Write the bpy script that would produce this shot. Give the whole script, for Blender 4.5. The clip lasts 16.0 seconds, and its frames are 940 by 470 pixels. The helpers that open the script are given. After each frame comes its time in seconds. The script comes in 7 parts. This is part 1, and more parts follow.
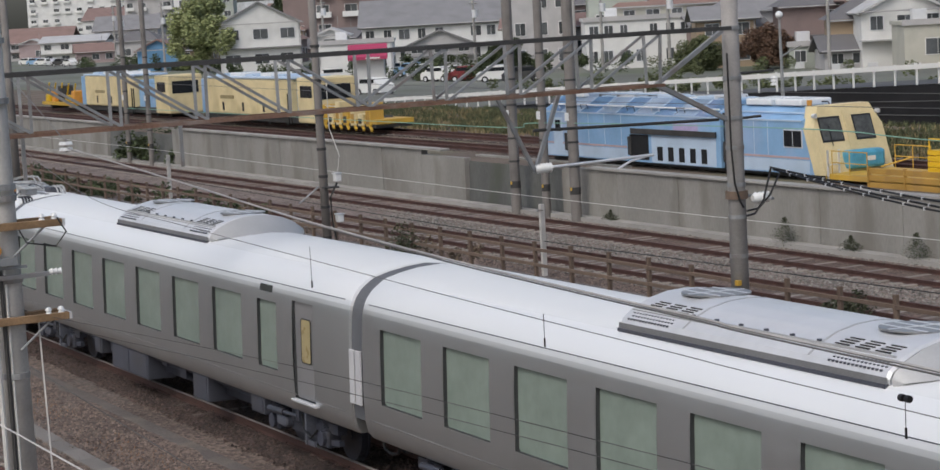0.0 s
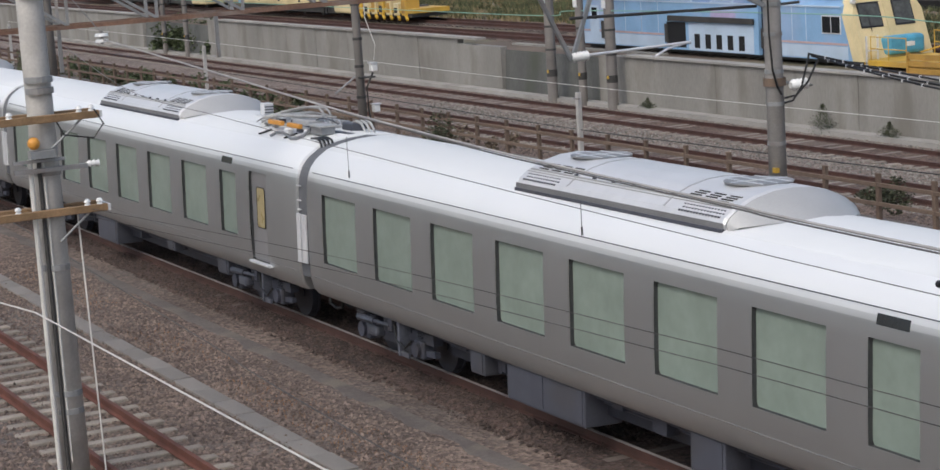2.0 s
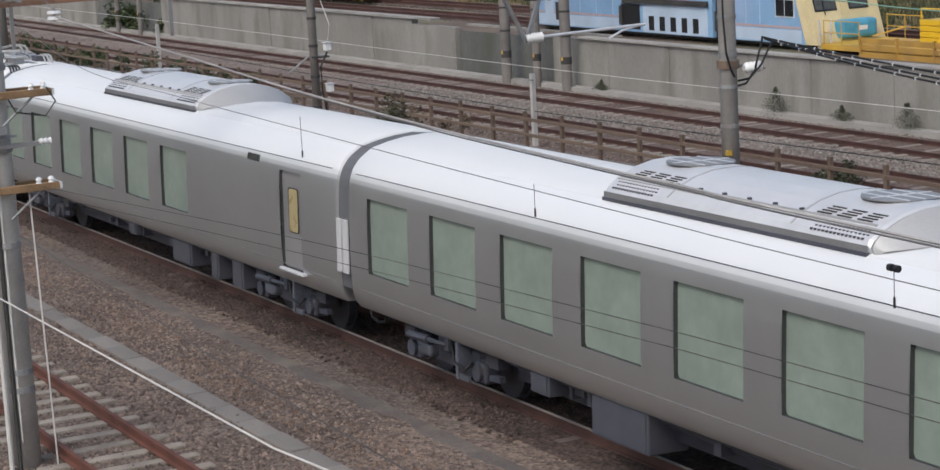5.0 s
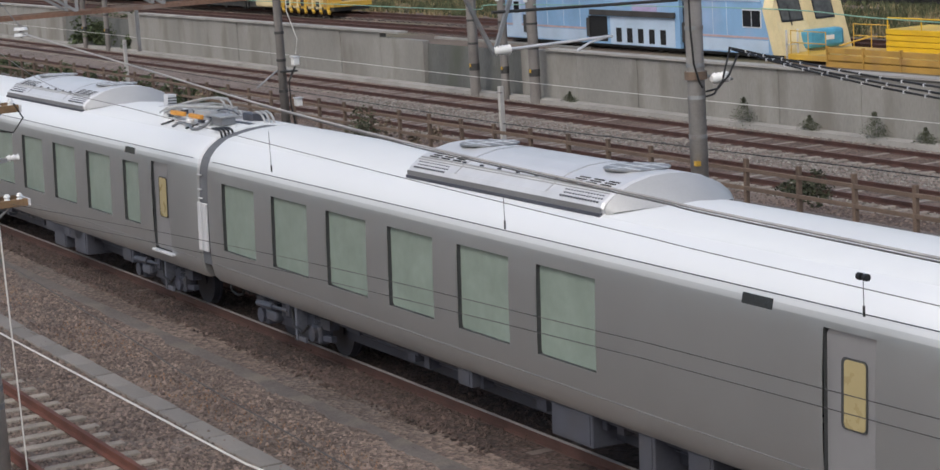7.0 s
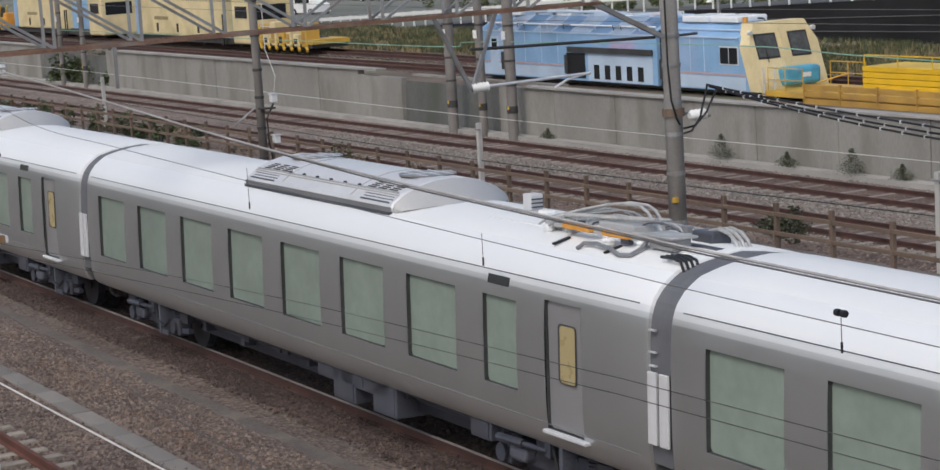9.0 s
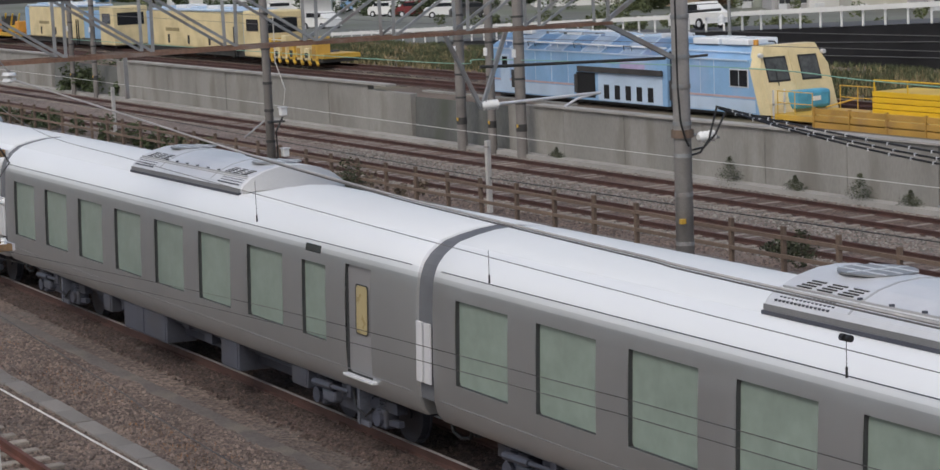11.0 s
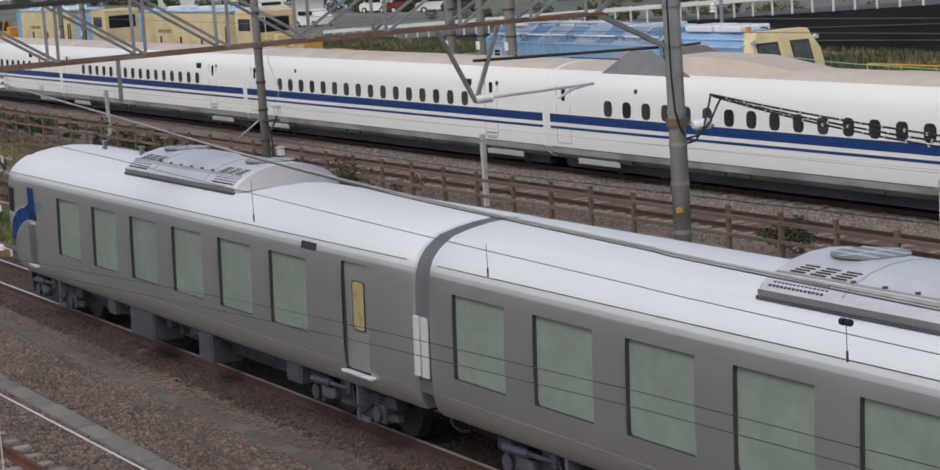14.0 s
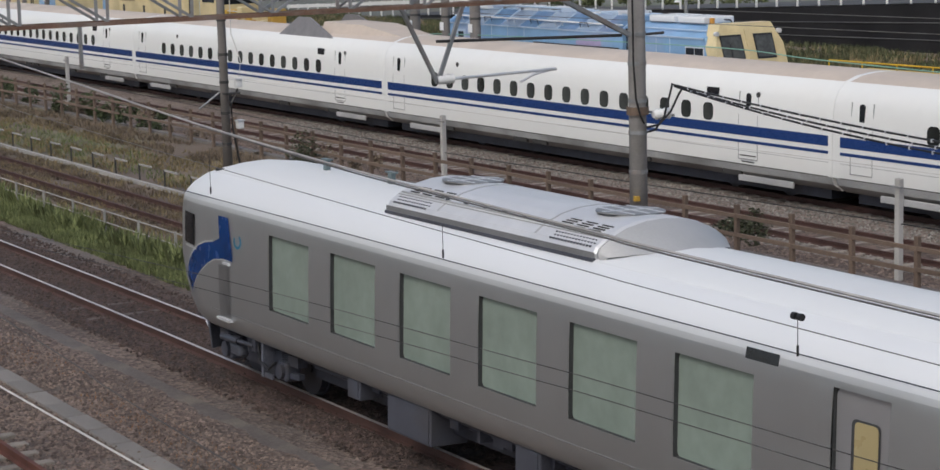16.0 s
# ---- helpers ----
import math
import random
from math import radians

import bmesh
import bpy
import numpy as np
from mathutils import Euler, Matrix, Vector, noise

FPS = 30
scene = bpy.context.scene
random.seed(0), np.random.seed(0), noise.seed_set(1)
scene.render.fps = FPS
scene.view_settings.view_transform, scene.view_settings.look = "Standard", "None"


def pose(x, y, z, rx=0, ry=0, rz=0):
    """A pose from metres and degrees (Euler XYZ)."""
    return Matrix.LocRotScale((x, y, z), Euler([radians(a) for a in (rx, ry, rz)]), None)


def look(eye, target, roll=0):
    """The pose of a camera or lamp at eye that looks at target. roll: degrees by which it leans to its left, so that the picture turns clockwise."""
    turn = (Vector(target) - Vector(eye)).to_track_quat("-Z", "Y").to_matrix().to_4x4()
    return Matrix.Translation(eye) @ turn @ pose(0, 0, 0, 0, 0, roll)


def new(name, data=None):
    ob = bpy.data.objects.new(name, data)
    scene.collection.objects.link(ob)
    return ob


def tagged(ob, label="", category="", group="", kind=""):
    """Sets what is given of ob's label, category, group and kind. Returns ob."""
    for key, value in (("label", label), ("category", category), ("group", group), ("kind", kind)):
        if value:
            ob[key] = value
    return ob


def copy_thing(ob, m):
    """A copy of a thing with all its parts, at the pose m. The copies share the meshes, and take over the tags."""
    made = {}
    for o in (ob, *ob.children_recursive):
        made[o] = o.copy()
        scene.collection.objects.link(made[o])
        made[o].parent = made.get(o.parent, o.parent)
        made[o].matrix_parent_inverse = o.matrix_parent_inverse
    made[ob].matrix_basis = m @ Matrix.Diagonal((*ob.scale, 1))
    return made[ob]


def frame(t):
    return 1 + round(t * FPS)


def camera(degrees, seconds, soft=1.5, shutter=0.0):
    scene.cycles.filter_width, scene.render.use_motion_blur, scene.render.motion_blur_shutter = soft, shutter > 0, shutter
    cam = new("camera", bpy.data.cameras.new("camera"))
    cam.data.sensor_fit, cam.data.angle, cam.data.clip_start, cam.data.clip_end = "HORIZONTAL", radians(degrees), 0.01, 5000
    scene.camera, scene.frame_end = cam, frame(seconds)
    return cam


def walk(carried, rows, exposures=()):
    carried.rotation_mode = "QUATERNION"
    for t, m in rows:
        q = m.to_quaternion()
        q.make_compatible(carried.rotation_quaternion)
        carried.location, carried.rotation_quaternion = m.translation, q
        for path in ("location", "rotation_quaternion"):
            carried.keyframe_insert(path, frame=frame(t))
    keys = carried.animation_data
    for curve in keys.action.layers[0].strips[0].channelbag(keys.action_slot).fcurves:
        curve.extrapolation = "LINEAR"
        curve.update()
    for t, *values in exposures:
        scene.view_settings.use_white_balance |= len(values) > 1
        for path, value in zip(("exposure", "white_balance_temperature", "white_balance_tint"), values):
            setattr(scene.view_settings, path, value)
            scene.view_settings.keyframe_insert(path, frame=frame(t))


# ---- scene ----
EYE = (0.0, 0.0, 7.52)
cam = camera(25.636, 16.0, soft=1.5)
TURNS = [(0.0, 83.662, 3.125, 62.263), (0.5, 82.901, 3.461, 62.683), (1.0, 81.129, 3.528, 62.82),
         (1.5, 80.639, 3.349, 62.814), (2.0, 80.648, 3.621, 63.231), (2.5, 80.598, 3.342, 62.963),
         (3.0, 80.462, 3.404, 62.548), (3.5, 80.667, 3.333, 62.368), (4.0, 80.503, 3.573, 62.368),
         (4.2, 80.295, 3.391, 62.422), (6.3, 80.05, 3.176, 61.51), (6.5, 80.114, 3.332, 61.484),
         (7.0, 80.347, 3.48, 61.086), (7.5, 80.903, 3.621, 61.028), (8.0, 81.598, 3.531, 60.297),
         (8.5, 80.916, 3.189, 60.694), (9.0, 81.332, 3.45, 60.48), (9.2, 81.699, 3.605, 60.051),
         (11.3, 81.869, 2.161, 60.785), (11.5, 81.932, 2.2, 60.592), (12.0, 81.247, 3.682, 60.345),
         (12.2, 81.615, 3.69, 60.41), (12.5, 81.276, 3.694, 60.512), (13.0, 80.981, 3.593, 60.72), (13.5, 81.134, 3.871, 60.755),
         (14.0, 81.645, 3.802, 60.552), (14.5, 81.218, 2.837, 60.187), (15.0, 80.911, 2.137, 60.068),
         (15.5, 80.828, 2.136, 60.319), (16.0, 81.087, 1.476, 59.678)]
walk(cam, [(t, pose(*EYE, a, b, c)) for t, a, b, c in TURNS], exposures=[(0, 0.10), (0.5, 0.22), (1.0, 0.15), (2.0, 0.28), (3, 0.33), (4, 0.31), (7, 0.25), (8.5, 0.11), (9, 0.19), (9.2, 0.19), (11.5, 0.02), (12.5, -0.05), (14, -0.03), (16, 0.0)])

# ---- light: an overcast day ----
SUN_UP, SUN_ROUND = 50, 150
world = bpy.data.worlds.new("world")
scene.world = world
world.use_nodes = True
wn = world.node_tree.nodes
sky = wn.new("ShaderNodeTexSky")
sky.sky_type, sky.sun_disc = "NISHITA", False
sky.sun_elevation, sky.sun_rotation = radians(SUN_UP), radians(SUN_ROUND)
sky.dust_density, sky.air_density, sky.ozone_density = 4.0, 1.0, 1.0
grey = wn.new("ShaderNodeHueSaturation")
grey.inputs["Saturation"].default_value = 0.92
world.node_tree.links.new(sky.outputs[0], grey.inputs["Color"])
world.node_tree.links.new(grey.outputs[0], wn["Background"].inputs["Color"])
wn["Background"].inputs["Strength"].default_value = 0.138
sun = new("sun", bpy.data.lights.new("sun", "SUN"))
sun.data.energy, sun.data.angle, sun.data.color = 0.8, radians(25), (0.955, 1.0, 0.985)
sun.matrix_world = look((0, 0, 60), (-math.sin(radians(SUN_ROUND)) * 50, -math.cos(radians(SUN_ROUND)) * 50, 60 - 50 * math.tan(radians(SUN_UP))))


# ---- materials ----
def mat(name, color, rough=0.7, metal=0.0, var=0.15, scale=3.0, fine=40.0, bump=0.0, stain=None, stain_scale=0.6,
        stain_amount=0.5, island=0.0, per_object=0.0, stretch=None, spec=0.5, cells=0.0):
    """A surface with variation at two scales, stains with a shape of their own, and fine relief."""
    m = bpy.data.materials.new(name)
    m.use_nodes = True
    nt, n = m.node_tree, m.node_tree.nodes
    b = n["Principled BSDF"]
    b.inputs["Roughness"].default_value, b.inputs["Metallic"].default_value = rough, metal
    b.inputs["Specular IOR Level"].default_value = spec
    tc = n.new("ShaderNodeTexCoord")
    mp = n.new("ShaderNodeMapping")
    nt.links.new(tc.outputs["Object"], mp.inputs["Vector"])
    if stretch:
        mp.inputs["Scale"].default_value = stretch

    def noise_tex(sc, detail=4):
        q = n.new("ShaderNodeTexNoise")
        q.inputs["Scale"].default_value, q.inputs["Detail"].default_value = sc, detail
        nt.links.new(mp.outputs[0], q.inputs["Vector"])
        return q

    def mix(kind, fac, a, c):
        q = n.new("ShaderNodeMix")
        q.data_type, q.blend_type = "RGBA", kind
        for i, v in ((0, fac), (6, a), (7, c)):
            if hasattr(v, "links"):
                nt.links.new(v, q.inputs[i])
            else:
                q.inputs[i].default_value = v if i == 0 else (*v, 1)
        return q.outputs[2]

    def ramp(src, lo, hi, c0, c1):
        q = n.new("ShaderNodeMapRange")
        for i, v in ((1, lo), (2, hi), (3, c0), (4, c1)):
            q.inputs[i].default_value = v
        nt.links.new(src, q.inputs[0])
        return q.outputs[0]

    big, small = noise_tex(scale), noise_tex(fine, 3)
    dark, light = tuple(c * (1 - var) for c in color), tuple(min(1, c * (1 + var)) for c in color)
    out = mix("MIX", ramp(big.outputs["Fac"], 0.3, 0.7, 0, 1), dark, light)
    out = mix("MULTIPLY", 1.0, out, mix("MIX", ramp(small.outputs["Fac"], 0.3, 0.7, 0, 1), (1 - var,) * 3, (1, 1, 1)))
    if cells:
        v = n.new("ShaderNodeTexVoronoi")
        v.inputs["Scale"].default_value = cells
        nt.links.new(mp.outputs[0], v.inputs["Vector"])
        sep = n.new("ShaderNodeSeparateColor")
        nt.links.new(v.outputs["Color"], sep.inputs[0])
        out = mix("MULTIPLY", 1.0, out, mix("MIX", sep.outputs[0], (0.45, 0.42, 0.40), (1.35, 1.3, 1.28)))
    if stain:
        st = noise_tex(stain_scale, 6)
        out = mix("MIX", ramp(st.outputs["Fac"], 0.5, 0.68, 0, stain_amount), out, stain)
    for amount, node, sock in ((island, "ShaderNodeNewGeometry", "Random Per Island"), (per_object, "ShaderNodeObjectInfo", "Random")):
        if amount:
            q = n.new(node)
            out = mix("MULTIPLY", 1.0, out, mix("MIX", q.outputs[sock], (1 - amount,) * 3, (1 + amount * 0.5,) * 3))
    nt.links.new(out, b.inputs["Base Color"])
    nt.links.new(ramp(small.outputs["Fac"], 0.2, 0.8, max(0.02, rough - 0.08), min(1, rough + 0.08)), b.inputs["Roughness"])
    if bump:
        bp = n.new("ShaderNodeBump")
        bp.inputs["Strength"].default_value, bp.inputs["Distance"].default_value = bump, 0.03
        nt.links.new(v.outputs["Distance"] if cells else small.outputs["Fac"], bp.inputs["Height"])
        nt.links.new(bp.outputs[0], b.inputs["Normal"])
    return m


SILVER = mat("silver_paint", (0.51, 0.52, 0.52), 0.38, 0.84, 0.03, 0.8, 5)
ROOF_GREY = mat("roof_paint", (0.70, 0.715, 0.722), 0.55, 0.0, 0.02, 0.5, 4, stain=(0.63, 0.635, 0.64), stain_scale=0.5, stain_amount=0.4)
# SHOULDER and both CANTRAILs: the silver's sky sheen, put into paler colours.
SHOULDER = mat("silver_shoulder_sky_sheen", (0.785, 0.80, 0.81), 0.44, 0.25, 0.01, 0.4, 2)
CANTRAIL_LOW = mat("silver_cantrail_faint_sheen", (0.60, 0.61, 0.612), 0.40, 0.56, 0.02, 0.5, 3)
CANTRAIL = mat("silver_cantrail_sky_sheen", (0.71, 0.72, 0.73), 0.42, 0.35, 0.02, 0.5, 3)
UNIT_GREY = mat("roof_unit_paint", (0.60, 0.61, 0.63), 0.35, 0.2, 0.05, 1.5, 6)
DARK_RUBBER = mat("dark_rubber", (0.115, 0.12, 0.132), 0.6, 0, 0.1)
BLACK = mat("black_gasket", (0.012, 0.012, 0.013), 0.5)
UNDER = mat("underframe_paint", (0.026, 0.029, 0.042), 0.5, 0.0, 0.35, 3, 30)
BOGIE_GREY = mat("bogie_paint", (0.052, 0.057, 0.078), 0.45, 0.0, 0.35, 3, 25, stain=(0.05, 0.045, 0.045), stain_scale=2.0, stain_amount=0.6)
UNDER_GREY = mat("equipment_box_grey", (0.068, 0.073, 0.094), 0.45, 0, 0.18, 2, 30, stain=(0.06, 0.058, 0.06), stain_scale=1.3, stain_amount=0.5)
PALE_METAL = mat("pale_aluminium", (0.70, 0.71, 0.73), 0.35, 0.3, 0.05)
CURTAIN_GLASS = mat("curtained_window_glass", (0.225, 0.277, 0.243), 0.14, 0, 0.10, 1.6, 6, spec=0.6)
YELLOW_GLASS = mat("yellow_masked_glass", (0.37, 0.305, 0.16), 0.3, 0, 0.03, 2, 6)
DOOR_PAINT = mat("door_paint", (0.37, 0.37, 0.38), 0.34, 0.5, 0.04, 1, 5)
BLUE_FILM = mat("blue_protective_film", (0.014, 0.085, 0.34), 0.25, 0, 0.25, 1.5, 4)
WHITE_GLOSS = mat("white_train_paint", (0.765, 0.775, 0.76), 0.38, 0, 0.02, 0.3, 3, stain=(0.72, 0.70, 0.67), stain_amount=0.25)
TRAIN_ROOF = mat("weathered_train_roof", (0.56, 0.48, 0.41), 0.6, 0, 0.08, 0.5, 4)
BLUE_STRIPE = mat("blue_stripe_paint", (0.013, 0.046, 0.18), 0.3, 0, 0.05)
TRAIN_GREY = mat("lower_body_grey", (0.36, 0.365, 0.365), 0.5, 0, 0.2, 0.6, 20, stain=(0.10, 0.095, 0.09), stain_scale=0.35, stain_amount=0.85)
COACH_GLASS = mat("shaded_coach_glass", (0.055, 0.060, 0.058), 0.15, 0, 0.25, 0.8, 4, per_object=0.6)
DARK_GLASS = mat("dark_window_glass", (0.02, 0.022, 0.026), 0.1, 0, 0.1)
BALLAST = mat("brown_ballast", (0.16, 0.125, 0.105), 0.95, 0, 0.3, 0.35, 9, bump=1.0, stain=(0.15, 0.14, 0.135), stain_scale=0.22, stain_amount=0.7, cells=14)
PALE_BALLAST = mat("pale_ballast", (0.215, 0.178, 0.155), 0.95, 0, 0.22, 0.5, 9, bump=1.0, stain=(0.2, 0.16, 0.14), stain_scale=0.3, cells=13)
DIRT = mat("brown_dirt", (0.155, 0.118, 0.09), 0.95, 0, 0.3, 0.3, 6, bump=0.6, stain=(0.11, 0.12, 0.06), stain_scale=0.15, stain_amount=0.6)
FAR_GROUND = mat("town_ground", (0.17, 0.175, 0.15), 0.95, 0, 0.25, 0.05, 1.5, stain=(0.10, 0.13, 0.06), stain_scale=0.04, stain_amount=0.8)
RUST_BED = mat("rust_stained_ballast", (0.080, 0.056, 0.048), 0.95, 0, 0.3, 0.5, 9, bump=1.0, cells=14)
RUST = mat("rusty_rail_steel", (0.135, 0.052, 0.036), 0.75, 0.1, 0.25, 2, 30)
DARK_RUST = mat("dark_rail_steel", (0.085, 0.042, 0.034), 0.7, 0.1, 0.25, 2, 30)
RAIL_TOP = mat("polished_rail_top", (0.62, 0.58, 0.55), 0.45, 0.4, 0.1)
WOOD_SLEEPER = mat("weathered_sleeper", (0.30, 0.265, 0.225), 0.9, 0, 0.25, 2, 30, per_object=0.25, bump=0.3)
SLEEPER = mat("concrete_sleeper", (0.27, 0.235, 0.205), 0.9, 0, 0.15, 2, 30, per_object=0.2)
DARK_SLEEPER = mat("dirty_sleeper", (0.16, 0.13, 0.115), 0.9, 0, 0.2, 2, 30, per_object=0.25)
CONCRETE = mat("stained_concrete_wall", (0.262, 0.253, 0.234), 0.9, 0, 0.16, 0.5, 14, bump=0.2, stain=(0.165, 0.152, 0.132), stain_scale=0.9, stain_amount=0.75, stretch=(1, 1, 0.35))
PALE_CONCRETE = mat("pale_concrete", (0.45, 0.44, 0.42), 0.85, 0, 0.1, 1, 25, stain=(0.28, 0.27, 0.25), stain_scale=0.9)
POLE_CONCRETE = mat("grey_pole_concrete", (0.33, 0.32, 0.305), 0.85, 0, 0.12, 1.2, 25, stain=(0.15, 0.14, 0.13), stain_scale=0.8, stain_amount=0.6)
DARK_POLE = mat("dark_pole_concrete", (0.205, 0.19, 0.178), 0.85, 0, 0.15, 1.2, 25, stain=(0.10, 0.09, 0.085), stain_scale=0.8, stain_amount=0.6)
MID_POLE = mat("mid_grey_pole_concrete", (0.30, 0.285, 0.275), 0.85, 0, 0.15, 1.2, 25, stain=(0.15, 0.14, 0.13), stain_scale=0.8, stain_amount=0.6)
STEEL = mat("galvanised_steel", (0.30, 0.31, 0.315), 0.55, 0.3, 0.15, 2, 25, stain=(0.19, 0.13, 0.10), stain_scale=1.5, stain_amount=0.5)
DARK_STEEL = mat("dark_steel", (0.06, 0.058, 0.056), 0.6, 0.2, 0.2, 2, 25)
RUST_STEEL = mat("rusted_truss_steel", (0.22, 0.125, 0.085), 0.8, 0.1, 0.3, 1.5, 20, stain=(0.30, 0.28, 0.26), stain_scale=1.2)
PORCELAIN = mat("white_porcelain", (0.75, 0.76, 0.76), 0.25, 0, 0.05)
GUTTER = mat("gutter_concrete", (0.34, 0.33, 0.31), 0.9, 0, 0.15, 0.8, 20, stain=(0.22, 0.21, 0.19), stain_scale=0.5)
WEED = mat("weed_green", (0.075, 0.085, 0.045), 0.8, 0, 0.25, 0.8, 9, island=0.6)
ANTENNA = mat("antenna_teal", (0.14, 0.19, 0.20), 0.5)
WIRE = mat("grey_wire", (0.16, 0.155, 0.15), 0.5, 0.4, 0.1)
PALE_WIRE = mat("pale_wire", (0.62, 0.61, 0.58), 0.5, 0.1, 0.1)
GREEN_WIRE = mat("green_sheathed_wire", (0.22, 0.42, 0.33), 0.5, 0, 0.1)
FENCE_BROWN = mat("brown_fence_concrete", (0.17, 0.122, 0.092), 0.9, 0, 0.2, 1.5, 25, per_object=0.15)
BRIGHT_YELLOW = mat("bright_yellow_paint", (0.66, 0.43, 0.02), 0.45, 0, 0.12, 1, 20, stain=(0.5, 0.30, 0.03), stain_amount=0.5)
OCHRE = mat("worn_ochre_paint", (0.46, 0.27, 0.06), 0.6, 0, 0.2, 1, 20, stain=(0.27, 0.16, 0.07), stain_scale=1.5, stain_amount=0.6)
YELLOW = mat("yellow_paint", (0.58, 0.36, 0.05), 0.5, 0, 0.15, 1, 20, stain=(0.35, 0.22, 0.08), stain_amount=0.5)
CREAM = mat("cream_yellow_paint", (0.68, 0.57, 0.33), 0.5, 0, 0.12, 1, 20, stain=(0.42, 0.33, 0.16), stain_amount=0.5)
SKY_BLUE = mat("faded_blue_paint", (0.235, 0.405, 0.62), 0.5, 0, 0.14, 0.8, 20, stain=(0.36, 0.43, 0.60), stain_scale=0.45, stain_amount=0.75)
PALE_BLUE = mat("pale_blue_paint", (0.45, 0.56, 0.69), 0.5, 0, 0.1, 0.8, 20, stain=(0.5, 0.58, 0.68), stain_scale=0.7)
TEAL = mat("teal_panel_paint", (0.08, 0.33, 0.50), 0.5, 0, 0.15, 3, 20)
ORANGE = mat("orange_paint", (0.66, 0.30, 0.05), 0.5, 0, 0.1)
WHITE_PAINT = mat("white_paint", (0.72, 0.72, 0.70), 0.6, 0, 0.06, 0.6, 15)
TROUGH_GREY = mat("dirty_trough_concrete", (0.215, 0.20, 0.185), 0.9, 0, 0.15, 1, 25, stain=(0.16, 0.13, 0.11), stain_scale=0.7, per_object=0.15)
BLACK_WALL = mat("black_geotextile_wall", (0.026, 0.025, 0.027), 0.85, 0, 0.3, 0.5, 8)
GRASS = mat("grass_green", (0.19, 0.22, 0.085), 0.9, 0, 0.3, 0.8, 9, island=0.5)
DRY_GRASS = mat("dry_grass", (0.27, 0.215, 0.11), 0.9, 0, 0.3, 0.8, 9, island=0.4)
LEAF = mat("leaf_green", (0.13, 0.15, 0.065), 0.8, 0, 0.25, 0.8, 9, island=0.5)
# Lifted a little: haze over the far planting is put into the green.
DARK_LEAF = mat("dark_leaf_green", (0.075, 0.10, 0.042), 0.8, 0, 0.25, 0.8, 9, island=0.5)
VERGE = mat("olive_verge_grass", (0.105, 0.12, 0.055), 0.9, 0, 0.3, 0.8, 9, island=0.5)
TREE_LEAF = mat("sunlit_tree_leaf", (0.37, 0.41, 0.19), 0.8, 0, 0.25, 0.8, 9, island=0.4)
BARK = mat("bark", (0.10, 0.075, 0.055), 0.9, 0, 0.2, 3, 20)
ASPHALT = mat("asphalt", (0.08, 0.08, 0.082), 0.9, 0, 0.2, 0.3, 10)


# ---- building helpers ----
def part(name, bm, material, parent=None, label="", smooth=False, kind=""):
    me = bpy.data.meshes.new(name)
    bm.to_mesh(me)
    bm.free()
    me.materials.append(material)
    if smooth:
        me.shade_smooth()
    return piece(name, me, parent, (0, 0, 0), label, kind)


def piece(name, me, parent, place=(0, 0, 0), label="", kind=""):
    ob = new(name, me)
    ob.location = place
    if parent:
        ob.parent = parent
    return tagged(ob, label, "", "", kind)


def thing(name, label, category, group="", kind="", place=(0, 0, 0)):
    ob = new(name)
    ob.location = place
    ob.empty_display_size = 0.2
    return tagged(ob, label, category, group, kind)


def box(bm, x0, x1, y0, y1, z0, z1, bevel=0.0):
    r = bmesh.ops.create_cube(bm, size=1.0)
    vs = r["verts"]
    for v in vs:
        v.co = Vector(((x0 + x1) / 2 + v.co.x * (x1 - x0), (y0 + y1) / 2 + v.co.y * (y1 - y0), (z0 + z1) / 2 + v.co.z * (z1 - z0)))
    if bevel:
        es = list({e for v in vs for e in v.link_edges})
        bmesh.ops.bevel(bm, geom=es, offset=bevel, segments=2, profile=0.5, affect="EDGES")
    return bm


def boxes(*specs, bevel=0.0):
    bm = bmesh.new()
    for s in specs:
        box(bm, *s, bevel=bevel)
    return bm


def tube(bm, pts, r, n=6, r1=None):
    """A round bar along pts; r1: the radius at the far end."""
    pts = [Vector(p) for p in pts]
    rings = []
    for i, p in enumerate(pts):
        d = (pts[min(i + 1, len(pts) - 1)] - pts[max(i - 1, 0)]).normalized()
        a = d.cross(Vector((0, 0, 1)))
        if a.length < 0.05:
            a = d.cross(Vector((1, 0, 0)))
        a.normalize()
        b = d.cross(a)
        rr = r if r1 is None else r + (r1 - r) * i / (len(pts) - 1)
        rings.append([bm.verts.new(p + (a * math.cos(6.28319 * j / n) + b * math.sin(6.28319 * j / n)) * rr) for j in range(n)])
    for q, w in zip(rings, rings[1:]):
        for j in range(n):
            bm.faces.new((q[j], q[(j + 1) % n], w[(j + 1) % n], w[j]))
    bm.faces.new(rings[0][::-1])
    bm.faces.new(rings[-1])
    return bm


def bar(p0, p1, r, n=6, r1=None):
    return tube(bmesh.new(), [p0, p1], r, n, r1)


def sag(p0, p1, drop, n=12):
    p0, p1 = Vector(p0), Vector(p1)
    return [p0.lerp(p1, i / n) - Vector((0, 0, drop * 4 * (i / n) * (1 - i / n))) for i in range(n + 1)]


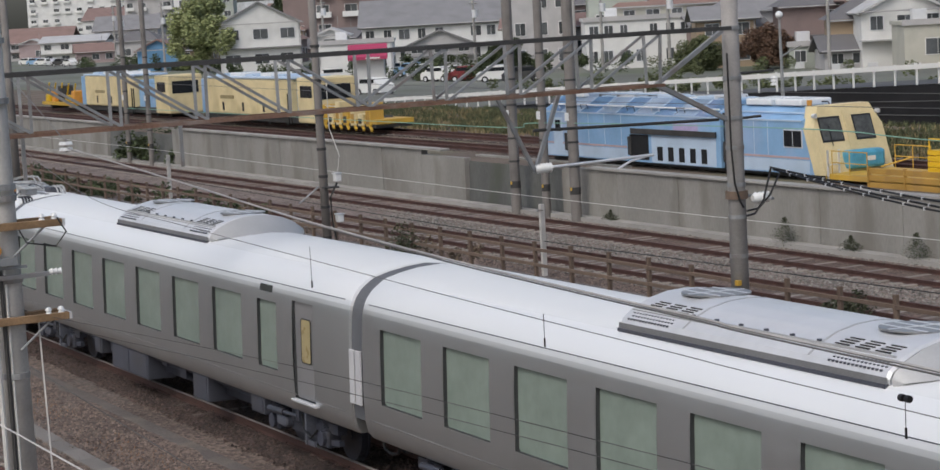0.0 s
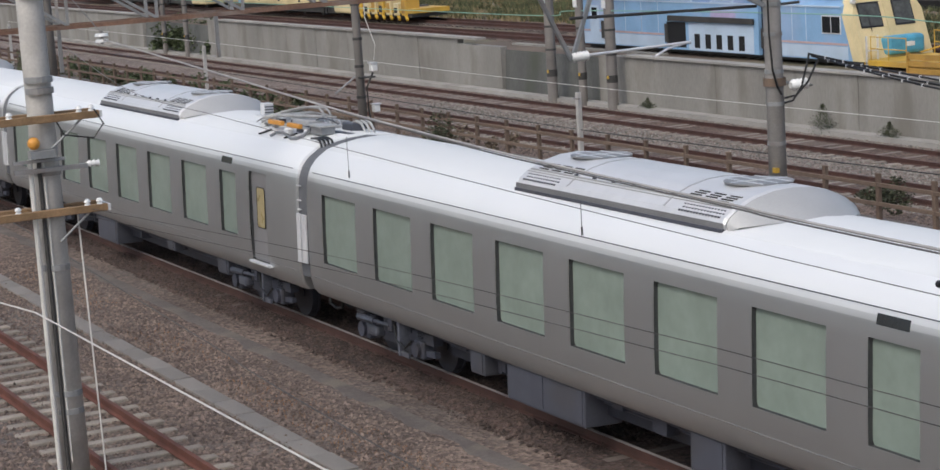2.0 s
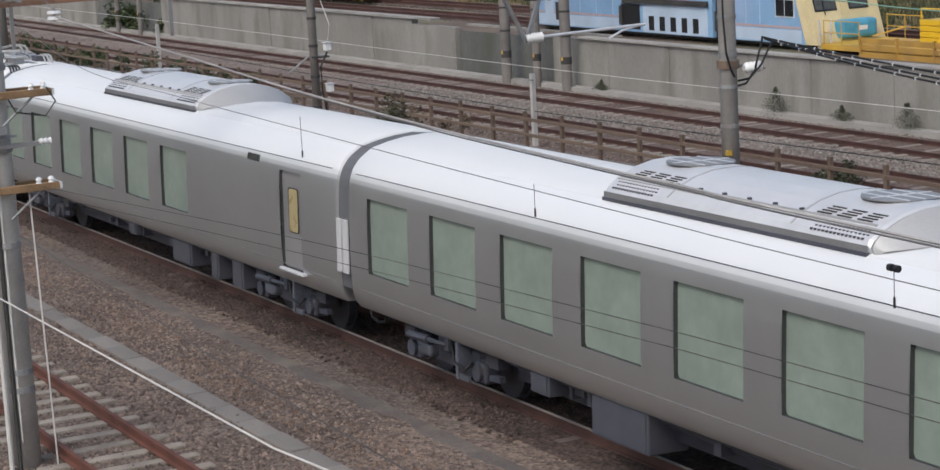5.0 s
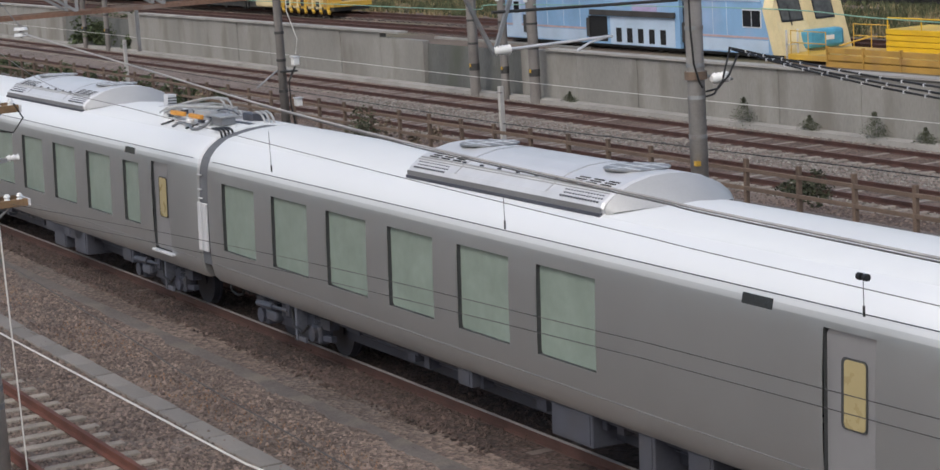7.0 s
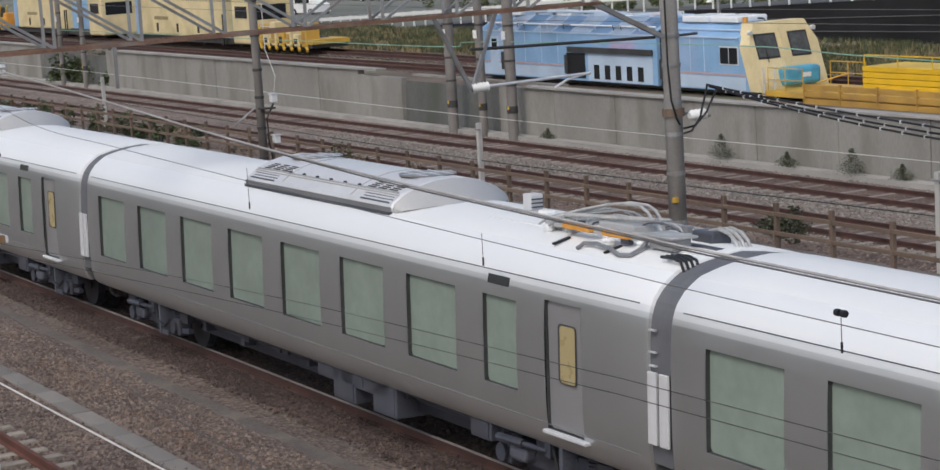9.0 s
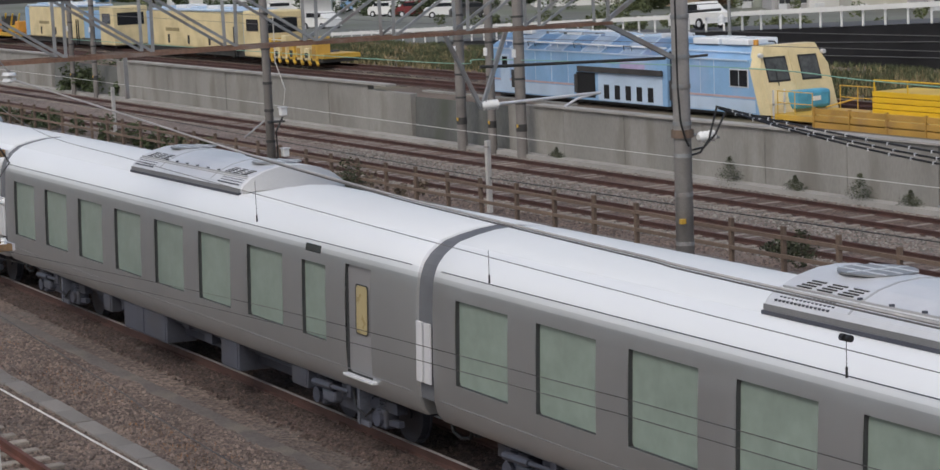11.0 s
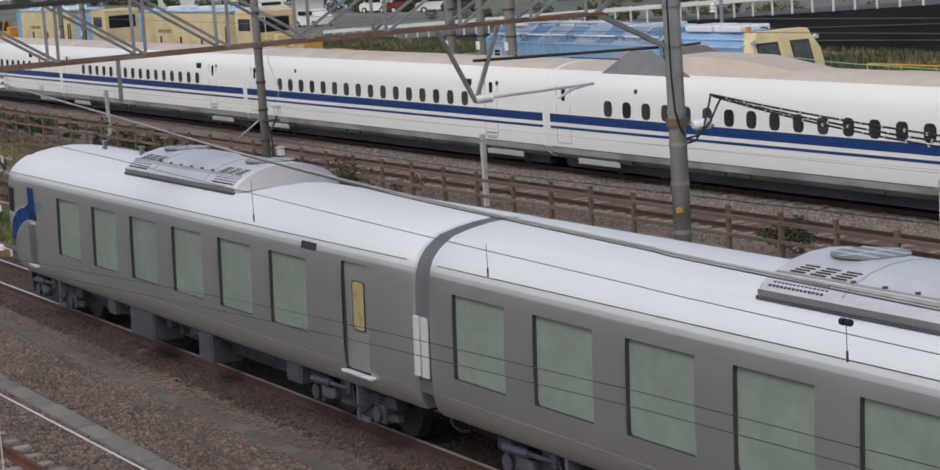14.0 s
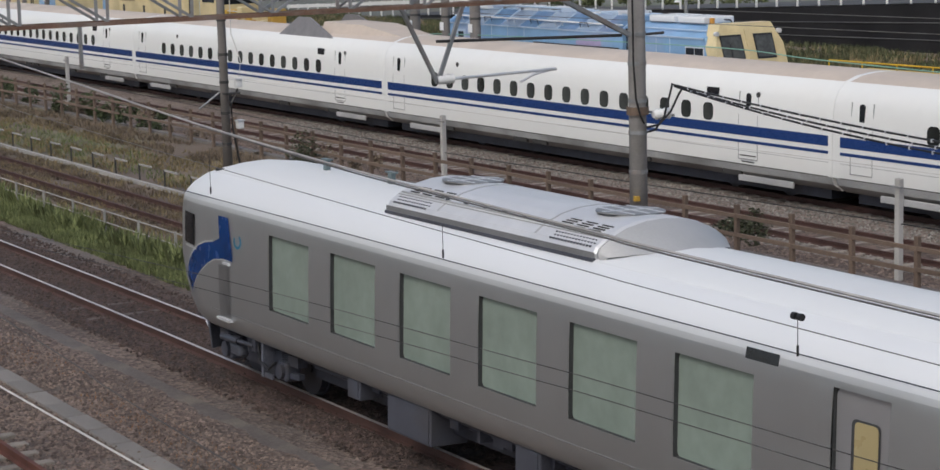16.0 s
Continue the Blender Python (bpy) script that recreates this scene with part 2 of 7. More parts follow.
def beam(bm, p0, p1, w, h):
    """A square bar from p0 to p1."""
    p0, p1 = Vector(p0), Vector(p1)
    d = (p1 - p0).normalized()
    a = d.cross(Vector((0, 0, 1)))
    a = a.normalized() if a.length > 0.05 else Vector((1, 0, 0))
    b = a.cross(d)
    vs = [[bm.verts.new(p + a * sx * w / 2 + b * sz * h / 2) for sx, sz in ((-1, -1), (1, -1), (1, 1), (-1, 1))] for p in (p0, p1)]
    for j in range(4):
        bm.faces.new((vs[0][j], vs[0][(j + 1) % 4], vs[1][(j + 1) % 4], vs[1][j]))
    bm.faces.new(vs[0][::-1])
    bm.faces.new(vs[1])
    return bm


def frustum(bm, rings):
    """A solid from rings of equal point counts."""
    vs = [[bm.verts.new(p) for p in r] for r in rings]
    n = len(vs[0])
    for a, b in zip(vs, vs[1:]):
        for j in range(n):
            bm.faces.new((a[j], a[(j + 1) % n], b[(j + 1) % n], b[j]))
    bm.faces.new(vs[0][::-1])
    bm.faces.new(vs[-1])
    bmesh.ops.recalc_face_normals(bm, faces=bm.faces)
    return bm


# ---- the ground ----
CURVE, CANT, MID = -0.00051855, -0.0347, 14.408
RAIL_B = -0.48            # rail level of the high-speed line
SEC = [(-600, -0.2), (11.2, -0.2), (12.6, -0.17), (16.2, -0.17), (18.0, -0.2), (27.9, -0.15), (28.4, -0.2), (30.2, -0.66), (39.45, -0.66),
       (39.55, 1.12), (56, 1.15), (60, 1.2), (90, 0.6), (300, 0.3), (4500, 0.0)]
XS = [-4500, -600, -300, -200, -150, -120, -100, -80, -60, -50, -40, -30, -20, -10, 0, 20, 60, 300, 1500]
me = bpy.data.meshes.new("ground")
verts = [(x, y, z) for x in XS for y, z in SEC]
faces = [(i * len(SEC) + j, (i + 1) * len(SEC) + j, (i + 1) * len(SEC) + j + 1, i * len(SEC) + j + 1) for i in range(len(XS) - 1) for j in range(len(SEC) - 1)]
me.from_pydata(verts, [], faces)
# Face seen in the wall's recesses; their shade is put into its colour.
RECESS = mat("shaded_recess_concrete", (0.125, 0.128, 0.122), 0.9, 0, 0.25, 0.5, 12, stain=(0.07, 0.08, 0.055), stain_scale=0.7, stain_amount=0.7, stretch=(1, 1, 0.35))
for m in (BALLAST, DIRT, PALE_BALLAST, FAR_GROUND, RECESS):
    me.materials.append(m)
for p in me.polygons:
    y = p.center.y
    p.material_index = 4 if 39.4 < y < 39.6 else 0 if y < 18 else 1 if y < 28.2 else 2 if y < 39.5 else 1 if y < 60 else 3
tagged(new("ground", me), "brown ballast and dirt of a railway yard", "ground", "", "structure")


def centre(u):
    th = CURVE * (u + 25)
    return Vector((-25 + math.sin(th) / CURVE, MID + (1 - math.cos(th)) / CURVE, 0)), th


def rail_mesh(name, line, top, material):
    """A flat-bottomed rail along line(x) -> (x, y), with its head at height top."""
    prof = [(-0.065, -0.15), (0.065, -0.15), (0.062, -0.135), (0.012, -0.12), (0.012, -0.045), (0.034, -0.035), (0.034, 0), (-0.034, 0), (-0.034, -0.035), (-0.012, -0.045), (-0.012, -0.12), (-0.062, -0.135)]
    bm = bmesh.new()
    rings = [[bm.verts.new((x, y + a, top + b)) for a, b in prof] for x, y in line]
    k = len(prof)
    for q, w in zip(rings, rings[1:]):
        for j in range(k):
            bm.faces.new((q[j], q[(j + 1) % k], w[(j + 1) % k], w[j]))
    bmesh.ops.recalc_face_normals(bm, faces=bm.faces)
    me = bpy.data.meshes.new(name)
    bm.to_mesh(me)
    bm.free()
    me.materials.append(material)
    me.materials.append(RAIL_TOP)
    return me


def track(label, at, x0, x1, gauge, top, rail_mat, sl_mat, sl_from, sl_to, pitch, half, shiny, bed=-0.155):
    t = thing("railway_track", label, "railway track", "", "structure")
    for s in (-1, 1):
        line = [(x, at(x) + s * (gauge / 2 + 0.034)) for x in np.linspace(x0, x1, 30)]
        me = rail_mesh("rail", line, top, rail_mat)
        if shiny:
            for p in me.polygons:
                if abs(p.normal.z) > 0.9 and p.center.z > top - 0.01:
                    p.material_index = 1
        piece("rail", me, t)
    bm = box(bmesh.new(), -0.11, 0.11, -half, half, -0.1, 0.0, 0.02)
    me = bpy.data.meshes.new("sleeper")
    bm.to_mesh(me)
    bm.free()
    me.materials.append(sl_mat)
    rng = random.Random(int(top * 100) + int(x0))
    n = int((sl_to - sl_from) / pitch)
    for i in range(n):
        x = sl_from + i * pitch
        ob = piece("sleeper", me, t, (x + rng.uniform(-0.02, 0.02), at(x) + rng.uniform(-0.03, 0.03), top + bed + rng.uniform(-0.01, 0.012)))
        ob.rotation_euler = (0, 0, rng.uniform(-0.02, 0.02))
    return t


track("disused rusty track on weathered sleepers in brown ballast", lambda x: 8.22, -120, 30, 1.067, 0.0, RUST, WOOD_SLEEPER, -48, -14, 0.62, 1.05, False)
track("rusty running track with polished rail heads", lambda x: centre(x)[0].y, -400, 60, 1.067, 0.0, DARK_RUST, DARK_SLEEPER, -110, -16, 0.6, 1.0, True)
track("high-speed track with dark rails on concrete sleepers", lambda x: 32.6, -900, 200, 1.435, RAIL_B, DARK_RUST, SLEEPER, -150, -22, 0.6, 1.2, False, -0.135)
track("high-speed track with dark rails beside a retaining wall", lambda x: 36.85, -900, 200, 1.435, RAIL_B, DARK_RUST, SLEEPER, -160, -22, 0.6, 1.2, False, -0.135)


def track_bed():
    """The rust-stained ballast strip under the running track."""
    bm = bmesh.new()
    rows = []
    for i in range(60):
        x = -150 + 3.2 * i
        y = centre(x)[0].y
        rows.append([bm.verts.new((x, y + dy, z)) for dy, z in ((-1.55, -0.25), (-1.25, -0.145), (1.25, -0.145), (1.55, -0.25))])
    for a, b in zip(rows, rows[1:]):
        for j in range(3):
            bm.faces.new((a[j], b[j], b[j + 1], a[j + 1]))
    bmesh.ops.recalc_face_normals(bm, faces=bm.faces)
    tagged(part("track_bed", bm, RUST_BED), "dark rust-stained ballast bed of the running track", "ballast", "", "structure")


track_bed()
BROWN_BED = mat("brown_track_ballast", (0.155, 0.115, 0.094), 0.95, 0, 0.3, 0.5, 9, bump=1.0, cells=14, stain=(0.17, 0.14, 0.12), stain_scale=0.4, stain_amount=0.6)
for y0, y1, top in ((28.6, 30.9, -0.635), (31.92, 33.28, -0.617), (36.17, 37.53, -0.617)):
    tagged(part("track_bed", boxes((-500, 100, y0, y1, -0.75, top)), BROWN_BED), "brown stained ballast under the high-speed track", "ballast", "", "structure")


# ---- the silver express train ----
PROFILE = [(1.24, 0.80), (1.33, 0.90), (1.375, 1.07), (1.395, 1.434), (1.40, 1.8), (1.40, 2.3), (1.39, 2.612), (1.382, 2.72), (1.373, 2.79), (1.36, 2.86), (1.334, 2.94), (1.30, 3.02),
           (1.20, 3.15), (1.09, 3.235), (1.00, 3.295), (0.96, 3.318), (0.70, 3.39), (0.40, 3.448), (0.0, 3.48)]
REVEAL = mat("window_reveal_grey", (0.045, 0.048, 0.05), 0.6, 0, 0.1)
SEAM, EAVE = 2.94, 3.30    # the shoulder's full painted sky sheen and the roof's matt paint begin here


def lat(h):
    for (a, b), (c, d) in zip(PROFILE, PROFILE[1:]):
        if b <= h <= d:
            return a + (c - a) * (h - b) / (d - b)
    return 0.0


def shell(stations, holes, levels=PROFILE):
    """The body's skin: stations of (x, inset, nose) along it, with rectangular holes (x0, x1, h0, h1) through both sides and their reveals."""
    bm = bmesh.new()
    grid = {}
    for i, (x, inset) in enumerate(stations):
        for s in (-1, 1):
            for j, (a, h) in enumerate(levels):
                if s == 1 and a == 0:
                    grid[i, s, j] = grid[i, -1, j]
                    continue
                grid[i, s, j] = bm.verts.new((x, s * max(0.0, a - inset), h - inset * max(0.0, (h - 2.6) / 0.9)))
    for i in range(len(stations) - 1):
        xm = (stations[i][0] + stations[i + 1][0]) / 2
        for s in (-1, 1):
            for j in range(len(levels) - 1):
                hm = (levels[j][1] + levels[j + 1][1]) / 2
                hole = any(a < xm < b and c < hm < d for a, b, c, d in holes)
                q = [grid[i, s, j], grid[i + 1, s, j], grid[i + 1, s, j + 1], grid[i, s, j + 1]]
                if not hole:
                    f = bm.faces.new(q if s == -1 else q[::-1])
                    # bands paler upward imitate sky reflected on one curved silver skin
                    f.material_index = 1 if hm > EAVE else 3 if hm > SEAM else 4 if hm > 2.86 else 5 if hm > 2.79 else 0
    for i in (0, len(stations) - 1):
        ring = [grid[i, -1, j] for j in range(len(levels))] + [grid[i, 1, j] for j in range(len(levels) - 2, -1, -1)]
        bm.faces.new(ring if i else ring[::-1])
    for i in range(len(stations) - 1):
        bm.faces.new((grid[i, 1, 0], grid[i + 1, 1, 0], grid[i + 1, -1, 0], grid[i, -1, 0]))
    for a, b, c, d in holes:
        for s in (-1, 1):
            o = [(a, c), (b, c), (b, d), (a, d)]
            outer = [bm.verts.new((x, s * lat(h), h)) for x, h in o]
            inner = [bm.verts.new((x, s * (lat(h) - 0.08), h)) for x, h in o]
            for k in range(4):
                q = (outer[k], outer[(k + 1) % 4], inner[(k + 1) % 4], inner[k])
                f = bm.faces.new(q if s == 1 else q[::-1])
                f.material_index = 2
    bmesh.ops.remove_doubles(bm, verts=bm.verts, dist=0.0002)
    return bm


def panel(x0, x1, h0, h1, depth, thick=0.02, s=-1, r=0.06):
    """A rounded panel that follows the side of the body, depth metres inside its skin."""
    bm = bmesh.new()
    out = []
    for cx, cz, a0 in ((x1 - r, h1 - r, 0), (x0 + r, h1 - r, 90), (x0 + r, h0 + r, 180), (x1 - r, h0 + r, 270)):
        for k in range(4):
            a = radians(a0 + 30 * k)
            out.append((cx + r * math.cos(a), cz + r * math.sin(a)))
    front = [bm.verts.new((x, s * (lat(h) - depth), h)) for x, h in out]
    back = [bm.verts.new((x, s * (lat(h) - depth - thick), h)) for x, h in out]
    bm.faces.new(front)
    bm.faces.new(back[::-1])
    for k in range(len(out)):
        bm.faces.new((front[k], back[k], back[(k + 1) % len(out)], front[(k + 1) % len(out)]))
    bmesh.ops.recalc_face_normals(bm, faces=bm.faces)
    return bm


SILL_GREY = mat("dull_aluminium_sill", (0.30, 0.305, 0.315), 0.4, 0.5, 0.12, 1.5, 20)
FAIRING = mat("fairing_grey", (0.40, 0.405, 0.41), 0.4, 0.1, 0.06, 1.5, 30)


def air_unit(car):
    """The rounded air-conditioning hood on the roof, with end shields, side grilles and fan covers."""
    arc = [(-0.97, 3.30), (-0.99, 3.40), (-0.95, 3.47), (-0.80, 3.58), (-0.55, 3.69), (-0.28, 3.755), (0, 3.775), (0.28, 3.755), (0.55, 3.69), (0.80, 3.58), (0.95, 3.47), (0.99, 3.40), (0.97, 3.30)]
    bm = bmesh.new()
    st = [(-2.72, 0.03), (-2.66, 0.0), (2.58, 0.0), (2.62, 0.02)]
    rings = [[bm.verts.new((x, y * (1 - e), z - e)) for y, z in arc] for x, e in st]
    for a, b in zip(rings, rings[1:]):
        for j in range(len(arc) - 1):
            bm.faces.new((a[j], b[j], b[j + 1], a[j + 1]))
    bm.faces.new(rings[0])
    bm.faces.new(rings[-1][::-1])
    bmesh.ops.recalc_face_normals(bm, faces=bm.faces)
    hood = part("air_conditioner", bm, UNIT_GREY, car, "rounded pale grey roof air-conditioning unit")
    # sloped end fairings that run out onto the roof
    for s in (-1, 1):
        bm = bmesh.new()
        n0, n1 = [], []
        for y, z in arc:
            n0.append(bm.verts.new((s * 2.66, y * 0.985, z - 0.008)))
            n1.append(bm.verts.new((s * (2.66 + 0.62 * (1 - (y / 1.05) ** 2) + 0.05), y * 0.93, 3.485 - 0.11 * y * y - 0.02)))
        for j in range(len(arc) - 1):
            bm.faces.new((n0[j], n1[j], n1[j + 1], n0[j + 1]))
        bmesh.ops.recalc_face_normals(bm, faces=bm.faces)
        part("end_fairing", bm, FAIRING, hood, smooth=True)
    bm = bmesh.new()
    box(bm, -2.70, 2.60, -1.02, -0.965, 3.29, 3.335)
    box(bm, -2.70, 2.60, 0.965, 1.02, 3.29, 3.335)
    part("base_rail", bm, UNDER_GREY, hood)
    # perforated grilles: small holes in three rows, at both ends of both sides
    for s in (-1, 1):
        bm = bmesh.new()
        box(bm, -2.69, 2.6, s * 0.992 - 0.008, s * 0.992 + 0.008, 3.335, 3.405)
        part("side_sill", bm, SILL_GREY, hood, "dull grey side sill")
        for x0 in (-2.55, 1.55):
            bm = bmesh.new()
            for r in range(3):
                for k in range(14):
                    x = x0 + 0.035 + k * 0.068 + (r % 2) * 0.034
                    yy = s * (0.955 - r * 0.048)
                    box(bm, x - 0.017, x + 0.017, yy - 0.014, yy + 0.014, 3.462 + r * 0.033 - 0.012, 3.474 + r * 0.033)
            part("side_grille", bm, UNDER_GREY, hood, kind="stuff")
        for x0 in (-2.42, 1.42):
            for k in range(3):
                xa = x0 + k * 0.35
                bm = bmesh.new()
                for j in range(4):
                    y, z = 0.745 - 0.047 * j, 3.606 + 0.0185 * j
                    box(bm, xa + 0.03 * j, xa + 0.03 * j + 0.24, s * y - 0.011, s * y + 0.011, z, z + 0.014)
                part("louvre", bm, DARK_STEEL, hood)
        part("lug_rail", boxes((-2.6, 2.5, s * 0.79 - 0.012, s * 0.79 + 0.012, 3.57, 3.603)), FAIRING, hood, "grey lengthwise rail with lugs")
        for k in range(6):
            part("lug", boxes((-1.35 + k * 0.5, -1.31 + k * 0.5, s * 0.775 - 0.022, s * 0.775 + 0.022, 3.58, 3.628)), UNDER_GREY, hood)
        part("edge_seam", boxes((-2.62, 2.56, s * 0.83 - 0.008, s * 0.83 + 0.008, 3.558, 3.572)), FAIRING, hood)
    for x in (-2.0, 1.9):
        bm = bmesh.new()
        bmesh.ops.create_cone(bm, cap_ends=True, segments=24, radius1=0.44, radius2=0.44, depth=0.02, matrix=Matrix.Translation((x, 0.02, 3.772)))
        fan = part("fan_cover", bm, SILL_GREY, hood)
        for k in range(3):
            part("guard_bar", beam(bmesh.new(), (x - 0.4, -0.2 + 0.22 * k, 3.785), (x + 0.4, -0.2 + 0.22 * k, 3.785), 0.03, 0.008), PALE_METAL, fan)
        part("guard_bar", beam(bmesh.new(), (x, -0.4, 3.786), (x, 0.44, 3.786), 0.03, 0.008), PALE_METAL, fan)
    for x in (-1.3, 1.2):
        bm = bmesh.new()
        for (y0, z0), (y1, z1) in zip(arc[2:10], arc[3:11]):
            beam(bm, (x, y0, z0 + 0.002), (x, y1, z1 + 0.002), 0.035, 0.008)
        part("panel_seam", bm, FAIRING, hood)


def wheel_mesh():
    bm = bmesh.new()
    for y, r, d in ((-0.56, 0.43, 0.13), (0.56, 0.43, 0.13), (-0.49, 0.455, 0.03), (0.49, 0.455, 0.03), (0, 0.08, 1.3)):
        bmesh.ops.create_cone(bm, cap_ends=True, segments=20, radius1=r, radius2=r, depth=d, matrix=Matrix.Translation((0, y, 0)) @ Matrix.Rotation(radians(90), 4, "X"))
    me = bpy.data.meshes.new("wheelset")
    bm.to_mesh(me)
    bm.free()
    me.materials.append(UNDER)
    return me


WHEELSET = wheel_mesh()


def bogie(car, x):
    """A bolsterless bogie: dropped side frames, axle boxes, springs, dampers, brake gear and steps."""
    bm = bmesh.new()
    for s in (-1, 1):
        for (xa, za), (xb, zb) in zip(((-1.5, 0.62), (-0.7, 0.60), (-0.45, 0.44), (0.45, 0.44), (0.7, 0.60)), ((-0.7, 0.60), (-0.45, 0.44), (0.45, 0.44), (0.7, 0.60), (1.5, 0.62))):
            beam(bm, (x + xa, s * 0.98, za), (x + xb, s * 0.98, zb), 0.17, 0.17)
    box(bm, x - 0.3, x + 0.3, -0.95, 0.95, 0.5, 0.68)
    b = part("bogie_frame", bm, BOGIE_GREY, car, "dark bluish grey bogie frame")
    for dx in (-1.05, 1.05):
        piece("wheelset", WHEELSET, b, (x + dx, 0, 0.43))
        for s in (-1, 1):
            part("axle_box", AXLE_BOX(x + dx, s), BOGIE_GREY, b)
            bm = bmesh.new()
            for k in range(4):
                tube(bm, [(x + dx, s * 1.02, 0.60 + 0.055 * k), (x + dx, s * 1.02, 0.63 + 0.055 * k)], 0.105, 10)
            part("coil_spring", bm, UNDER, b)
    for s in (-1, 1):
        part("air_spring", bar((x, s * 0.98, 0.56), (x, s * 0.98, 0.86), 0.24, 14), UNDER, b)
        bm = bar((x - 1.0, s * 1.24, 0.66), (x - 0.35, s * 1.24, 0.68), 0.06, 8)
        tube(bm, [(x - 0.35, s * 1.24, 0.68), (x + 0.25, s * 1.24, 0.70)], 0.035, 8)
        box(bm, x + 0.2, x + 0.34, s * 1.16 - 0.1, s * 1.16 + 0.1, 0.62, 0.82)
        part("yaw_damper", bm, BOGIE_GREY, b)
        part("brake_cylinder", boxes((x - 0.78, x - 0.36, s * 1.12 - 0.10, s * 1.12 + 0.10, 0.40, 0.60), bevel=0.05), PALE_GEAR, b, "pale blue-grey brake cylinder")
        part("bracket", boxes((x + 0.52, x + 0.60, s * 1.12 - 0.12, s * 1.12 + 0.12, 0.26, 0.80), (x + 0.52, x + 0.88, s * 1.2 - 0.02, s * 1.2 + 0.02, 0.26, 0.34)), PALE_GEAR, b)
        part("brake_hose", tube(bmesh.new(), [(x + 0.3, s * 1.2, 0.78), (x + 0.5, s * 1.24, 0.5), (x + 0.8, s * 1.24, 0.42), (x + 1.0, s * 1.22, 0.56)], 0.022, 6), BLACK, b)


def AXLE_BOX(x, s):
    """An axle box with its round end cover and swing arm."""
    bm = boxes((x - 0.17, x + 0.17, s * 1.0 - 0.13, s * 1.0 + 0.13, 0.27, 0.57), bevel=0.04)
    tube(bm, [(x, s * 1.12, 0.43), (x, s * 1.19, 0.43)], 0.13, 12)
    beam(bm, (x, s * 1.02, 0.36), (x + (0.5 if x % 2 else -0.5), s * 1.02, 0.40), 0.09, 0.09)
    return bm


PALE_GEAR = mat("pale_bogie_gear_grey", (0.105, 0.113, 0.142), 0.45, 0, 0.3, 3, 25, stain=(0.08, 0.078, 0.08), stain_scale=2.5, stain_amount=0.6)


def underfloor(car, layout):
    """Equipment boxes with lids and latches, and between them pipes, tanks, brackets and small gear."""
    # the wider, lower block is added to darken the open space underneath
    part("underframe", boxes((-9.6, 9.6, -0.55, 0.55, 0.62, 0.82), (-5.3, 5.3, -0.85, 0.85, 0.42, 0.80)), UNDER, car)
    for x0, x1, z0, m in layout:
        for s in (-1, 1):
            ya, yb = (0.62, 1.22) if s > 0 else (-1.22, -0.62)
            q = part("equipment_box", boxes((x0, x1, ya, yb, z0, 0.815), bevel=0.02), m, car)
            if m == UNDER_GREY and s < 0:
                bm = bmesh.new()
                n = max(1, int((x1 - x0) / 0.8))
                for k in range(n):
                    xa = x0 + (x1 - x0) * k / n
                    box(bm, xa + 0.04, xa + (x1 - x0) / n - 0.04, -1.235, -1.215, z0 + 0.05, 0.78)
                part("lid", bm, UNDER_GREY, q)
    rng = random.Random(int(100 * layout[0][1]) + len(layout))
    for s in (-1, 1):
        bm = bmesh.new()
        for z, y in ((0.74, 1.10), (0.69, 1.02), (0.60, 0.9)):
            tube(bm, [(-5.2, s * y, z), (5.2, s * y, z)], 0.022, 6)
        part("pipe_run", bm, BOGIE_GREY, car, kind="stuff")
        bm = bmesh.new()
        for _ in range(12):
            x, w, z0 = rng.uniform(-5.0, 4.8), rng.uniform(0.06, 0.26), rng.uniform(0.52, 0.7)
            box(bm, x, x + w, s * 0.98 - 0.10, s * 0.98 + 0.10, z0, 0.815)
        part("small_gear", bm, BOGIE_GREY, car, "small brackets and valve boxes", kind="stuff")


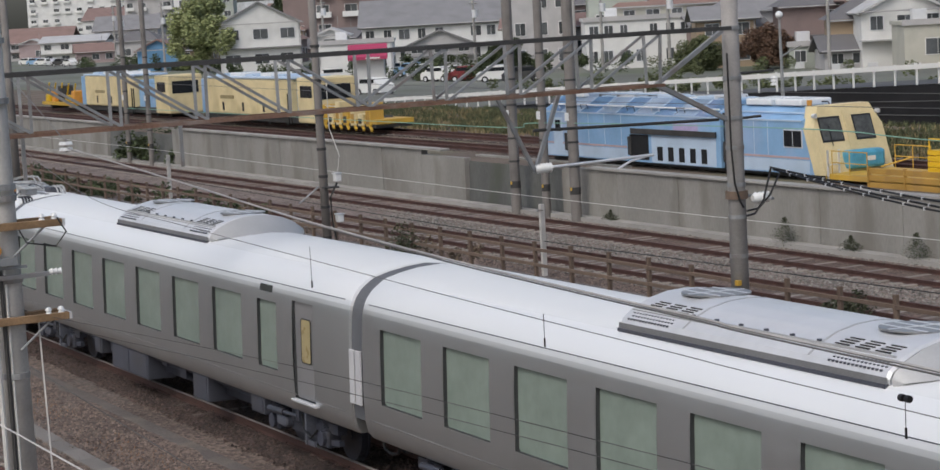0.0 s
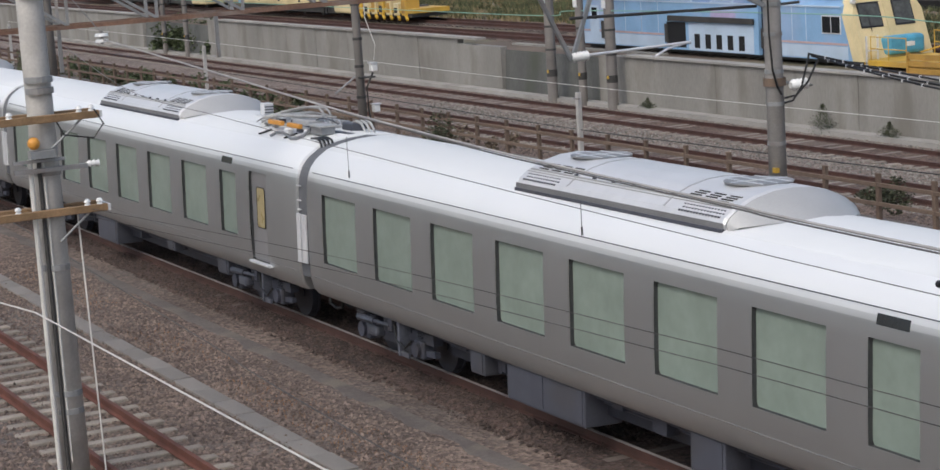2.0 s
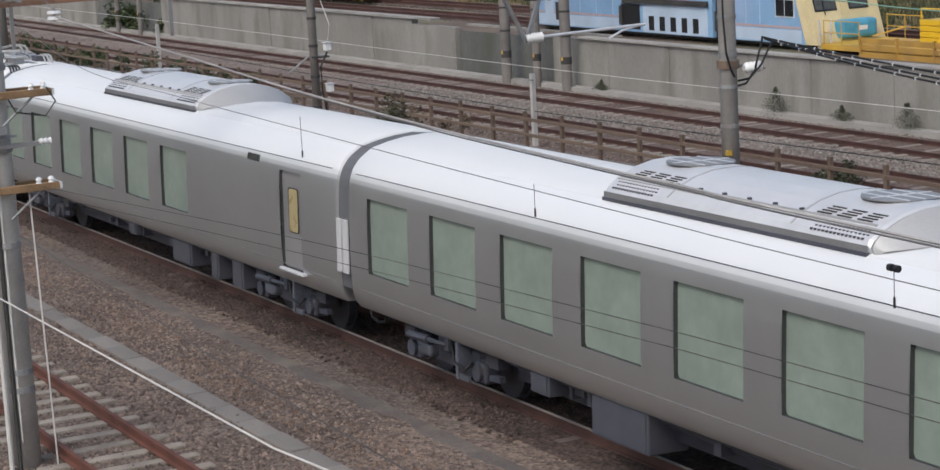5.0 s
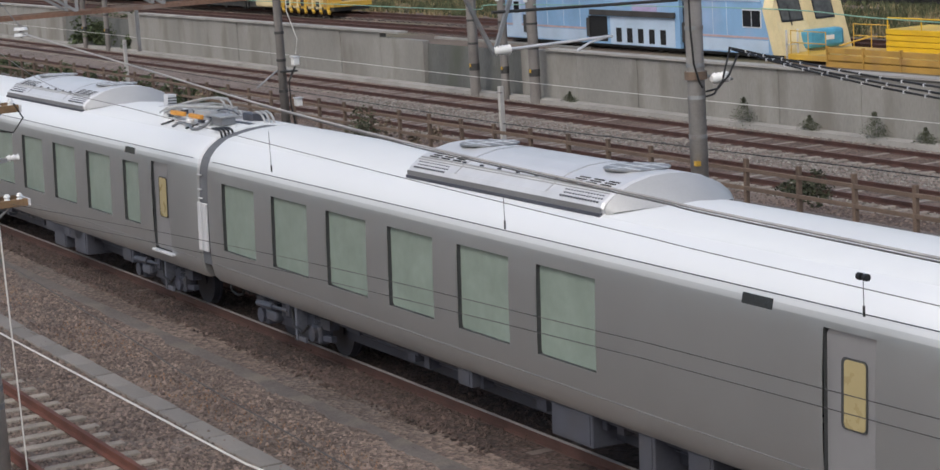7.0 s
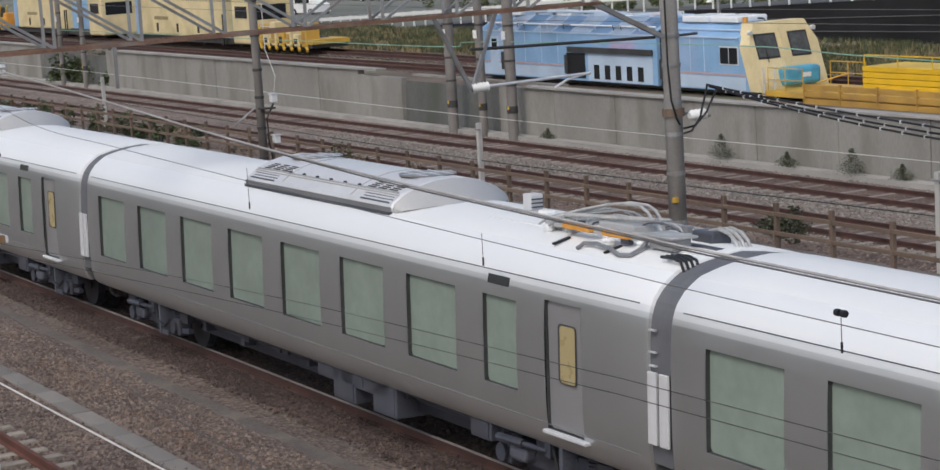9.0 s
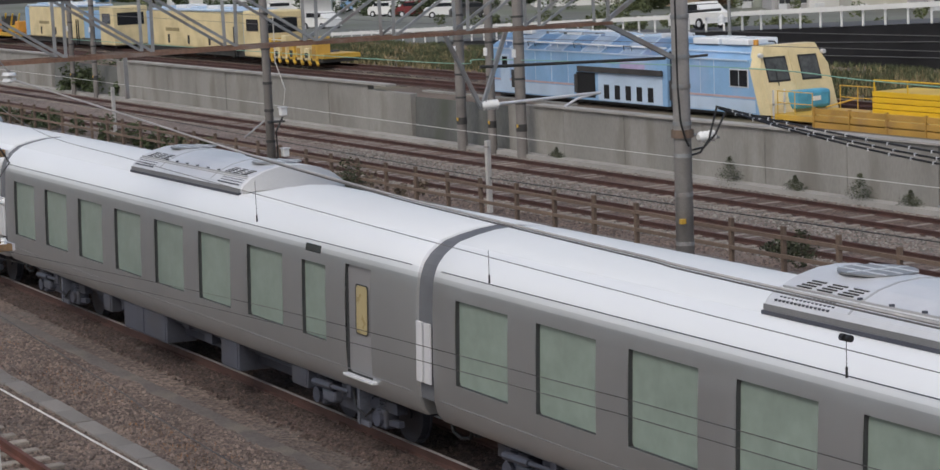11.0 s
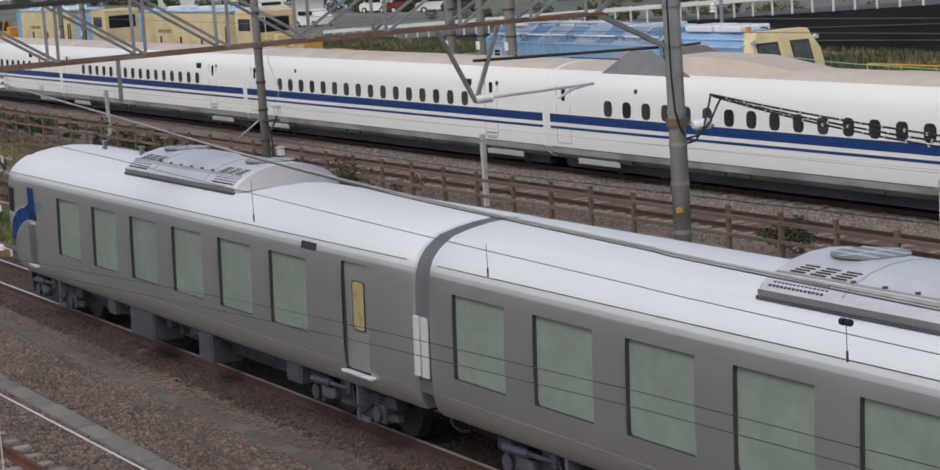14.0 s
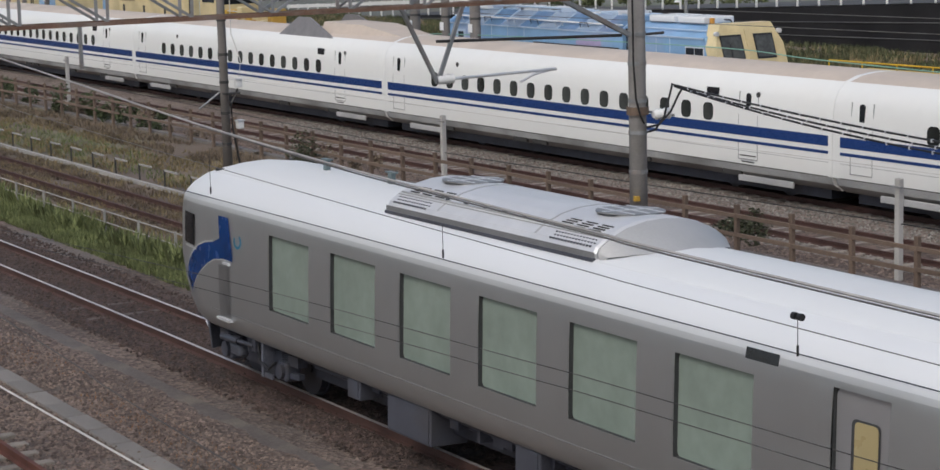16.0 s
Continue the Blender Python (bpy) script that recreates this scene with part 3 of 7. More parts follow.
def pantograph(car, x):
    """A folded single-arm pantograph: base frame on insulators, arched arms, orange covers, trays, hoses and jumper cables."""
    bm = bmesh.new()
    for y in (-0.62, 0.46):
        box(bm, x - 0.95, x + 1.3, y - 0.025, y + 0.025, 3.49, 3.535)
    for dx in (-0.92, 0.15, 1.27):
        box(bm, x + dx - 0.025, x + dx + 0.025, -0.62, 0.46, 3.49, 3.53)
    box(bm, x - 0.1, x + 0.7, -0.36, 0.0, 3.46, 3.60, 0.02)
    p = part("pantograph_base", bm, FAIRING, car, "folded pantograph with grey frame and orange insulation")
    for dx, y in ((-0.9, -0.6), (1.25, -0.6), (-0.9, 0.44), (1.25, 0.44), (0.75, -0.78)):
        bm = bmesh.new()
        for k in range(3):
            bmesh.ops.create_cone(bm, cap_ends=True, segments=14, radius1=0.095, radius2=0.06, depth=0.035, matrix=Matrix.Translation((x + dx, y, 3.405 + k * 0.04)))
        part("insulator", bm, PORCELAIN, p)
    for dy in (0.0, 0.13):
        pts = [(x - 0.9, -0.62 + dy, 3.56), (x - 0.62, -0.33 + dy, 3.68), (x - 0.3, -0.12 + dy, 3.76), (x - 0.05, 0.0 + dy, 3.79), (x + 0.25, 0.05 + dy, 3.78), (x + 0.42, 0.05 + dy, 3.72), (x + 0.55, 0.04 + dy, 3.62), (x + 0.62, 0.03 + dy, 3.5)]
        part("upper_arm", tube(bmesh.new(), pts, 0.021, 8), PANTO_GREY, p)
    part("lower_arm", bar((x - 0.75, -0.45, 3.62), (x + 0.85, -0.12, 3.67), 0.034, 8), PANTO_GREY, p)
    part("lower_arm", bar((x - 0.7, -0.2, 3.60), (x + 0.8, 0.15, 3.64), 0.022, 8), PANTO_GREY, p)
    for dx in (-0.98, -0.74):
        pts = [(x + dx, -0.72, 3.50), (x + dx, -0.56, 3.58), (x + dx, -0.3, 3.61), (x + dx, 0.4, 3.61), (x + dx, 0.62, 3.56), (x + dx, 0.76, 3.48)]
        part("collector_strip", tube(bmesh.new(), pts, 0.016, 6), PANTO_GREY, p)
    for x0, x1 in ((-0.42, 0.22), (0.50, 1.08)):
        part("spring_cover", boxes((x + x0, x + x1, -0.72, -0.63, 3.50, 3.585), bevel=0.02), ORANGE, p, "orange insulating cover")
    tray = part("tray", boxes((x + 1.36, x + 2.0, -0.70, -0.30, 3.585, 3.615), bevel=0.01), PANTO_GREY, p, "grey switch tray")
    part("switch_box", boxes((x + 1.44, x + 1.94, -0.64, -0.36, 3.44, 3.585), bevel=0.02), SILL_GREY, tray)
    part("junction_box", boxes((x + 1.48, x + 1.92, -0.04, 0.26, 3.45, 3.61), bevel=0.03), UNDER_GREY, p, "dark grey junction box")
    for k in range(3):
        y = 0.08 + 0.09 * k
        pts = [(x + 1.7, y, 3.60), (x + 1.9, y, 3.645), (x + 2.1, y, 3.61), (x + 2.26, y - 0.02, 3.53), (x + 2.34, y - 0.04, 3.44)]
        part("hose", tube(bmesh.new(), pts, 0.024, 8), PANTO_GREY, p)
    pts = [(x + 0.35, -0.98, 3.345), (x + 0.33, -0.86, 3.40), (x + 0.6, -0.84, 3.42), (x + 0.95, -0.88, 3.40), (x + 1.25, -0.95, 3.36), (x + 1.42, -0.9, 3.37), (x + 1.4, -0.74, 3.42), (x + 1.36, -0.6, 3.52)]
    part("hose", tube(bmesh.new(), pts, 0.028, 8), SILL_GREY, p, "looped grey hose on the roof")
    for k in range(4):
        y = -0.88 + k * 0.075
        pts = [(x + 2.05, y, 3.42), (x + 2.3, y, 3.43), (x + 2.44, y, 3.40), (x + 2.5, y, 3.30), (x + 2.53, y, 3.18)]
        part("jumper_cable", tube(bmesh.new(), pts, 0.021, 6), BLACK, p)
    rng = random.Random(31)
    for k in range(12):
        y0 = rng.uniform(-0.55, 0.35)
        xa = x + rng.uniform(-0.9, 1.4)
        xb = xa + rng.uniform(0.3, 0.7)
        h0, hump, y1 = rng.uniform(3.46, 3.54), rng.uniform(0.03, 0.11), y0 + rng.uniform(-0.2, 0.2)
        pts = [(xa + (xb - xa) * i / 10, y0 + (y1 - y0) * (i / 10) ** 2, h0 + hump * math.sin(math.pi * i / 10) ** 0.6) for i in range(11)]
        part("high_voltage_cable", tube(bmesh.new(), pts, rng.choice((0.010, 0.014, 0.018)), 6), (UNIT_GREY, PANTO_GREY, SILL_GREY, UNDER_GREY)[k % 4], p)
    for k in range(22):
        xa, ya, za = x + rng.uniform(-0.95, 1.35), rng.uniform(-0.66, 0.4), rng.uniform(3.47, 3.58)
        sx, sy = rng.uniform(0.025, 0.10), rng.uniform(0.025, 0.07)
        part("fitting", boxes((xa - sx, xa + sx, ya - sy, ya + sy, 3.43, za), bevel=0.012), (PANTO_GREY, UNIT_GREY, SILL_GREY, UNDER_GREY)[k % 4], p)
    arr = part("arrester", boxes((x - 2.52, x - 2.30, -0.04, 0.16, 3.49, 3.72), bevel=0.015), UNIT_GREY, p, "pale grey surge arrester box")
    for k in range(3):
        part("rib", boxes((x - 2.31, x - 2.285, -0.03, 0.15, 3.53 + 0.055 * k, 3.55 + 0.055 * k)), UNDER_GREY, arr)
    part("plinth", boxes((x - 2.6, x - 2.2, -0.12, 0.24, 3.43, 3.49)), UNIT_GREY, p)
    part("clamp_block", boxes((x - 2.2, x - 1.95, 0.0, 0.16, 3.43, 3.52), bevel=0.03), PORCELAIN, p)
    for dx, y in ((-0.2, -0.86), (0.9, -0.80)):
        part("foot", beam(bmesh.new(), (x + dx, y - 0.13, 3.345), (x + dx - 0.02, y + 0.13, 3.405), 0.05, 0.025), BLACK, p)
    part("bus_bar", boxes((x + 1.5, x + 2.3, -0.26, -0.10, 3.44, 3.47)), UNDER_GREY, p)
    for z in (2.06, 2.24, 2.40, 2.66):
        part("step_rung", boxes((9.80, 9.93, -1.40, -1.36, z, z + 0.018)), PALE_METAL, car, "small white step rung")
    part("roof_pad", boxes((x - 2.7, x + 2.3, -0.52, 0.52, 3.30, 3.436)), ROOF_GREY, p)


PANTO_GREY = mat("weathered_pantograph_steel", (0.44, 0.445, 0.44), 0.5, 0.2, 0.2, 4, 25, stain=(0.22, 0.21, 0.20), stain_scale=3.0, stain_amount=0.6)


def end_gear(car, s):
    """The grey bellows, cover plates, coupler and hoses at one end."""
    bm = bmesh.new()
    pr = [(a - 0.05, h - (0.035 if h > 2.6 else 0)) for a, h in PROFILE[2:] if a > 0.07] + [(0.0, 3.45)]
    ring = [(-a, h) for a, h in pr] + [(a, h) for a, h in reversed(pr[:-1])]
    q = [bm.verts.new((s * 9.70, y, z)) for y, z in ring]
    w = [bm.verts.new((s * 9.9992, y, z)) for y, z in ring]
    for k in range(len(ring)):
        bm.faces.new((q[k], q[(k + 1) % len(ring)], w[(k + 1) % len(ring)], w[k]))
    bm.faces.new(w)
    bmesh.ops.recalc_face_normals(bm, faces=bm.faces)
    part("gangway_bellows", bm, DARK_RUBBER, car, "dark grey gangway bellows")
    for y in (-1, 1):
        x0, x1 = sorted((s * 9.79, s * 9.965))
        part("cover_plate", boxes((x0, x1, y * 1.40 - 0.02, y * 1.40 + 0.02, 1.32, 2.18), bevel=0.008), PALE_METAL, car, "pale aluminium gap cover plate")
    part("coupler", boxes(tuple(sorted((s * 9.5, s * 9.98))) + (-0.14, 0.14, 0.72, 0.98)), UNDER, car)
    for k in range(3):
        y = -0.8 + 0.25 * k
        part("hose", tube(bmesh.new(), [(s * 9.6, y, 0.85), (s * 9.75, y, 0.5), (s * 9.98, y, 0.45)], 0.03, 6), BLACK, car)


def common_car(wins, layout, ends=(-1, 1), stations=None, door=True, group="cars of the silver train"):
    car = thing("express_railcar", "silver-grey express railcar with large pale-green curtained windows", "train car", group)
    holes = [(x, x + w, 1.434, 2.612) for x, w in wins]
    if door:
        holes.append((7.49, 8.34, 1.07, 2.72))
    cuts = sorted({round(v, 3) for a, b, _, _ in holes for v in (a, b)})
    base = stations or [(-9.77, 0.055), (-9.755, 0.016), (-9.71, 0.0)]
    st = base + [(x, 0.0) for x in cuts] + [(9.71, 0.0), (9.755, 0.016), (9.77, 0.055)]
    me_bm = shell(st, holes)
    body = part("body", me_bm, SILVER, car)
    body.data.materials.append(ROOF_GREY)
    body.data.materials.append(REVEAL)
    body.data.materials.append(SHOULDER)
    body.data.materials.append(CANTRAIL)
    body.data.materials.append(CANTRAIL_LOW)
    body.data.shade_smooth()
    body.data.set_sharp_from_angle(angle=radians(40))
    for s in (-1, 1):
        for x, w in wins:
            part("window", panel(x + 0.002, x + w - 0.002, 1.436, 2.610, 0.058, 0.02, s, 0.06), CURTAIN_GLASS, car, "pale green curtained window")
        if door:
            d = part("door", panel(7.50, 8.33, 1.08, 2.712, 0.045, 0.03, s, 0.07), DOOR_PAINT, car, "closed grey passenger door")
            # dark backing; its wide -x margin imitates the recess's shadow edge
            part("door_window", panel(7.745, 8.155, 1.69, 2.45, 0.041, 0.01, s, 0.06), REVEAL, d)
            part("pane", panel(7.795, 8.14, 1.71, 2.43, 0.036, 0.01, s, 0.05), YELLOW_GLASS, d, "yellow-masked door window")
            part("door_sill", boxes((7.47, 8.47, s * 1.40 - 0.05, s * 1.40 + 0.05, 1.02, 1.065), bevel=0.01), PALE_METAL, d, "bright metal door sill")
        part("destination_display", panel(6.06, 6.61, 2.765, 2.885, -0.006, 0.02, s, 0.01), DARK_GLASS, car, "dark destination display")
        part("seam", boxes((-9.55 if -1 in ends else -8.1, 9.55, s * lat(1.13) - 0.005, s * lat(1.13) + 0.005, 1.125, 1.135)), SILL_GREY, car)
    for s in (-1, 1):
        part("roof_seam", boxes((-9.55, 9.55, s * lat(2.941) - 0.006, s * lat(2.941) + 0.006, 2.935, 2.947)), UNDER_GREY, car)
    air_unit(car)
    for x in (-7.0, 7.0):
        bogie(car, x)
    underfloor(car, layout)
    for s in ends:
        end_gear(car, s)
    return car


WIN7 = [(-9.06 + 2.14 * i, 1.42) for i in range(7)] + [(5.94, 0.86)]
WIN6 = [(-9.06 + 2.14 * i, 1.42) for i in range(6)]
WINT = [(-5.82 + 2.13 * i, 1.40) for i in range(6)]
LAY_A = [(-2.72, -0.48, 0.27, UNDER_GREY), (2.15, 2.92, 0.30, UNDER_GREY), (-3.9, -3.45, 0.45, UNDER_GREY), (5.1, 5.7, 0.48, UNDER_GREY)]
LAY_B = [(-2.7, -1.35, 0.25, UNDER_GREY), (2.15, 2.55, 0.58, UNDER_GREY), (5.15, 5.7, 0.5, UNDER_GREY), (-4.3, -3.8, 0.5, UNDER_GREY)]
LAY_C = [(1.65, 2.65, 0.35, UNDER_GREY), (3.7, 4.05, 0.30, UNDER_GREY), (4.75, 5.25, 0.30, UNDER_GREY), (-0.9, -0.5, 0.55, UNDER_GREY)]
LAY_D = [(0.35, 2.8, 0.58, UNDER_GREY), (0.9, 1.65, 0.32, UNDER_GREY), (2.25, 3.0, 0.33, UNDER_GREY), (5.2, 5.75, 0.53, UNDER_GREY)]
LAY_T = [(-2.25, -1.0, 0.26, UNDER_GREY), (1.2, 1.8, 0.25, UNDER_GREY), (4.95, 5.5, 0.47, UNDER_GREY), (-3.5, -3.1, 0.5, UNDER_GREY)]
CARS = []


def express_train():
    plain = common_car(WIN7, LAY_A)
    cars = {1: plain}
    for k in (0, 5):
        cars[k] = copy_thing(plain, Matrix.Identity(4))
    cars[2] = common_car(WIN7, LAY_B)
    pantograph(cars[2], 7.3)
    cars[4] = common_car(WIN7, LAY_D)
    pantograph(cars[4], 7.3)
    cars[3] = common_car(WIN6, LAY_C)
    cars[6] = tail_car()
    for k in range(7):
        CARS.append((k, cars[k]))


def tuck(h):
    """The nose draws in towards its foot."""
    return 1.0 - 0.34 * max(0.0, min(1.0, (1.75 - h) / 0.95)) ** 1.3


def tail_car():
    """The tail car, with its rounded nose."""
    n = 12
    st = []
    for i in range(n + 1):
        a = i / n * math.pi / 2
        st.append((-8.2 - 2.45 * math.cos(a), 1.4 * (1 - math.sin(a) ** 0.62)))
    car = common_car(WINT, LAY_T, ends=(1,), stations=st)
    for ob in car.children:
        if ob.name.startswith("body"):
            for v in ob.data.vertices:
                if v.co.x < -8.2:
                    v.co.x = -8.2 + (v.co.x + 8.2) * tuck(v.co.z)
    car["label"] = "silver-grey express end car with a rounded nose and blue protective film"
    return car


SPEED_B = 70.7
SHIELDS = {3: -22.4, 10: -10.0}
SHIELD_GREY = mat("shield_grey_paint", (0.22, 0.215, 0.225), 0.6, 0, 0.1)
LAMP_GREY = mat("lamp_glass_grey", (0.12, 0.12, 0.125), 0.2, 0, 0.1)
BULLET = []


def along(d, table):
    for (a, p), (b, q) in zip(table, table[1:]):
        if a <= d <= b:
            return p + (q - p) * (d - a) / (b - a)
    return table[-1][1]


NOSE_TOP = ((0, 0.96), (0.1, 1.08), (0.3, 1.22), (0.7, 1.37), (1.2, 1.49), (1.8, 1.61), (3.0, 1.86), (3.9, 2.08), (4.65, 2.32), (5.5, 2.68), (6.3, 2.93), (7.35, 3.17), (8.3, 3.31), (9.5, 3.42), (12, 3.50), (15, 3.55), (99, 3.55))
NOSE_WIDE = ((0, 0.12), (0.06, 0.36), (0.2, 0.62), (0.5, 0.90), (1.0, 1.15), (1.8, 1.39), (2.8, 1.54), (4.2, 1.63), (6.0, 1.68), (99, 1.68))
NOSE_LOW = ((0, 0.62), (0.5, 0.45), (1.5, 0.30), (3.0, 0.23), (6.0, 0.23), (8.0, 0.46), (99, 0.46))
GREY_TOP = 0.86           # upper edge of the grey lower body
CAR_ARC = [(1.0, 0.0), (1.0, 0.16), (1.0, 0.37), (0.985, 0.59), (0.955, 0.73), (0.88, 0.84), (0.72, 0.925), (0.48, 0.975), (0.2, 0.997), (0.0, 1.0)]
BILL_ARC = [(1.0, 0.0), (0.995, 0.16), (0.955, 0.32), (0.88, 0.46), (0.78, 0.58), (0.66, 0.70), (0.52, 0.82), (0.36, 0.91), (0.18, 0.98), (0.0, 1.0)]


def nose_half(d):
    """One half of the leading car's cross-section d metres behind its tip: (lateral, height) from the skirt up to the roof."""
    top, w, low = along(d, NOSE_TOP), along(d, NOSE_WIDE), along(d, NOSE_LOW)
    b = min(1.0, max(0.0, (d - 5.0) / 5.5))
    b = b * b * (3 - 2 * b)
    grey = min(GREY_TOP, low + 0.7 * (top - low))
    half = [(0.80 * w, low), (0.97 * w, (low + grey) / 2)]
    for (a0, h0), (a1, h1) in zip(BILL_ARC, CAR_ARC):
        half.append((w * (a0 + (a1 - a0) * b), grey + (top - grey) * (h0 + (h1 - h0) * b)))
    return half


def on_nose(d, y):
    """Height of the leading car's upper skin at a lateral distance y."""
    half = nose_half(d)
    for (a0, h0), (a1, h1) in zip(half[2:], half[3:]):
        if a1 <= abs(y) <= a0:
            return h0 + (h1 - h0) * (a0 - abs(y)) / max(1e-6, a0 - a1)
    return half[2][1]


def stretch(d):
    """Place along the leading car of the section d: the bill is a little blunter than the canopy's scale."""
    return d + max(0.0, 1.05 * (1 - d / 10.0))


def skin_patch(rows, out=0.014):
    """A thin panel laid on the nose, from rows of (d, y)."""
    bm = bmesh.new()
    g = [[bm.verts.new((-stretch(d), y, on_nose(d, y) + out)) for d, y in r] for r in rows]
    for a, b in zip(g, g[1:]):
        for j in range(len(a) - 1):
            bm.faces.new((a[j], a[j + 1], b[j + 1], b[j]))
    bmesh.ops.recalc_face_normals(bm, faces=bm.faces)
    bmesh.ops.solidify(bm, geom=bm.faces[:], thickness=0.012)
    return bm


def bullet_body(car, sections):
    """The skin over cross-sections (x, half) with a grey lower body and a weathered roof."""
    bm = bmesh.new()
    rings = []
    for x, half in sections:
        left = [bm.verts.new((x, -a, h)) for a, h in half]
        rings.append(left + [bm.verts.new((x, a, h)) for a, h in half[:-1]][::-1])
    for a, b in zip(rings, rings[1:]):
        m = len(a)
        for j in range(m):
            f = bm.faces.new((a[j], a[(j + 1) % m], b[(j + 1) % m], b[j]))
            jj = min(j, m - 2 - j)
            f.material_index = 1 if jj < 2 else 2 if jj >= 8 and abs(a[j].co.x) > 8.4 else 0
    bm.faces.new(rings[0])
    bm.faces.new(rings[-1][::-1])
    bmesh.ops.recalc_face_normals(bm, faces=bm.faces)
    b = part("body", bm, WHITE_GLOSS, car, smooth=True)
    b.data.set_sharp_from_angle(angle=radians(38))
    b.data.materials.append(TRAIN_GREY)
    b.data.materials.append(TRAIN_ROOF)
    return b


def oval(x, z, w, h, y, s, r):
    bm = bmesh.new()
    o = []
    for cx, cz, a0 in ((w / 2 - r, h / 2 - r, 0), (-w / 2 + r, h / 2 - r, 90), (-w / 2 + r, -h / 2 + r, 180), (w / 2 - r, -h / 2 + r, 270)):
        for k in range(4):
            a = radians(a0 + 30 * k)
            o.append((x + cx + r * math.cos(a), z + cz + r * math.sin(a)))
    f = [bm.verts.new((px, s * (y - 0.03 * (pz - 1.9)), pz)) for px, pz in o]
    g = [bm.verts.new((px, s * (y - 0.03 - 0.03 * (pz - 1.9)), pz)) for px, pz in o]
    bm.faces.new(f)
    bm.faces.new(g[::-1])
    for k in range(len(o)):
        bm.faces.new((f[k], g[k], g[(k + 1) % len(o)], f[(k + 1) % len(o)]))
    bmesh.ops.recalc_face_normals(bm, faces=bm.faces)
    return bm


def shared(name, bm, material):
    me = bpy.data.meshes.new(name)
    bm.to_mesh(me)
    bm.free()
    me.materials.append(material)
    return me


def bullet_details(car, x0, x1, win0, count, pitch, doors, thin1):
    """Windows, doors, stripes and skirts between x0 and x1 (the car's own space)."""
    for s in (-1, 1):
        me = shared("window", oval(0, 2.23, 0.47, 0.50, 1.680, s, 0.16), COACH_GLASS)
        for i in range(count):
            piece("window", me, car, (win0 + pitch * i, 0, 0))
        y0, y1 = s * 1.682 - 0.006, s * 1.682 + 0.006
        main = boxes((x0, x1, y0, y1, 1.67, 1.945))
        if thin1 < x1:
            g = [[main.verts.new((px, s * 1.682 + q * 0.006, pz)) for px, pz in ((x1, 1.67), (x1 + 1.6, 1.89), (x1 + 1.6, 1.92), (x1, 1.945))] for q in (-1, 1)]
            main.faces.new(g[0])
            main.faces.new(g[1][::-1])
            for k in range(4):
                main.faces.new((g[0][k], g[1][k], g[1][(k + 1) % 4], g[0][(k + 1) % 4]))
            bmesh.ops.recalc_face_normals(main, faces=main.faces)
        part("blue_stripe", main, BLUE_STRIPE, car, "dark blue stripe")
        part("blue_stripe", boxes((x0, thin1, y0, y1, 1.465, 1.545)), BLUE_STRIPE, car, "thin dark blue stripe")
        for xd in doors:
            bm = bmesh.new()
            for xa in (xd - 0.42, xd + 0.42):
                box(bm, xa - 0.012, xa + 0.012, s * 1.676 - 0.008, s * 1.676 + 0.008, 1.02, 1.52)
                beam(bm, (xa, s * 1.672, 1.96), (xa, s * 1.612, 2.88), 0.02, 0.02)
            box(bm, xd - 0.42, xd + 0.42, s * 1.68 - 0.02, s * 1.68 + 0.02, 1.0, 1.025)
            d = part("door", bm, TRAIN_GREY, car, "white plug door with a thin grey joint")
            part("door_window", oval(xd, 2.55, 0.2, 0.60, 1.672, s, 0.09), DARK_GLASS, d)
        part("destination_display", oval(doors[-1] - 1.65, 2.80, 0.56, 0.24, 1.655, s, 0.02), DARK_GLASS, car)
        for xb in (x0 + 2.7, max(x0 + 15.6, x1 - 2.7)):
            part("bogie_cover", boxes((xb - 1.2, xb + 1.2, s * 1.60 - 0.03, s * 1.60 + 0.03, 0.38, 0.56), bevel=0.02), BOGIE_COVER, car, "pale bogie side cover")
        for xb in (x0 + 4.2, x0 + 9.0, x0 + 10.2, x1 - 8.6, x1 - 4.2):
            part("vent_panel", boxes((xb - 0.42, xb + 0.42, s * 1.585 - 0.04, s * 1.585 + 0.04, 0.52, 0.76)), DARK_STEEL, car)
        part("grey_edge", boxes((x0, min(x1, -9.0) if thin1 < x1 else x1, s * 1.676 - 0.008, s * 1.676 + 0.008, 0.85, 0.872)), DARK_STEEL, car)
        part("body_seam", boxes((x0, min(x1, -9.5) if thin1 < x1 else x1, s * 1.678 - 0.004, s * 1.678 + 0.004, 1.235, 1.247)), TRAIN_GREY, car)
        part("door_step", boxes((doors[-1] - 0.35, doors[-1] + 0.35, s * 1.68 - 0.01, s * 1.68 + 0.01, 1.10, 1.13), (doors[-1] - 0.28, doors[-1] + 0.28, s * 1.68 - 0.01, s * 1.68 + 0.01, 0.93, 0.96)), DARK_STEEL, car)
        for xb in (x0 + 5.0, x1 - 3.0):
            part("round_port", oval(xb, 2.82, 0.16, 0.16, 1.655, s, 0.08), DARK_STEEL, car)
    part("underfloor", boxes((x0 + 0.3, x1 - 0.3, -1.3, 1.3, 0.2, 0.6)), UNDER, car)
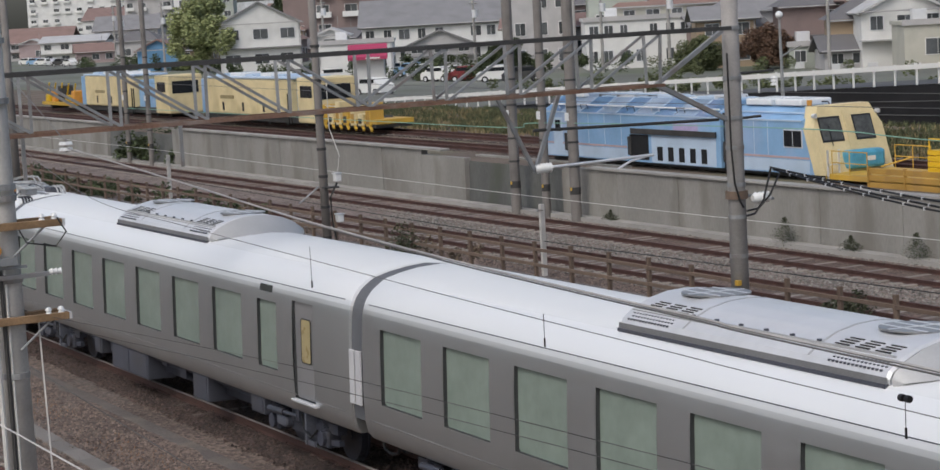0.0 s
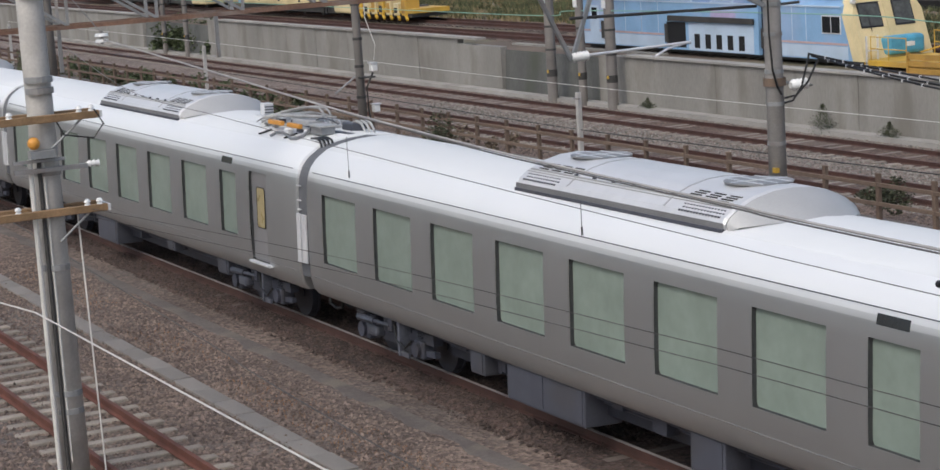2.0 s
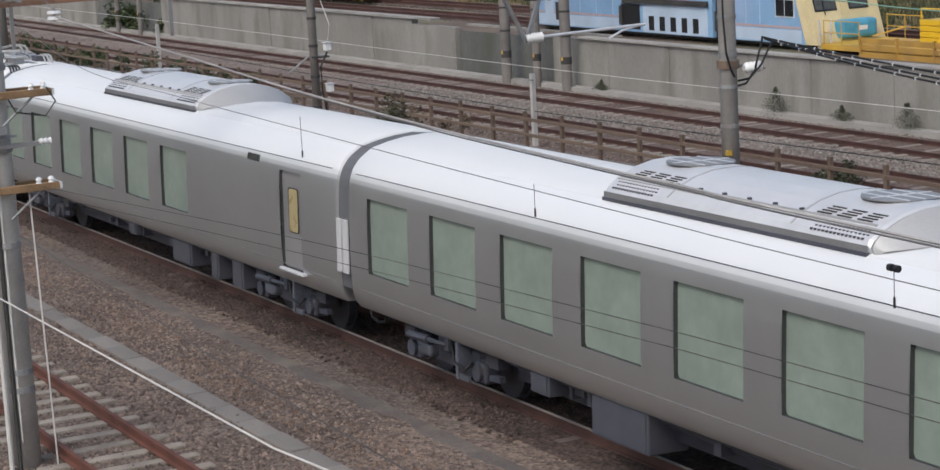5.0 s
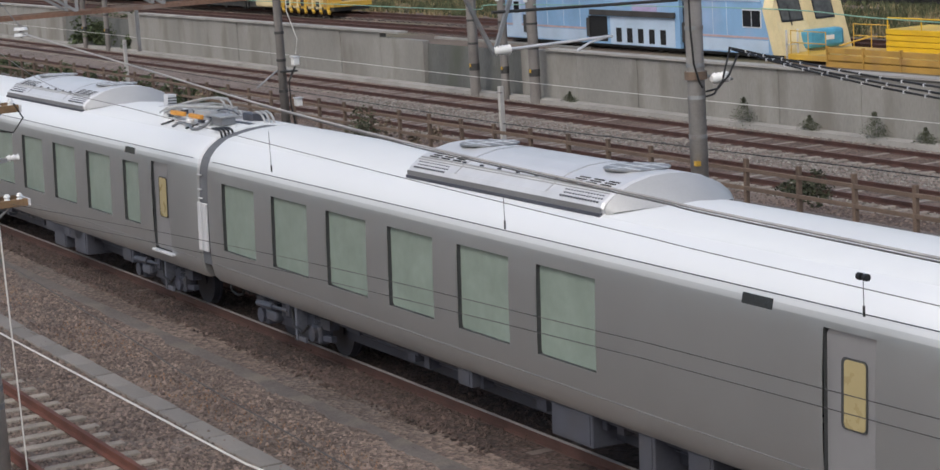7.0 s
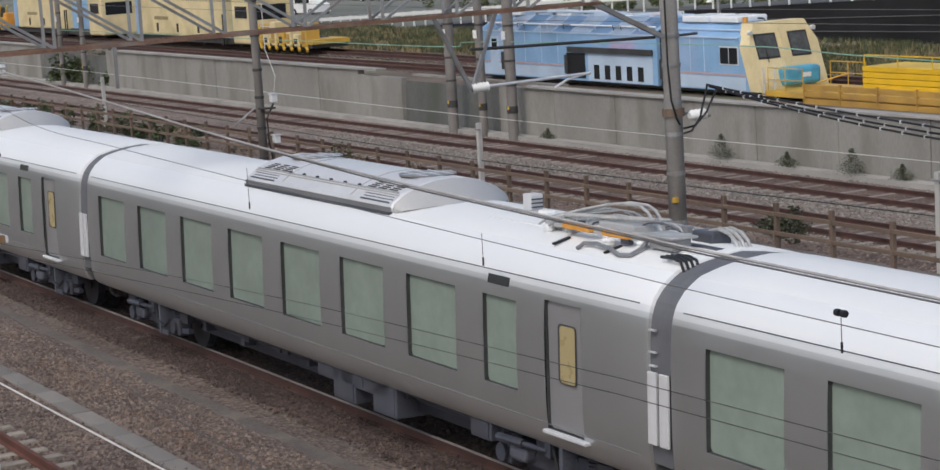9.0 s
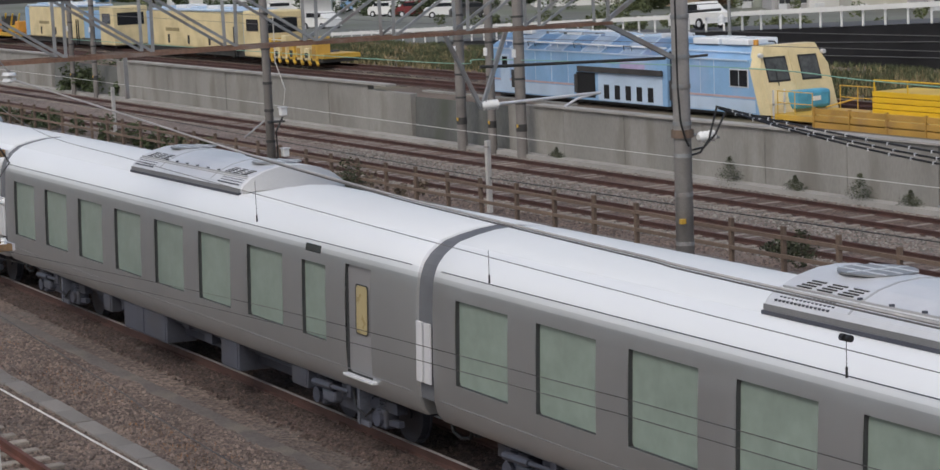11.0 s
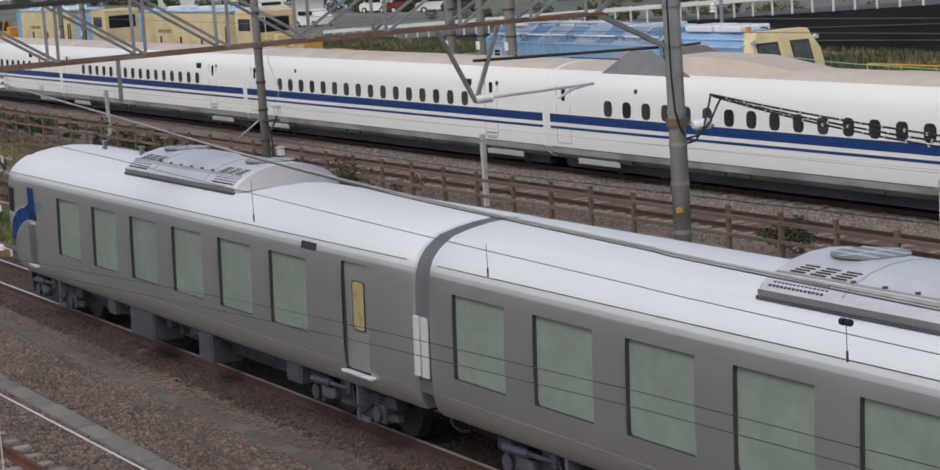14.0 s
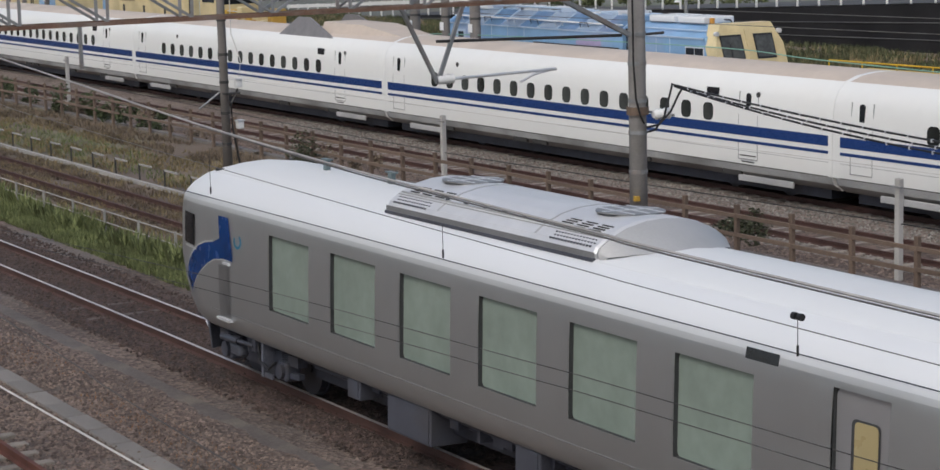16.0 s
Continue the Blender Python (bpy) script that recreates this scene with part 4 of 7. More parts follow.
    for xb in (x0 + 3.9, x1 - 3.9):
        for dx in (-1.25, 1.25):
            bm = bmesh.new()
            for y in (-0.74, 0.74):
                bmesh.ops.create_cone(bm, cap_ends=True, segments=18, radius1=0.43, radius2=0.43, depth=0.13, matrix=Matrix.Translation((xb + dx, y, 0.43)) @ Matrix.Rotation(radians(90), 4, "X"))
            tube(bm, [(xb + dx, -0.8, 0.43), (xb + dx, 0.8, 0.43)], 0.09, 8)
            bmesh.ops.remove_doubles(bm, verts=bm.verts, dist=0.0001)
            part("wheelset", bm, UNDER, car)


BOGIE_COVER = mat("pale_bogie_cover", (0.42, 0.42, 0.42), 0.5, 0, 0.12, 1, 20)


EMBLEM_BLUE = mat("emblem_light_blue", (0.16, 0.32, 0.55), 0.4, 0, 0.1)


def emblem():
    """Slanted blue shapes beside the end door."""
    bm = bmesh.new()
    for x0, x1, z0, z1 in ((-2.35, -1.0, 2.36, 2.43), (-2.2, -0.85, 2.47, 2.53), (-2.0, -1.1, 2.57, 2.61)):
        g = [[bm.verts.new((px, -1.672 + q + 0.03 * (pz - 1.9), pz)) for px, pz in ((x0, z0), (x1, z0), (x1 + 0.06, z1), (x0 + 0.06, z1))] for q in (-0.006, 0.006)]
        bm.faces.new(g[0])
        bm.faces.new(g[1][::-1])
        for k in range(4):
            bm.faces.new((g[0][k], g[1][k], g[1][(k + 1) % 4], g[0][(k + 1) % 4]))
    bmesh.ops.recalc_face_normals(bm, faces=bm.faces)
    return bm


def gangway_skin():
    """The smooth outer cover between two cars."""
    ring = [(a * 0.996, h - 0.007 * (h > 2.5)) for a, h in nose_half(40.0) if h > 0.8]
    ring = [(-a, h) for a, h in ring] + [(a, h) for a, h in ring[:-1]][::-1]
    return frustum(bmesh.new(), [[(x, y, z) for y, z in ring] for x in (-25.03, -24.87)])


def bullet_train():
    lead = thing("bullet_train_end_car", "white high-speed end car with a long duck-bill nose and blue stripe", "train car", "cars of the white train")
    ds = [0.0, 0.03, 0.1, 0.2, 0.35, 0.6, 0.9, 1.3, 1.8, 2.4, 3.0, 3.6, 4.2, 4.65, 5.1, 5.5, 5.9, 6.3, 6.8, 7.35, 8.0, 8.7, 9.5, 10.5, 12.0, 15.0, 28.1]
    end = [(a * 0.985, h - 0.02 * (h > 2.5)) for a, h in nose_half(28.1)]
    bullet_body(lead, [(-stretch(d), nose_half(d)) for d in ds] + [(-28.18, end)])
    bullet_details(lead, -28.05, -9.3, -26.09, 15, 1.0214, (-27.2, -10.1), -10.3)
    rows = []
    for i in range(9):
        y = -0.92 + 0.23 * i
        q = abs(y) / 0.92
        d0, d1 = 4.75 + 0.95 * q ** 2, 6.35 + 0.75 * q
        rows.append([(d0 + (d1 - d0) * k / 6, y) for k in range(7)])
    part("windscreen", skin_patch(rows), DARK_GLASS, lead, "dark curved windscreen", smooth=True)
    for s in (-1, 1):
        part("headlight", skin_patch([[(1.75 + 0.12 * k, s * (0.98 + 0.05 * j + 0.03 * k)) for k in range(6)] for j in range(2)], 0.01), LAMP_GREY, lead, "slim headlight strip")
        part("crew_door", boxes((-9.55, -9.53, s * 1.68 - 0.012, s * 1.68 + 0.012, 1.02, 1.6), (-8.85, -8.83, s * 1.676 - 0.012, s * 1.676 + 0.012, 1.02, 1.6)), TRAIN_GREY, lead)
        part("crew_window", oval(-9.1, 2.45, 0.2, 0.58, 1.655, s, 0.06), DARK_GLASS, lead)
    bm = bmesh.new()
    tube(bm, [(-7.6, 0, on_nose(7.3, 0) - 0.03), (-7.6, 0, on_nose(7.3, 0) + 0.10)], 0.05, 8)
    part("roof_lamp", bm, DARK_STEEL, lead)
    BULLET.append((0.0, lead))
    car = thing("bullet_train_car", "white high-speed railcar with small windows and blue stripe", "train car", "cars of the white train")
    full = nose_half(40.0)
    end = [(a * 0.9975, h - 0.004 * (h > 2.5)) for a, h in full]
    bullet_body(car, [(-24.88, end), (-24.84, full), (-12.4, full), (-0.08, full), (-0.04, end)])
    bullet_details(car, -24.72, -0.2, -21.25, 16, 1.055, (-23.9, -3.6), -0.2)
    part("gangway", gangway_skin(), WHITE_GLOSS, car, "smooth white gangway cover flush with the bodies")
    part("coupler", boxes((-25.02, -24.7, -0.7, 0.7, 0.45, 0.8)), DARK_STEEL, car)
    BULLET.append((-28.3, car))
    for i in range(1, 14):
        c = copy_thing(car, Matrix.Identity(4))
        BULLET.append((-28.3 - 25.0 * i, c))
        if i in (2, 8):
            part("emblem", emblem(), EMBLEM_BLUE, c, "light blue slanted emblem shapes")
        if i in SHIELDS:
            x = SHIELDS[i]
            for s in (-1, 1):
                pr = [(x, 3.15), (x + 1.75, 4.02), (x + 2.75, 4.02), (x + 5.6, 3.15)]
                bm = bmesh.new()
                g = [[bm.verts.new((px, s * (1.30 - 0.25 * (pz - 3.2) - t), pz)) for px, pz in pr] for t in (0, 0.08)]
                bm.faces.new(g[0])
                bm.faces.new(g[1][::-1])
                for j in range(4):
                    bm.faces.new((g[0][j], g[1][j], g[1][(j + 1) % 4], g[0][(j + 1) % 4]))
                bmesh.ops.recalc_face_normals(bm, faces=bm.faces)
                part("pantograph_shield", bm, SHIELD_GREY, c, "grey sloped pantograph shield")
            bm = bmesh.new()
            half = [(-1.0, 3.3), (-0.75, 3.86), (0.75, 3.86), (1.0, 3.3)]
            g = [[bm.verts.new((px, y * k, z0 + (z - 3.3) * q)) for y, z in half] for px, k, z0, q in ((x + 3.4, 1, 3.3, 1), (x + 6.6, 1, 3.3, 0.95), (x + 9.6, 0.9, 3.3, 0.35))]
            for p, r in zip(g, g[1:]):
                for j in range(3):
                    bm.faces.new((p[j], p[j + 1], r[j + 1], r[j]))
            bm.faces.new(g[0])
            bm.faces.new(g[-1][::-1])
            bmesh.ops.recalc_face_normals(bm, faces=bm.faces)
            part("roof_ramp", bm, TRAIN_ROOF, c, "weathered sloping cable cover")


# ---- structures ----
def retaining_wall():
    w = thing("retaining_wall", "stained grey concrete retaining wall with joints", "retaining wall", "", "structure")
    rng = random.Random(4)
    x = -260.0
    while x < 60:
        L = 4.0
        if not (-77.6 < x + 2 < -66.0) and not (-124 < x + 2 < -110):
            me = boxes((x + 0.015, x + L - 0.015, 39.3 + rng.uniform(-0.012, 0.012), 39.62, -0.7, 1.24 + (0.22 if x < -80 else 0) + rng.uniform(-0.01, 0.01)), bevel=0.02)
            part("wall_panel", me, CONCRETE, w)
        x += L
    part("recess_wall", boxes((-78, -66, 40.9, 41.2, -0.7, 1.2)), CONCRETE, w, "shaded recessed wall")
    part("recess_wall", boxes((-124, -110, 41.5, 41.8, -0.7, 1.2)), CONCRETE, w, "shaded recessed wall")
    part("coping", boxes((-260, -124, 39.2, 39.66, 1.47, 1.56), (-110, -78, 39.2, 39.66, 1.47, 1.56), (-66, 60, 39.2, 39.66, 1.25, 1.32)), GUTTER, w)
    part("kerb", boxes((-260, 60, 38.75, 39.25, -0.66, -0.5)), GUTTER, w, "pale concrete gutter edge")


def portal_beam():
    """The lattice beam that crosses the tracks."""
    g = thing("portal_beam", "rust-streaked lattice portal beam over the tracks", "gantry")
    x, y0, y1 = -34.2, 2.0, 23.6
    for dx in (-0.3, 0.3):
        part("top_chord", beam(bmesh.new(), (x + dx, y0, 6.78), (x + dx, y1, 6.80), 0.075, 0.075), DARK_STEEL, g, "dark top chord")
        part("bottom_chord", beam(bmesh.new(), (x + dx, y0, 5.76), (x + dx, y1 - 1.6, 5.78), 0.065, 0.065), RUST_STEEL, g, "rusted bottom chord")
        ys = [21.94 - 1.56 * k for k in range(13)][::-1]
        for ya, yb in zip(ys, ys[1:]):
            za, zb = (6.76, 5.8) if yb < 15.8 else (5.8, 6.76)
            part("diagonal", beam(bmesh.new(), (x + dx, ya, za), (x + dx, yb, zb), 0.045, 0.045), STEEL, g)
        for k, yb in enumerate(ys):
            part("strut", beam(bmesh.new(), (x + dx * 0.7, yb + 0.08 * dx, 5.8), (x + dx, yb, 6.76), 0.055, 0.055), STEEL, g)
    part("end_leg", tube(bmesh.new(), [(x, y0, 6.9), (x, y0, -0.3)], 0.18, 14), POLE_CONCRETE, g)
    part("knee_brace", beam(bmesh.new(), (x, y1 - 1.6, 5.78), (x, y1, 5.0), 0.09, 0.09), STEEL, g)
    part("knee_brace", beam(bmesh.new(), (x, y1 - 1.6, 5.78), (x, y1, 6.75), 0.08, 0.08), STEEL, g)


def pole(x, y, z0, z1, r0, r1, lean=0.0, label="grey round concrete catenary pole with clamps", skin=None):
    p = thing("catenary_pole", label, "utility pole", "catenary poles")
    part("shaft", tube(bmesh.new(), [(x + lean * (z1 - z0), y, z1), (x, y, z0)], r1, 18, r0), skin or POLE_CONCRETE, p, smooth=True)
    return p


express_train()
bullet_train()
retaining_wall()
portal_beam()


# ---- the tail car's nose dress ----
def nose_dress(car):
    """The blue film, the front window edge, the crew door and the skirt on the rounded nose."""
    def on(x, h, out=0.012, s=-1):
        a = math.acos(max(0.0, min(1.0, (-8.2 - x) / 2.45))) if x < -8.2 else math.pi / 2
        inset = 1.4 * (1 - math.sin(a) ** 0.62)
        xx = -8.2 + (x + 8.2) * tuck(h) if x < -8.2 else x
        return Vector((xx - out * 0.5, s * (max(0.0, lat(h) - inset) + out), h))

    def strip(rows):
        bm = bmesh.new()
        g = [[bm.verts.new(on(x, h)) for x, h in r] for r in rows]
        for a, b in zip(g, g[1:]):
            for j in range(len(a) - 1):
                bm.faces.new((a[j], b[j], b[j + 1], a[j + 1]))
        bmesh.ops.solidify(bm, geom=bm.faces[:], thickness=0.006)
        return bm

    part("blue_film", strip([[(-7.76 + 0.02 * k + (0.40 + 0.012 * k) * i / 4, 2.70 - 0.115 * k) for i in range(5)] for k in range(7)]), BLUE_FILM, car, "blue protective film beside the cab door")
    top = [(-7.55, 2.38), (-7.94, 2.25), (-8.3, 2.19), (-8.6, 2.10), (-8.85, 1.98), (-9.08, 1.82), (-9.25, 1.66), (-9.36, 1.50)]
    low = [(-7.30, 2.02), (-7.60, 2.01), (-7.94, 1.96), (-8.2, 1.86), (-8.48, 1.71), (-8.72, 1.57), (-8.95, 1.42), (-9.14, 1.28)]
    part("blue_film", strip([[(a[0] + (b[0] - a[0]) * k / 4, a[1] + (b[1] - a[1]) * k / 4) for k in range(5)] for a, b in zip(top, low)]), BLUE_FILM, car, "sweeping blue film on the nose")
    part("film_edge", strip([[(x, h), (x - 0.01, h + 0.028)] for x, h in top[1:]]), WHITE_GLOSS, car, "white edge of the film")
    part("film_edge", strip([[(x, h - 0.022), (x, h)] for x, h in low]), WHITE_GLOSS, car, "white edge of the film")
    part("front_window", strip([[(-8.80 - 0.62 * i / 4, 2.60 - 0.105 * k) for i in range(5)] for k in range(6)]), DARK_GLASS, car, "dark curved front window")
    part("window_trim", strip([[(-8.70 - 0.66 * i / 4, 2.045 - 0.03 * k) for i in range(5)] for k in range(2)]), WHITE_GLOSS, car, "white lower edge of the front window")
    part("cab_door", strip([[(-7.74 + 0.42 * i / 3, 1.90 - 0.12 * k) for i in range(4)] for k in range(8)]), DOOR_PAINT, car, "grey crew door")
    part("cab_sill", boxes((-7.8, -7.3, -1.43, -1.36, 1.0, 1.04)), PALE_METAL, car)
    part("handle_plate", boxes((-7.55, -7.3, -1.43, -1.385, 1.93, 1.97)), PALE_METAL, car)
    ring = [radians(150 + 270 * k / 14) for k in range(15)]
    part("round_mark", strip([[(-6.98 + r * 1.25 * math.cos(a), 2.36 + r * math.sin(a)) for r in (0.075, 0.12)] for a in ring]), TEAL, car, "small cyan open ring mark")
    for x in (-6.6, -4.4):
        part("antenna", boxes((x - 0.055, x + 0.055, -0.04, 0.04, 3.45, 3.64), (x - 0.13, x + 0.13, -0.05, 0.05, 3.64, 3.665), bevel=0.008), ANTENNA, car, "small teal roof antenna")
    part("snow_plough", frustum(bmesh.new(), [[(-9.62 + q, y * 0.95, 0.82), (-9.40 + q, y * 0.95, 0.24), (-9.34 + q, y * 0.95, 0.24), (-9.50 + q, y * 0.95, 0.82)] for y, q in ((-1.0, 0.25), (0.0, -0.1), (1.0, 0.25))]), BOGIE_GREY, car, "dark grey slanted snow plough")
    part("air_hose", tube(bmesh.new(), [(-9.3, -0.75, 0.9), (-9.62, -0.8, 0.78), (-9.58, -0.84, 0.62), (-9.3, -0.9, 0.55)], 0.03, 6), PALE_METAL, car, "pale hanging air hose")
    part("plug_socket", boxes((-9.0, -8.85, -0.9, -0.8, 3.25, 3.33)), BLACK, car)


for k, c in CARS:
    if k == 6:
        nose_dress(c)


# ---- fences, posts and troughs ----
def brown_fence():
    f = thing("lineside_fence", "brown weathered concrete post-and-rail fence", "fence")
    me = shared("post", boxes((-0.055, 0.055, -0.05, 0.05, -0.25, 1.02), bevel=0.012), FENCE_BROWN)
    rng = random.Random(2)
    for i in range(64):
        x = -33.88 + 1.92 * (8 - i)
        ob = piece("post", me, f, (x, 27.5 + rng.uniform(-0.02, 0.02), rng.uniform(-0.03, 0.02)))
        ob.rotation_euler = (rng.uniform(-0.02, 0.02), rng.uniform(-0.015, 0.015), 0)
    rail = shared("rail", boxes((-0.955, 0.955, -0.03, 0.03, -0.045, 0.045), bevel=0.01), FENCE_BROWN)
    for i in range(63):
        for z in (0.78, 0.36):
            piece("rail", rail, f, (-33.88 + 1.92 * (8 - i) - 0.96, 27.46, z + rng.uniform(-0.015, 0.015)))
    part("footing", boxes((-140, -18, 27.65, 27.85, -0.3, -0.06)), TROUGH_GREY, f)


def pale_railing():
    f = thing("trackside_railing", "pale weathered steel railing along the track edge", "railing")
    for i in range(28):
        x = -30 - 2.3 * i
        part("post", boxes((x - 0.025, x + 0.025, 17.57, 17.62, -0.25, 0.45)), GUTTER, f)
    for z in (0.40, 0.12):
        part("rail", bar((-30, 17.6, z), (-93, 17.75, z), 0.018, 8), GUTTER, f)


def marker_post(x, h):
    p = thing("marker_post", "slender pale concrete post beside the high-speed line", "post", "slender lineside posts")
    part("shaft", boxes((x - 0.07, x + 0.07, 29.93, 30.07, -0.6, h), bevel=0.012), PALE_CONCRETE, p)
    part("bracket", boxes((x - 0.16, x + 0.16, 29.9, 29.96, h - 0.2, h - 0.16)), STEEL, p)


def trough():
    t = thing("cable_trough", "grey concrete cable trough with separate lids", "cable trough", "", "structure")
    me = shared("lid", boxes((-0.49, 0.49, -0.17, 0.17, -0.06, 0.0), bevel=0.012), TROUGH_GREY)
    rng = random.Random(8)
    for i in range(60):
        x = -62 + i
        ob = piece("lid", me, t, (x, 10.45 - 0.0 * x + rng.uniform(-0.01, 0.01), -0.15 + rng.uniform(-0.012, 0.01)))
        ob.rotation_euler = (rng.uniform(-0.02, 0.02), 0, rng.uniform(-0.012, 0.012))
    k = thing("drain_kerb", "low pale concrete drain kerb with pegs", "kerb", "", "structure")
    me = shared("kerb_block", boxes((-0.98, 0.98, -0.06, 0.06, -0.3, -0.06), bevel=0.015), GUTTER)
    for i in range(40):
        piece("kerb_block", me, k, (-32 - 2.0 * i, 21.9, rng.uniform(-0.01, 0.01)))
        pg = part("peg", bar((-32 - 2.0 * i, 22.25, -0.2), (-32 - 2.0 * i, 22.25, 0.32), 0.03, 6), DARK_STEEL, k)
        part("peg_arm", boxes((-32 - 2.0 * i, -31.0 - 2.0 * i, 22.23, 22.27, 0.28, 0.33)), GUTTER, pg, "pale arm of the peg")


brown_fence()
pale_railing()
trough()
for x, h in ((-33.36, 1.62), (-53.2, 1.56), (-86.2, 1.75), (-120, 1.8)):
    marker_post(x, h)
track("rusty side track between the lines", lambda x: 19.95, -400, 60, 1.067, 0.0, DARK_RUST, DARK_SLEEPER, -95, -28, 0.62, 1.0, False, -0.184)
track("grey siding on the upper yard", lambda x: 42.75, -300, 40, 1.067, 1.32, DARK_RUST, DARK_SLEEPER, -150, -60, 0.65, 1.0, False)
track("siding on the upper yard with polished rails", lambda x: 46.0, -300, 40, 1.067, 1.36, DARK_RUST, DARK_SLEEPER, -150, -60, 0.65, 1.0, False)


# ---- poles and overhead line ----
def ring_clamp(p, x, y, z, r, m=None):
    part("clamp", bar((x, y, z - 0.04), (x, y, z + 0.04), r, 16), m or STEEL, p)


def insulator(parent, x, y, z, axis="Z", r=0.09, n=4, step=0.07):
    bm = bmesh.new()
    rot = Matrix.Rotation(radians(90), 4, axis) if axis != "Z" else Matrix.Identity(4)
    for k in range(n):
        bmesh.ops.create_cone(bm, cap_ends=True, segments=12, radius1=r, radius2=r * 0.55, depth=step * 0.8, matrix=Matrix.Translation((x, y, z)) @ rot @ Matrix.Translation((0, 0, (k - n / 2) * step)))
    return part("insulator", bm, PORCELAIN, parent, "white porcelain insulator")


def big_pole():
    x, y = -34.35, 23.9
    p = pole(x, y, -0.3, 9.2, 0.188, 0.165, skin=MID_POLE)
    for z in (1.2, 2.2, 3.0, 3.65, 4.4, 5.0, 5.8, 6.8, 7.6):
        ring_clamp(p, x, y, z, 0.194)
    part("band", bar((x, y, 3.36), (x, y, 3.52), 0.232, 16), FENCE_BROWN, p, "rusty brown band")
    part("hazard_plate", boxes((x + 0.1, x + 0.2, y - 0.2, y - 0.1, 1.62, 1.72)), YELLOW, p, "small yellow hazard mark")
    insulator(p, x + 0.15, y + 0.42, 3.35, "X", 0.12, 4, 0.1)
    part("bracket", bar((x, y, 3.45), (x + 0.15, y + 0.8, 3.3), 0.03), STEEL, p)
    for k, (dy, low) in enumerate(((-0.24, 3.2), (0.62, 3.0), (0.85, 3.1))):
        pts = [(x + 0.26, y + dy * 1.1, 4.05 - 0.1 * k), (x + 0.26, y + dy, 3.75), (x + 0.26, y + dy * 0.75, low + 0.3), (x + 0.26, y + dy * 0.4, low + 0.05), (x + 0.26, y + 0.05, low + 0.02)] if k else [(x + 0.2, y + dy * 1.0, 6.3 - k * 1.3), (x + 0.24, y + dy * 1.05, 4.4), (x + 0.26, y + dy * 0.9, 3.7), (x + 0.26, y + dy * 0.45, low + 0.15), (x + 0.26, y + dy * 0.1, low)]
        part("hanging_cable", tube(bmesh.new(), pts, 0.022, 6), BLACK, p, "black hanging cable")
    for z, L in ((5.87, 0.95), (4.97, 0.6)):
        part("arm", bar((x, y, z), (x + 0.1, y + L, z + 0.02), 0.03), DARK_STEEL, p)
    insulator(p, x + 0.1, y + 0.95, 5.72, "Z", 0.08, 3, 0.07)
    # the clipped cables slung on to the next pole
    b = thing("cable_bundle", "black cables with white clips slung from the concrete pole", "cable")
    for k, (y0, z0, z1) in enumerate(BUNDLE):
        pts = sag((x + 0.24, y + y0, z0), (-22.0, y + 0.3, z1), 0.12 + 0.05 * k, 20) + sag((-22.0, y + 0.3, z1), (10.0, y + 0.15, 4.2), 0.5, 16)[1:]
        part("cable", tube(bmesh.new(), pts, 0.02, 6), BLACK, b)
        for q in pts[1:26]:
            part("clip", boxes((q.x - 0.012, q.x + 0.012, q.y - 0.03, q.y + 0.02, q.z - 0.03, q.z + 0.026)), PALE_METAL, b)


BUNDLE = ((0.68, 3.95, 3.37), (0.93, 3.85, 3.30), (0.75, 3.9, 3.22))


def second_pole():
    x, y = -55.4, 24.0
    p = pole(x, y, -0.3, 9.5, 0.135, 0.105, -0.012, "leaning dark concrete pole with two white service boxes", DARK_POLE)
    for z in (1.0, 1.9, 2.8, 3.6, 4.6, 5.6, 6.6):
        ring_clamp(p, x - 0.012 * z, y, z, 0.142, DARK_STEEL)
    for z, w in ((2.75, 0.11), (1.55, 0.11)):
        b = part("service_box", boxes((x + 0.1, x + 0.32, y + 0.24, y + 0.43, z - w, z + w), bevel=0.025), PORCELAIN, p, "white service box")
        part("lid", boxes((x + 0.08, x + 0.34, y + 0.22, y + 0.45, z + w, z + w + 0.03)), PALE_METAL, b)
    part("bracket", boxes((x, x + 0.3, y - 0.1, y + 0.35, 2.45, 2.5)), DARK_STEEL, p)
    pts = [(x + 0.25, y + 0.35, 2.95), (x + 0.3, y + 0.4, 3.4), (x + 0.15, y + 0.2, 4.2), (x + 0.1, y + 0.22, 5.6)]
    part("lead_wire", tube(bmesh.new(), pts, 0.015, 5), PALE_WIRE, p)
    part("strut", bar((x - 0.15, y - 0.1, 2.5), (x - 0.2, y - 0.75, 2.05), 0.03), STEEL, p)
    part("cable_loop", tube(bmesh.new(), [(x + 0.25, y + 0.3, 2.6), (x + 0.3, y + 0.05, 2.2), (x + 0.22, y + 0.1, 1.5), (x + 0.25, y + 0.3, 0.2)], 0.03, 6), BLACK, p)


